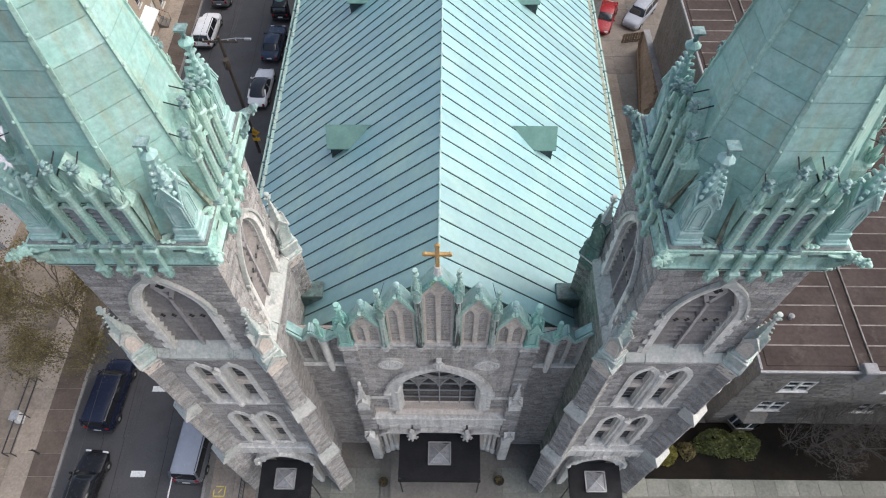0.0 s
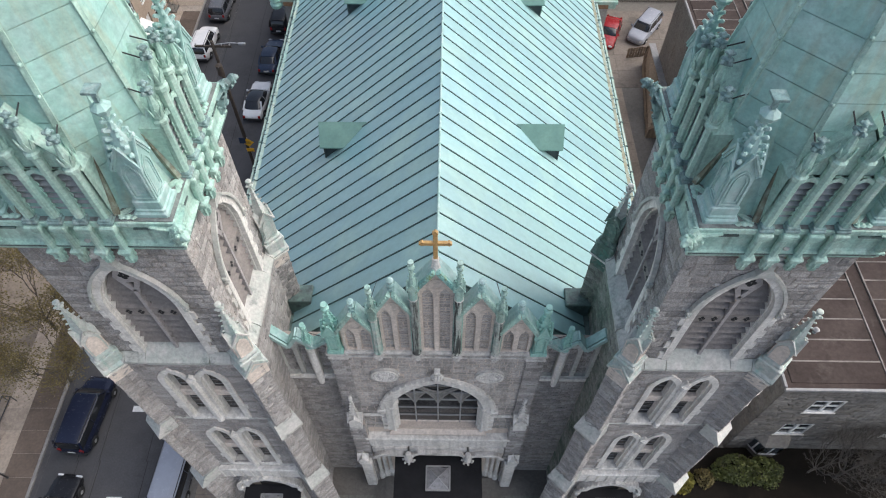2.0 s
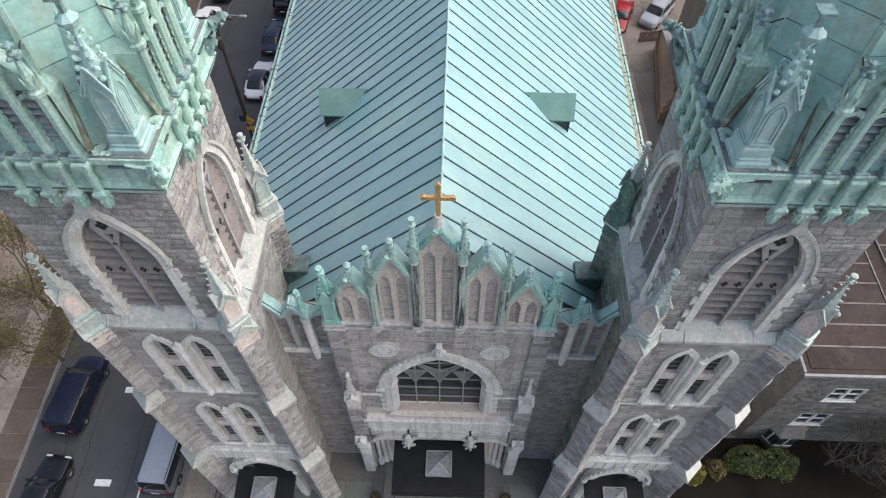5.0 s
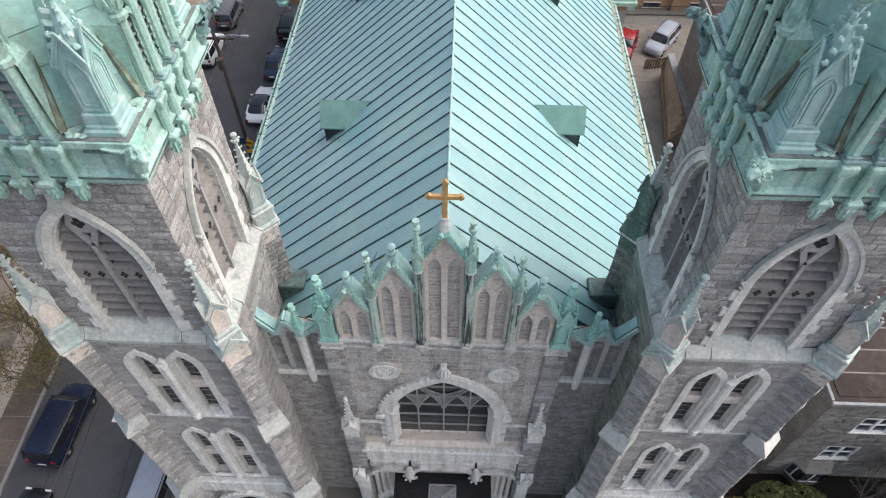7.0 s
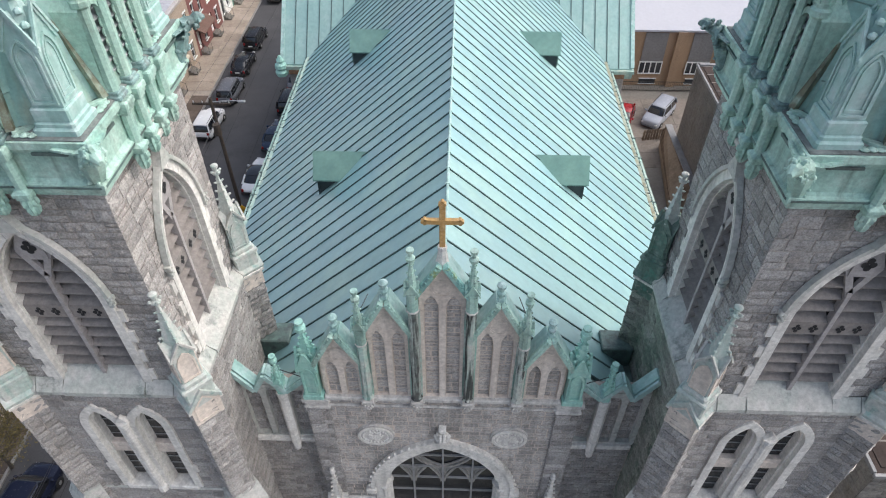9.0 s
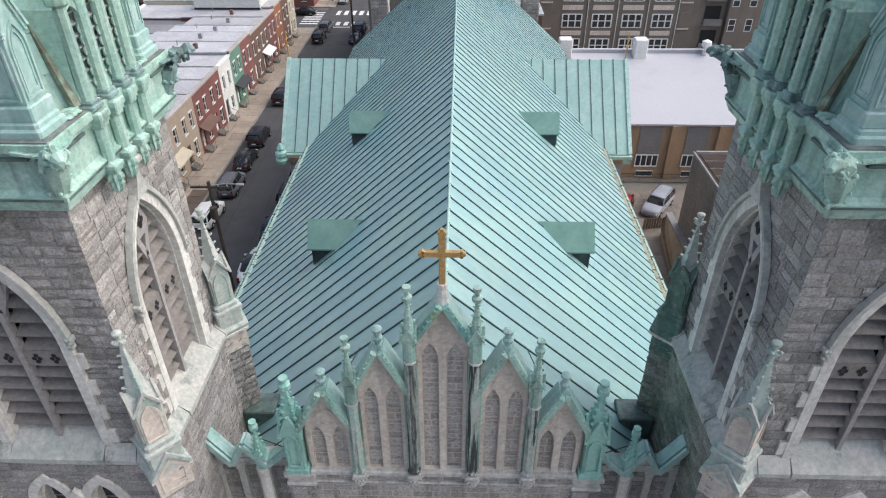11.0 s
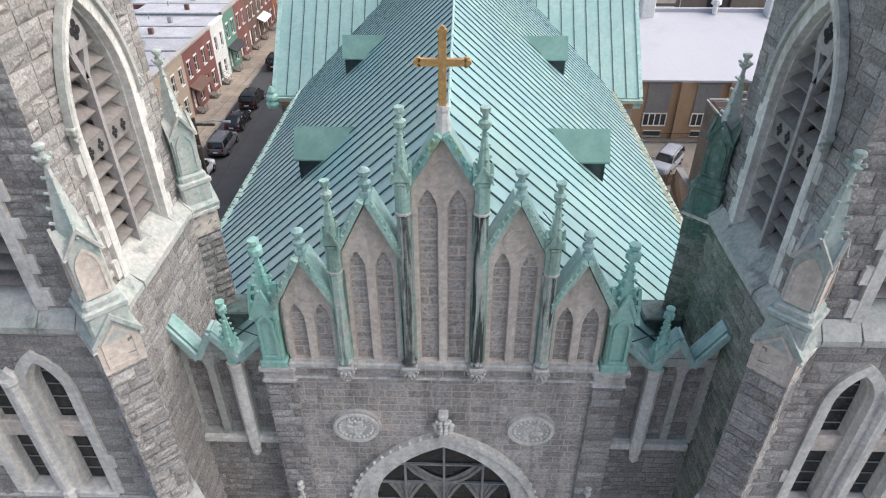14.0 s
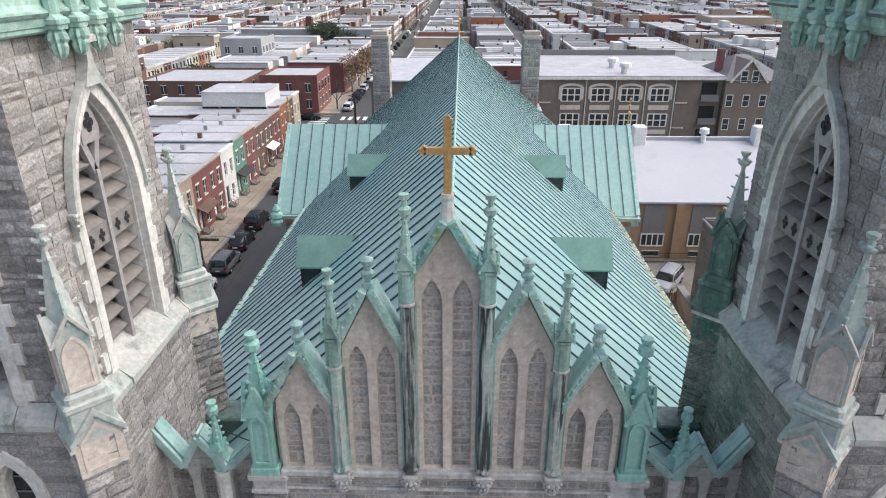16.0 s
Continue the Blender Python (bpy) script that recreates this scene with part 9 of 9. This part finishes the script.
g = G().box(-3.5, 6.0, 0, 14, 0, 12.0)
g.prism([(-2.6, 12.0), (2.6, 12.0), (0, 15.0)], "y", 0.05, 8)
part("wall", g, SCH, annex)
part("roof", G().add([(-3.7, -0.2, 12.0), (6.2, -0.2, 12.0), (6.2, 14, 12.0), (-3.7, 14, 12.0), (0, 7, 15.2), (2, 7, 15.2)], [(0, 1, 5, 4), (1, 2, 5), (2, 3, 4, 5), (3, 0, 4), (0, 3, 2, 1)]), ROOF_FARG, annex, "dark hipped roof")
for s in (-1, 1):
    part("verge", G().beam((s * 2.9, -0.1, 11.7), (0, -0.1, 15.2), 0.3, 0.22, (0, 1, 0)), LIMESTONE, annex)
part("chimney", G().box(-3.4, -2.4, 5, 6.1, 11, 16.2, 0.05), BR_RED, annex)
for z in (12.6, 8.9, 5.2):
    for x in (-0.85, 0.85) if z > 12 else (-2.6, 0.0, 2.6):
        g = G().box(x - 0.55, x + 0.55, -0.06, 0.05, z - 0.95, z - 0.83).box(x - 0.55, x + 0.55, -0.06, 0.05, z + 0.83, z + 0.95).box(x - 0.55, x - 0.45, -0.06, 0.05, z - 0.9, z + 0.9).box(x + 0.45, x + 0.55, -0.06, 0.05, z - 0.9, z + 0.9).box(x - 0.5, x + 0.5, -0.05, 0.05, z - 0.04, z + 0.04)
        w_ = part("window", g, WHITEPAINT, annex)
        part("pane", G().box(x - 0.5, x + 0.5, -0.03, 0.05, z - 0.9, z + 0.9), WINDOW, w_)
# low white-roofed wing between the chimneys
wing = thing("school_wing", (1.0, 96.0, 0), "low brick wing with a pale flat roof", "school wing")
part("wall", G().box(-6.0, 11, 0, 24, 0, 8.6), BR_DARK, wing)
part("wall", G().box(-14.1, -6.05, 0.3, 26, 0, 12.9), RECT_STONE, wing, "grey stone end block")
part("roof", G().box(-14.3, -5.9, 0.1, 26.2, 12.9, 13.1), ROOF_W, wing, "pale flat roof of the stone block")
part("roof", G().box(-5.85, 11.2, -0.2, 24.2, 8.6, 8.85), ROOF_W, wing)
part("parapet", G().box(-5.85, 11.2, 23.6, 24.2, 8.85, 9.4), PANEL_GREY, wing)
for x, y in ((-4.4, 14), (-2.5, 5), (4, 10), (7.5, 4)):
    part("roof_unit", G().box(x - 0.9, x + 0.9, y - 0.9, y + 0.9, 8.85, 10.3, 0.1), WHITEPAINT, wing, "white roof unit")
for k in range(4):
    x = 2.0 + 2.4 * k
    w_ = part("window", G().box(x - 0.9, x + 0.9, -0.06, 0.05, 5.4, 5.5).box(x - 0.9, x + 0.9, -0.06, 0.05, 7.0, 7.1).box(x - 0.05, x + 0.05, -0.06, 0.05, 5.4, 7.1), WHITEPAINT, wing)
    part("pane", G().box(x - 0.85, x + 0.85, -0.02, 0.04, 5.45, 7.05), WINDOW, w_)


# ---- trees and shrubs ----
def grow(g, tips, p, d, l, r, depth, rnd, spread=0.6):
    q = p + d * l
    mid = p + d * l * 0.5 + Vector((rnd.uniform(-1, 1), rnd.uniform(-1, 1), rnd.uniform(-1, 1))) * l * 0.06
    g.tube([p, mid, q], r, 5 if depth < 3 else 4, r * 0.68)
    if depth == 0:
        tips.append(q)
        return
    for k in range(3 if depth > 1 else 3):
        n = Vector((rnd.uniform(-1, 1), rnd.uniform(-1, 1), rnd.uniform(-0.5, 1)))
        nd = (d + n * spread).normalized()
        if k == 0:
            nd = (d + n * spread * 0.4).normalized()
        grow(g, tips, q, nd, l * rnd.uniform(0.62, 0.85), r * 0.62, depth - 1, rnd, spread)
    tips.append(q)


def tree(x, y, height, leaves, seed, label, depth=5, leaf=0.13, per_tip=7, spread=0.62, clump=0.5, bark=None):
    t = thing("tree", (x, y, 0.1), label, "tree")
    rnd = random.Random(seed)
    g, tips = G(), []
    trunk = G().tube([(0, 0, 0), (0.05, 0.02, height * 0.12), (0.02, -0.04, height * 0.22)], height * 0.02, 8, height * 0.015)
    part("trunk", trunk, bark or BARK, t, smooth=True)
    for k in range(4):
        a = k * 1.57 + rnd.uniform(-0.4, 0.4)
        grow(g, tips, Vector((0.02, -0.04, height * (0.18 + 0.02 * k))), Vector((math.cos(a) * 0.75, math.sin(a) * 0.75, 1)).normalized(), height * 0.22, height * 0.0085, depth - 1, rnd, spread)
    part("limbwork", g, bark or BARK, t)
    if leaves:
        vs, fs = [], []
        for p in tips:
            for k in range(per_tip):
                c = p + Vector((rnd.gauss(0, 1), rnd.gauss(0, 1), rnd.gauss(0, 0.8))) * clump
                u = Vector((rnd.uniform(-1, 1), rnd.uniform(-1, 1), rnd.uniform(-1, 1))).normalized() * leaf * rnd.uniform(0.6, 1.4)
                w = u.orthogonal().normalized() * leaf * rnd.uniform(0.35, 0.7)
                i = len(vs)
                vs += [c - u, c + w, c + u, c - w]
                fs.append((i, i + 1, i + 2, i + 3))
        me = bpy.data.meshes.new("crown")
        me.from_pydata([tuple(v) for v in vs], [], fs)
        me.materials.append(leaves)
        ob = new("crown", me)
        ob.parent = t
        tagged(ob, "sparse small spring leaves", kind="stuff")


def shrub(x, y, rx, ry, h, leaves, seed, label, n=1500, leaf=0.09):
    t = thing("shrub", (x, y, 0.2), label, "shrub")
    rnd = random.Random(seed)
    g = G()
    for k in range(14):
        a = rnd.uniform(0, 6.28)
        g.tube([(0, 0, 0), (rx * 0.4 * math.cos(a), ry * 0.4 * math.sin(a), h * 0.5), (rx * 0.8 * math.cos(a), ry * 0.8 * math.sin(a), h * rnd.uniform(0.6, 0.95))], 0.025, 4, 0.008)
    part("stemwork", g, BARK, t)
    vs, fs = [], []
    for k in range(n):
        a, b = rnd.uniform(0, 6.28), math.acos(rnd.uniform(0, 1))
        q = rnd.uniform(0.72, 1.05) * (1 + 0.22 * math.sin(3 * a + seed) * math.sin(2 * b + 1))
        c = Vector((rx * q * math.sin(b) * math.cos(a), ry * q * math.sin(b) * math.sin(a), h * q * math.cos(b)))
        u = Vector((rnd.uniform(-1, 1), rnd.uniform(-1, 1), rnd.uniform(-0.3, 1))).normalized() * leaf * rnd.uniform(0.6, 1.3)
        w = u.orthogonal().normalized() * leaf * 0.55
        i = len(vs)
        vs += [c - u, c + w, c + u, c - w]
        fs.append((i, i + 1, i + 2, i + 3))
    me = bpy.data.meshes.new("foliage")
    me.from_pydata([tuple(v) for v in vs], [], fs)
    me.materials.append(leaves)
    ob = new("foliage", me)
    ob.parent = t
    tagged(ob, "dense small leaves", kind="stuff")


tree(-25.2, 17.4, 7.0, LEAF_OLIVE, 3, "street tree with thin olive spring leaves on the plaza", 6, 0.065, 8, 0.7, 0.4)
tree(-27.6, 21.3, 8.0, LEAF_OLIVE, 5, "larger street tree with thin olive leaves", 6, 0.065, 8, 0.66, 0.45)
tree(-33.0, 22.5, 9.5, LEAF_OLIVE, 8, "sparse tree behind the plaza rail", 5, 0.10, 4, 0.6, 0.45)
for k, (x, y, h) in enumerate(((24.5, 11.6, 6.0), (27.5, 11.4, 6.5), (30.5, 11.8, 6.0), (26.0, 12.3, 5.5), (23.0, 11.9, 4.8))):
    tree(x, y, h, None, 20 + k, "bare twiggy tree in the rectory bed", 7 if k in (0, 1, 3) else 6, spread=0.85, bark=BARK_GREY)
shrub(18.3, 11.9, 1.4, 0.9, 1.5, LEAF_GREEN, 1, "rounded green shrub below the rectory wall", 2200)
shrub(20.0, 11.8, 1.2, 0.9, 1.4, LEAF_GREEN, 2, "rounded green shrub beside another", 1900)
shrub(14.9, 11.2, 0.8, 0.7, 0.9, LEAF_YELLOW, 3, "small yellow-green shrub near the tower foot", 1100)
shrub(16.4, 11.4, 0.6, 0.6, 0.6, LEAF_OLIVE, 4, "low dry shrub near the path", 500)
shrub(22.2, 4.6, 1.5, 1.0, 0.7, LEAF_OLIVE, 6, "low dry hedge beside the path", 900)

# pale low building behind the plaza trees
lowb = thing("garage", (-35.5, 32.0, 0.1), "low pale garage with a grey roof behind the trees", "garage")
part("wall", G().box(-6, 0.6, -5, 8, 0, 3.2), ST_GREY, lowb)
part("roof", G().box(-6.2, 0.8, -5.2, 8.2, 3.2, 3.45), ROOF_W, lowb)
for k, (x, y, a) in enumerate(((-28.9, 13.2, 0), (-29.6, 9.8, 0))):
    t = thing("street_cabinet", (x, y, 0.1), "small pale metal box on the plaza", "cabinet", "plaza boxes")
    part("body", G().box(-0.25, 0.25, -0.3, 0.3, 0, 0.9, 0.03), WHITEPAINT, t)
    part("lid", G().box(-0.28, 0.28, -0.33, 0.33, 0.9, 0.97, 0.02), METAL, t)

LEAF_BROWN = mat("reddish_spring_buds", [(0.12, 0.075, 0.045), (0.16, 0.10, 0.06)], 1.0, 6.0, 0.8, bump=0, rnd="island", rnd_amt=0.4)
LEAF_PALE = mat("pale_spring_blossom", [(0.24, 0.22, 0.15), (0.17, 0.17, 0.10)], 1.0, 6.0, 0.8, bump=0, rnd="island", rnd_amt=0.4)
# ---- the city beyond ----
WALLS = [BR_RED, BR_DARK, BR_TAN, ST_WHITE, ST_GREY, BR_ORANGE, ST_CREAM]
far_walls, far_roofs, far_panes, far_trim = [G() for _ in WALLS], [G(), G()], G(), G()
rc = random.Random(42)


def far_house(x, y, w, depth, h, side):
    """A plain row house of the far blocks: front on the street side, windows, roof and parapet."""
    k = rc.choices(range(7), (5, 5, 3, 4, 5, 1, 2))[0]
    x0, x1 = (x - depth, x) if side > 0 else (x, x + depth)
    far_walls[k].box(x0, x1, y, y + w, 0, h)
    rf = far_roofs[0 if rc.random() < 0.8 else 1]
    rf.box(x0 + 0.1, x1 - 0.1, y + 0.15, y + w - 0.05, h, h + 0.05)
    rf.box(x0, x1, y - 0.1, y + 0.12, h, h + 0.14)
    far_trim.box(x1 - 0.2 if side > 0 else x0 - 0.25, x1 + 0.25 if side > 0 else x0 + 0.2, y, y + w, h - 0.3, h + 0.25)
    if rc.random() < 0.5:
        cx_ = rc.uniform(x0 + 2, x1 - 2)
        (far_walls[k] if rc.random() < 0.6 else far_panes).box(cx_ - 0.3, cx_ + 0.3, y + 0.3, y + 0.85, h, h + rc.uniform(0.4, 1.0))
    if rc.random() < 0.05:
        cx_ = rc.uniform(x0 + 2, x1 - 4)
        far_walls[3].box(cx_, cx_ + 3, y + 0.2, y + w - 0.2, h, h + 2.2)
    xf = x1 if side > 0 else x0
    for z in (h * 0.72, h * 0.28):
        for dy in (w * 0.28, w * 0.72):
            e = sorted((xf - side * 0.05, xf + side * 0.04))
            far_panes.box(e[0], e[1], y + dy - 0.42, y + dy + 0.42, z - 0.75, z + 0.75)
            e = sorted((xf - side * 0.05, xf + side * 0.07))
            far_trim.box(e[0], e[1], y + dy - 0.5, y + dy + 0.5, z + 0.75, z + 0.92)
    for z in (h * 0.72, h * 0.3):        # small windows of the gable side that faces the church
        xm = (x0 + x1) / 2
        for dx in (-depth * 0.3, -depth * 0.1, depth * 0.12, depth * 0.32):
            if rc.random() < 0.5:
                far_panes.box(xm + dx - 0.4, xm + dx + 0.4, y - 0.04, y + 0.05, z - 0.7, z + 0.7)
                far_trim.box(xm + dx - 0.48, xm + dx + 0.48, y - 0.06, y + 0.05, z - 0.85, z - 0.7)


blocks_y = [(134, 228), (240, 330), (343, 430), (443, 530), (543, 640), (655, 800)]
for sx in range(-10, 11):
    xs = -20.2 + 47.0 * sx
    for y0_, y1_ in blocks_y:
        if abs(xs) > 120 + 0.75 * y0_:
            continue
        for side, xf in ((1, xs - 8.4), (-1, xs + 6.4)):
            y = y0_
            hrow, drow = rc.choice((6.4, 6.6, 6.9, 7.2)), rc.uniform(12.0, 15.0)
            while y < y1_ - 4:
                w = rc.choice((4.5, 4.6, 4.8, 5.0))
                if rc.random() < 0.05:
                    y += rc.uniform(4, 10)
                    continue
                if not (y < 160 and -66 < xf < 60):
                    far_house(xf, y, w, drow + rc.choice((0, 0, 0, 1.5, -1.5)), hrow if rc.random() < 0.965 else rc.choice((9.4, 8.6)), side)
                y += w
# near left blocks behind the street row
for xs, y0_, y1_ in ((-52.0, 44, 116), (-75.0, 40, 116), (-98.0, 40, 116), (-122.0, 40, 116)):
    y = y0_
    while y < y1_ - 4:
        far_house(xs, y, 4.7, rc.uniform(11, 14), rc.choice((6.6, 6.9, 7.2)), -1 if xs > -60 else 1)
        y += 4.7
for x0_, y0_ in ((92, 60), (112, 60), (82, 104), (104, 100), (126, 90)):
    y = y0_
    while y < y0_ + 32:
        far_house(x0_, y, 4.7, rc.uniform(11, 14), rc.choice((6.6, 6.9, 7.2, 9.4)), 1)
        y += 4.7
for k, m_ in enumerate(WALLS):
    if far_walls[k].v:
        me = bpy.data.meshes.new("far_row_houses")
        me.from_pydata(far_walls[k].v, [], far_walls[k].f)
        me.materials.append(m_)
        tagged(new("far_row_houses", me), "walls of the distant row houses", "houses", kind="stuff")
for nm, gg, m_, lab in (("far_roofs", far_roofs[0], ROOF_FAR, "pale flat roofs of the distant houses"), ("far_roofs", far_roofs[1], ROOF_FARG, "dark flat roofs of the distant houses"), ("far_windows", far_panes, WINDOW, "dark windows of the distant houses"), ("far_trim", far_trim, TRIM_FAR, "white cornices and lintels of the distant houses")):
    me = bpy.data.meshes.new(nm)
    me.from_pydata(gg.v, [], gg.f)
    me.materials.append(m_)
    tagged(new(nm, me), lab, "houses", kind="stuff")
# corner block beyond the crossing and a few larger buildings
for x, y, w, d, h, m_, lab in ((-35.8, 136.5, 12.0, 14.0, 7.4, BR_RED, "red brick corner building beyond the crossing"), (-58.0, 176.0, 11, 13, 11.0, ST_GREY, "plain grey block above the roofs"), (-55.5, 133.5, 22.0, 20.0, 6.6, BR_DARK, "long brown brick building with a pale roof"),
                               (-52.0, 236.0, 50, 12, 8.5, ST_GREY, "long pale warehouse in the distance"), (120.0, 290.0, 30, 20, 9, BR_TAN, "tan block among the distant roofs")):
    t = thing("corner_building", (x, y, 0), lab, "building")
    part("wall", G().box(-w / 2, w / 2, 0, d, 0, h), m_, t)
    part("roof", G().box(-w / 2 + 0.2, w / 2 - 0.2, 0.2, d - 0.2, h, h + 0.06), ROOF_W, t)
    g = G().box(-w / 2, w / 2, 0, 0.3, h, h + 0.5).box(-w / 2, w / 2, d - 0.3, d, h, h + 0.5).box(-w / 2, -w / 2 + 0.3, 0.3, d - 0.3, h, h + 0.5).box(w / 2 - 0.3, w / 2, 0.3, d - 0.3, h, h + 0.5)
    part("parapet", g, m_, t)
    n = int(w / 3.2)
    for z in [zz for zz in (2.0, 5.3, 8.6) if zz + 1.2 < h]:
        for k in range(n):
            xx = -w / 2 + (k + 0.5) * w / n
            w_ = part("window", G().box(xx - 0.6, xx + 0.6, -0.06, 0.02, z - 1.0, z - 0.88).box(xx - 0.6, xx + 0.6, -0.06, 0.02, z + 0.88, z + 1.0).box(xx - 0.04, xx + 0.04, -0.06, 0.02, z - 0.9, z + 0.9), WHITEPAINT, t)
            part("pane", G().box(xx - 0.55, xx + 0.55, -0.03, 0.02, z - 0.9, z + 0.9), WINDOW, w_)
        for k in range(4):
            yy = 2 + k * (d - 4) / 3
            w_ = part("window", G().box(w / 2 - 0.02, w / 2 + 0.06, yy - 0.6, yy + 0.6, z - 1.0, z - 0.88).box(w / 2 - 0.02, w / 2 + 0.06, yy - 0.6, yy + 0.6, z + 0.88, z + 1.0), WHITEPAINT, t)
            part("pane", G().box(w / 2 - 0.02, w / 2 + 0.03, yy - 0.55, yy + 0.55, z - 0.9, z + 0.9), WINDOW, w_)
for k, (x, y, h, lf) in enumerate(((-26.8, 141.0, 8.5, None), (-26.8, 162.0, 9.5, LEAF_BROWN), (-26.6, 172.0, 9.0, LEAF_BROWN), (-62.0, 158.0, 8.0, LEAF_DARK), (-47.0, 232.0, 14.0, LEAF_DARK), (-42.0, 236.0, 11.0, LEAF_DARK), (-26.8, 188.0, 9.0, LEAF_BROWN), (-112.0, 205.0, 10.0, LEAF_PALE), (-100.0, 208.0, 10.0, LEAF_PALE), (-88.0, 210.0, 10.0, LEAF_PALE))):
    tree(x, y, h, lf, 60 + k, "bare street tree beyond the crossing" if lf is None else "dark evergreen tree among the houses" if lf is LEAF_DARK else "thinly leaved tree among the houses", 4, 0.35, 12 if lf is LEAF_DARK else 5, 0.6, 0.8)

car_g = [G(), G(), G()]
poles = G()
for sx in range(-6, 8):
    xs = -20.2 + 47.0 * sx
    for y0_, y1_ in blocks_y[:4]:
        y = y0_ + (60 if sx == 0 and y0_ < 200 else 0)
        while y < y1_:
            for dx in (-5.0, 3.6):
                if rc.random() < 0.7:
                    q = car_g[rc.randrange(3)]
                    q.box(xs + dx - 0.9, xs + dx + 0.9, y - 2.2, y + 2.2, -0.1, 0.85, 0.15)
                    q.box(xs + dx - 0.75, xs + dx + 0.75, y - 1.7, y + 1.0, 0.8, 1.5, 0.25)
            if rc.random() < 0.16:
                poles.lathe([(0.15, -0.1), (0.1, 9.5)], 5, (xs + 4.9, y, 0))
                poles.box(xs + 4.0, xs + 5.8, y - 0.05, y + 0.05, 8.8, 8.95)
            y += 6.0
for gg, m_, lab in zip(car_g, (WHITE_P, BLACK_P, GREY_P), ("white cars parked in the distant streets", "black cars parked in the distant streets", "grey cars parked in the distant streets")):
    tagged(new("far_cars", gg.mesh("far_cars", m_)), lab, "cars", kind="stuff")
tagged(new("far_poles", poles.mesh("far_poles", WOODPOLE)), "timber poles along the distant streets", "poles", kind="stuff")
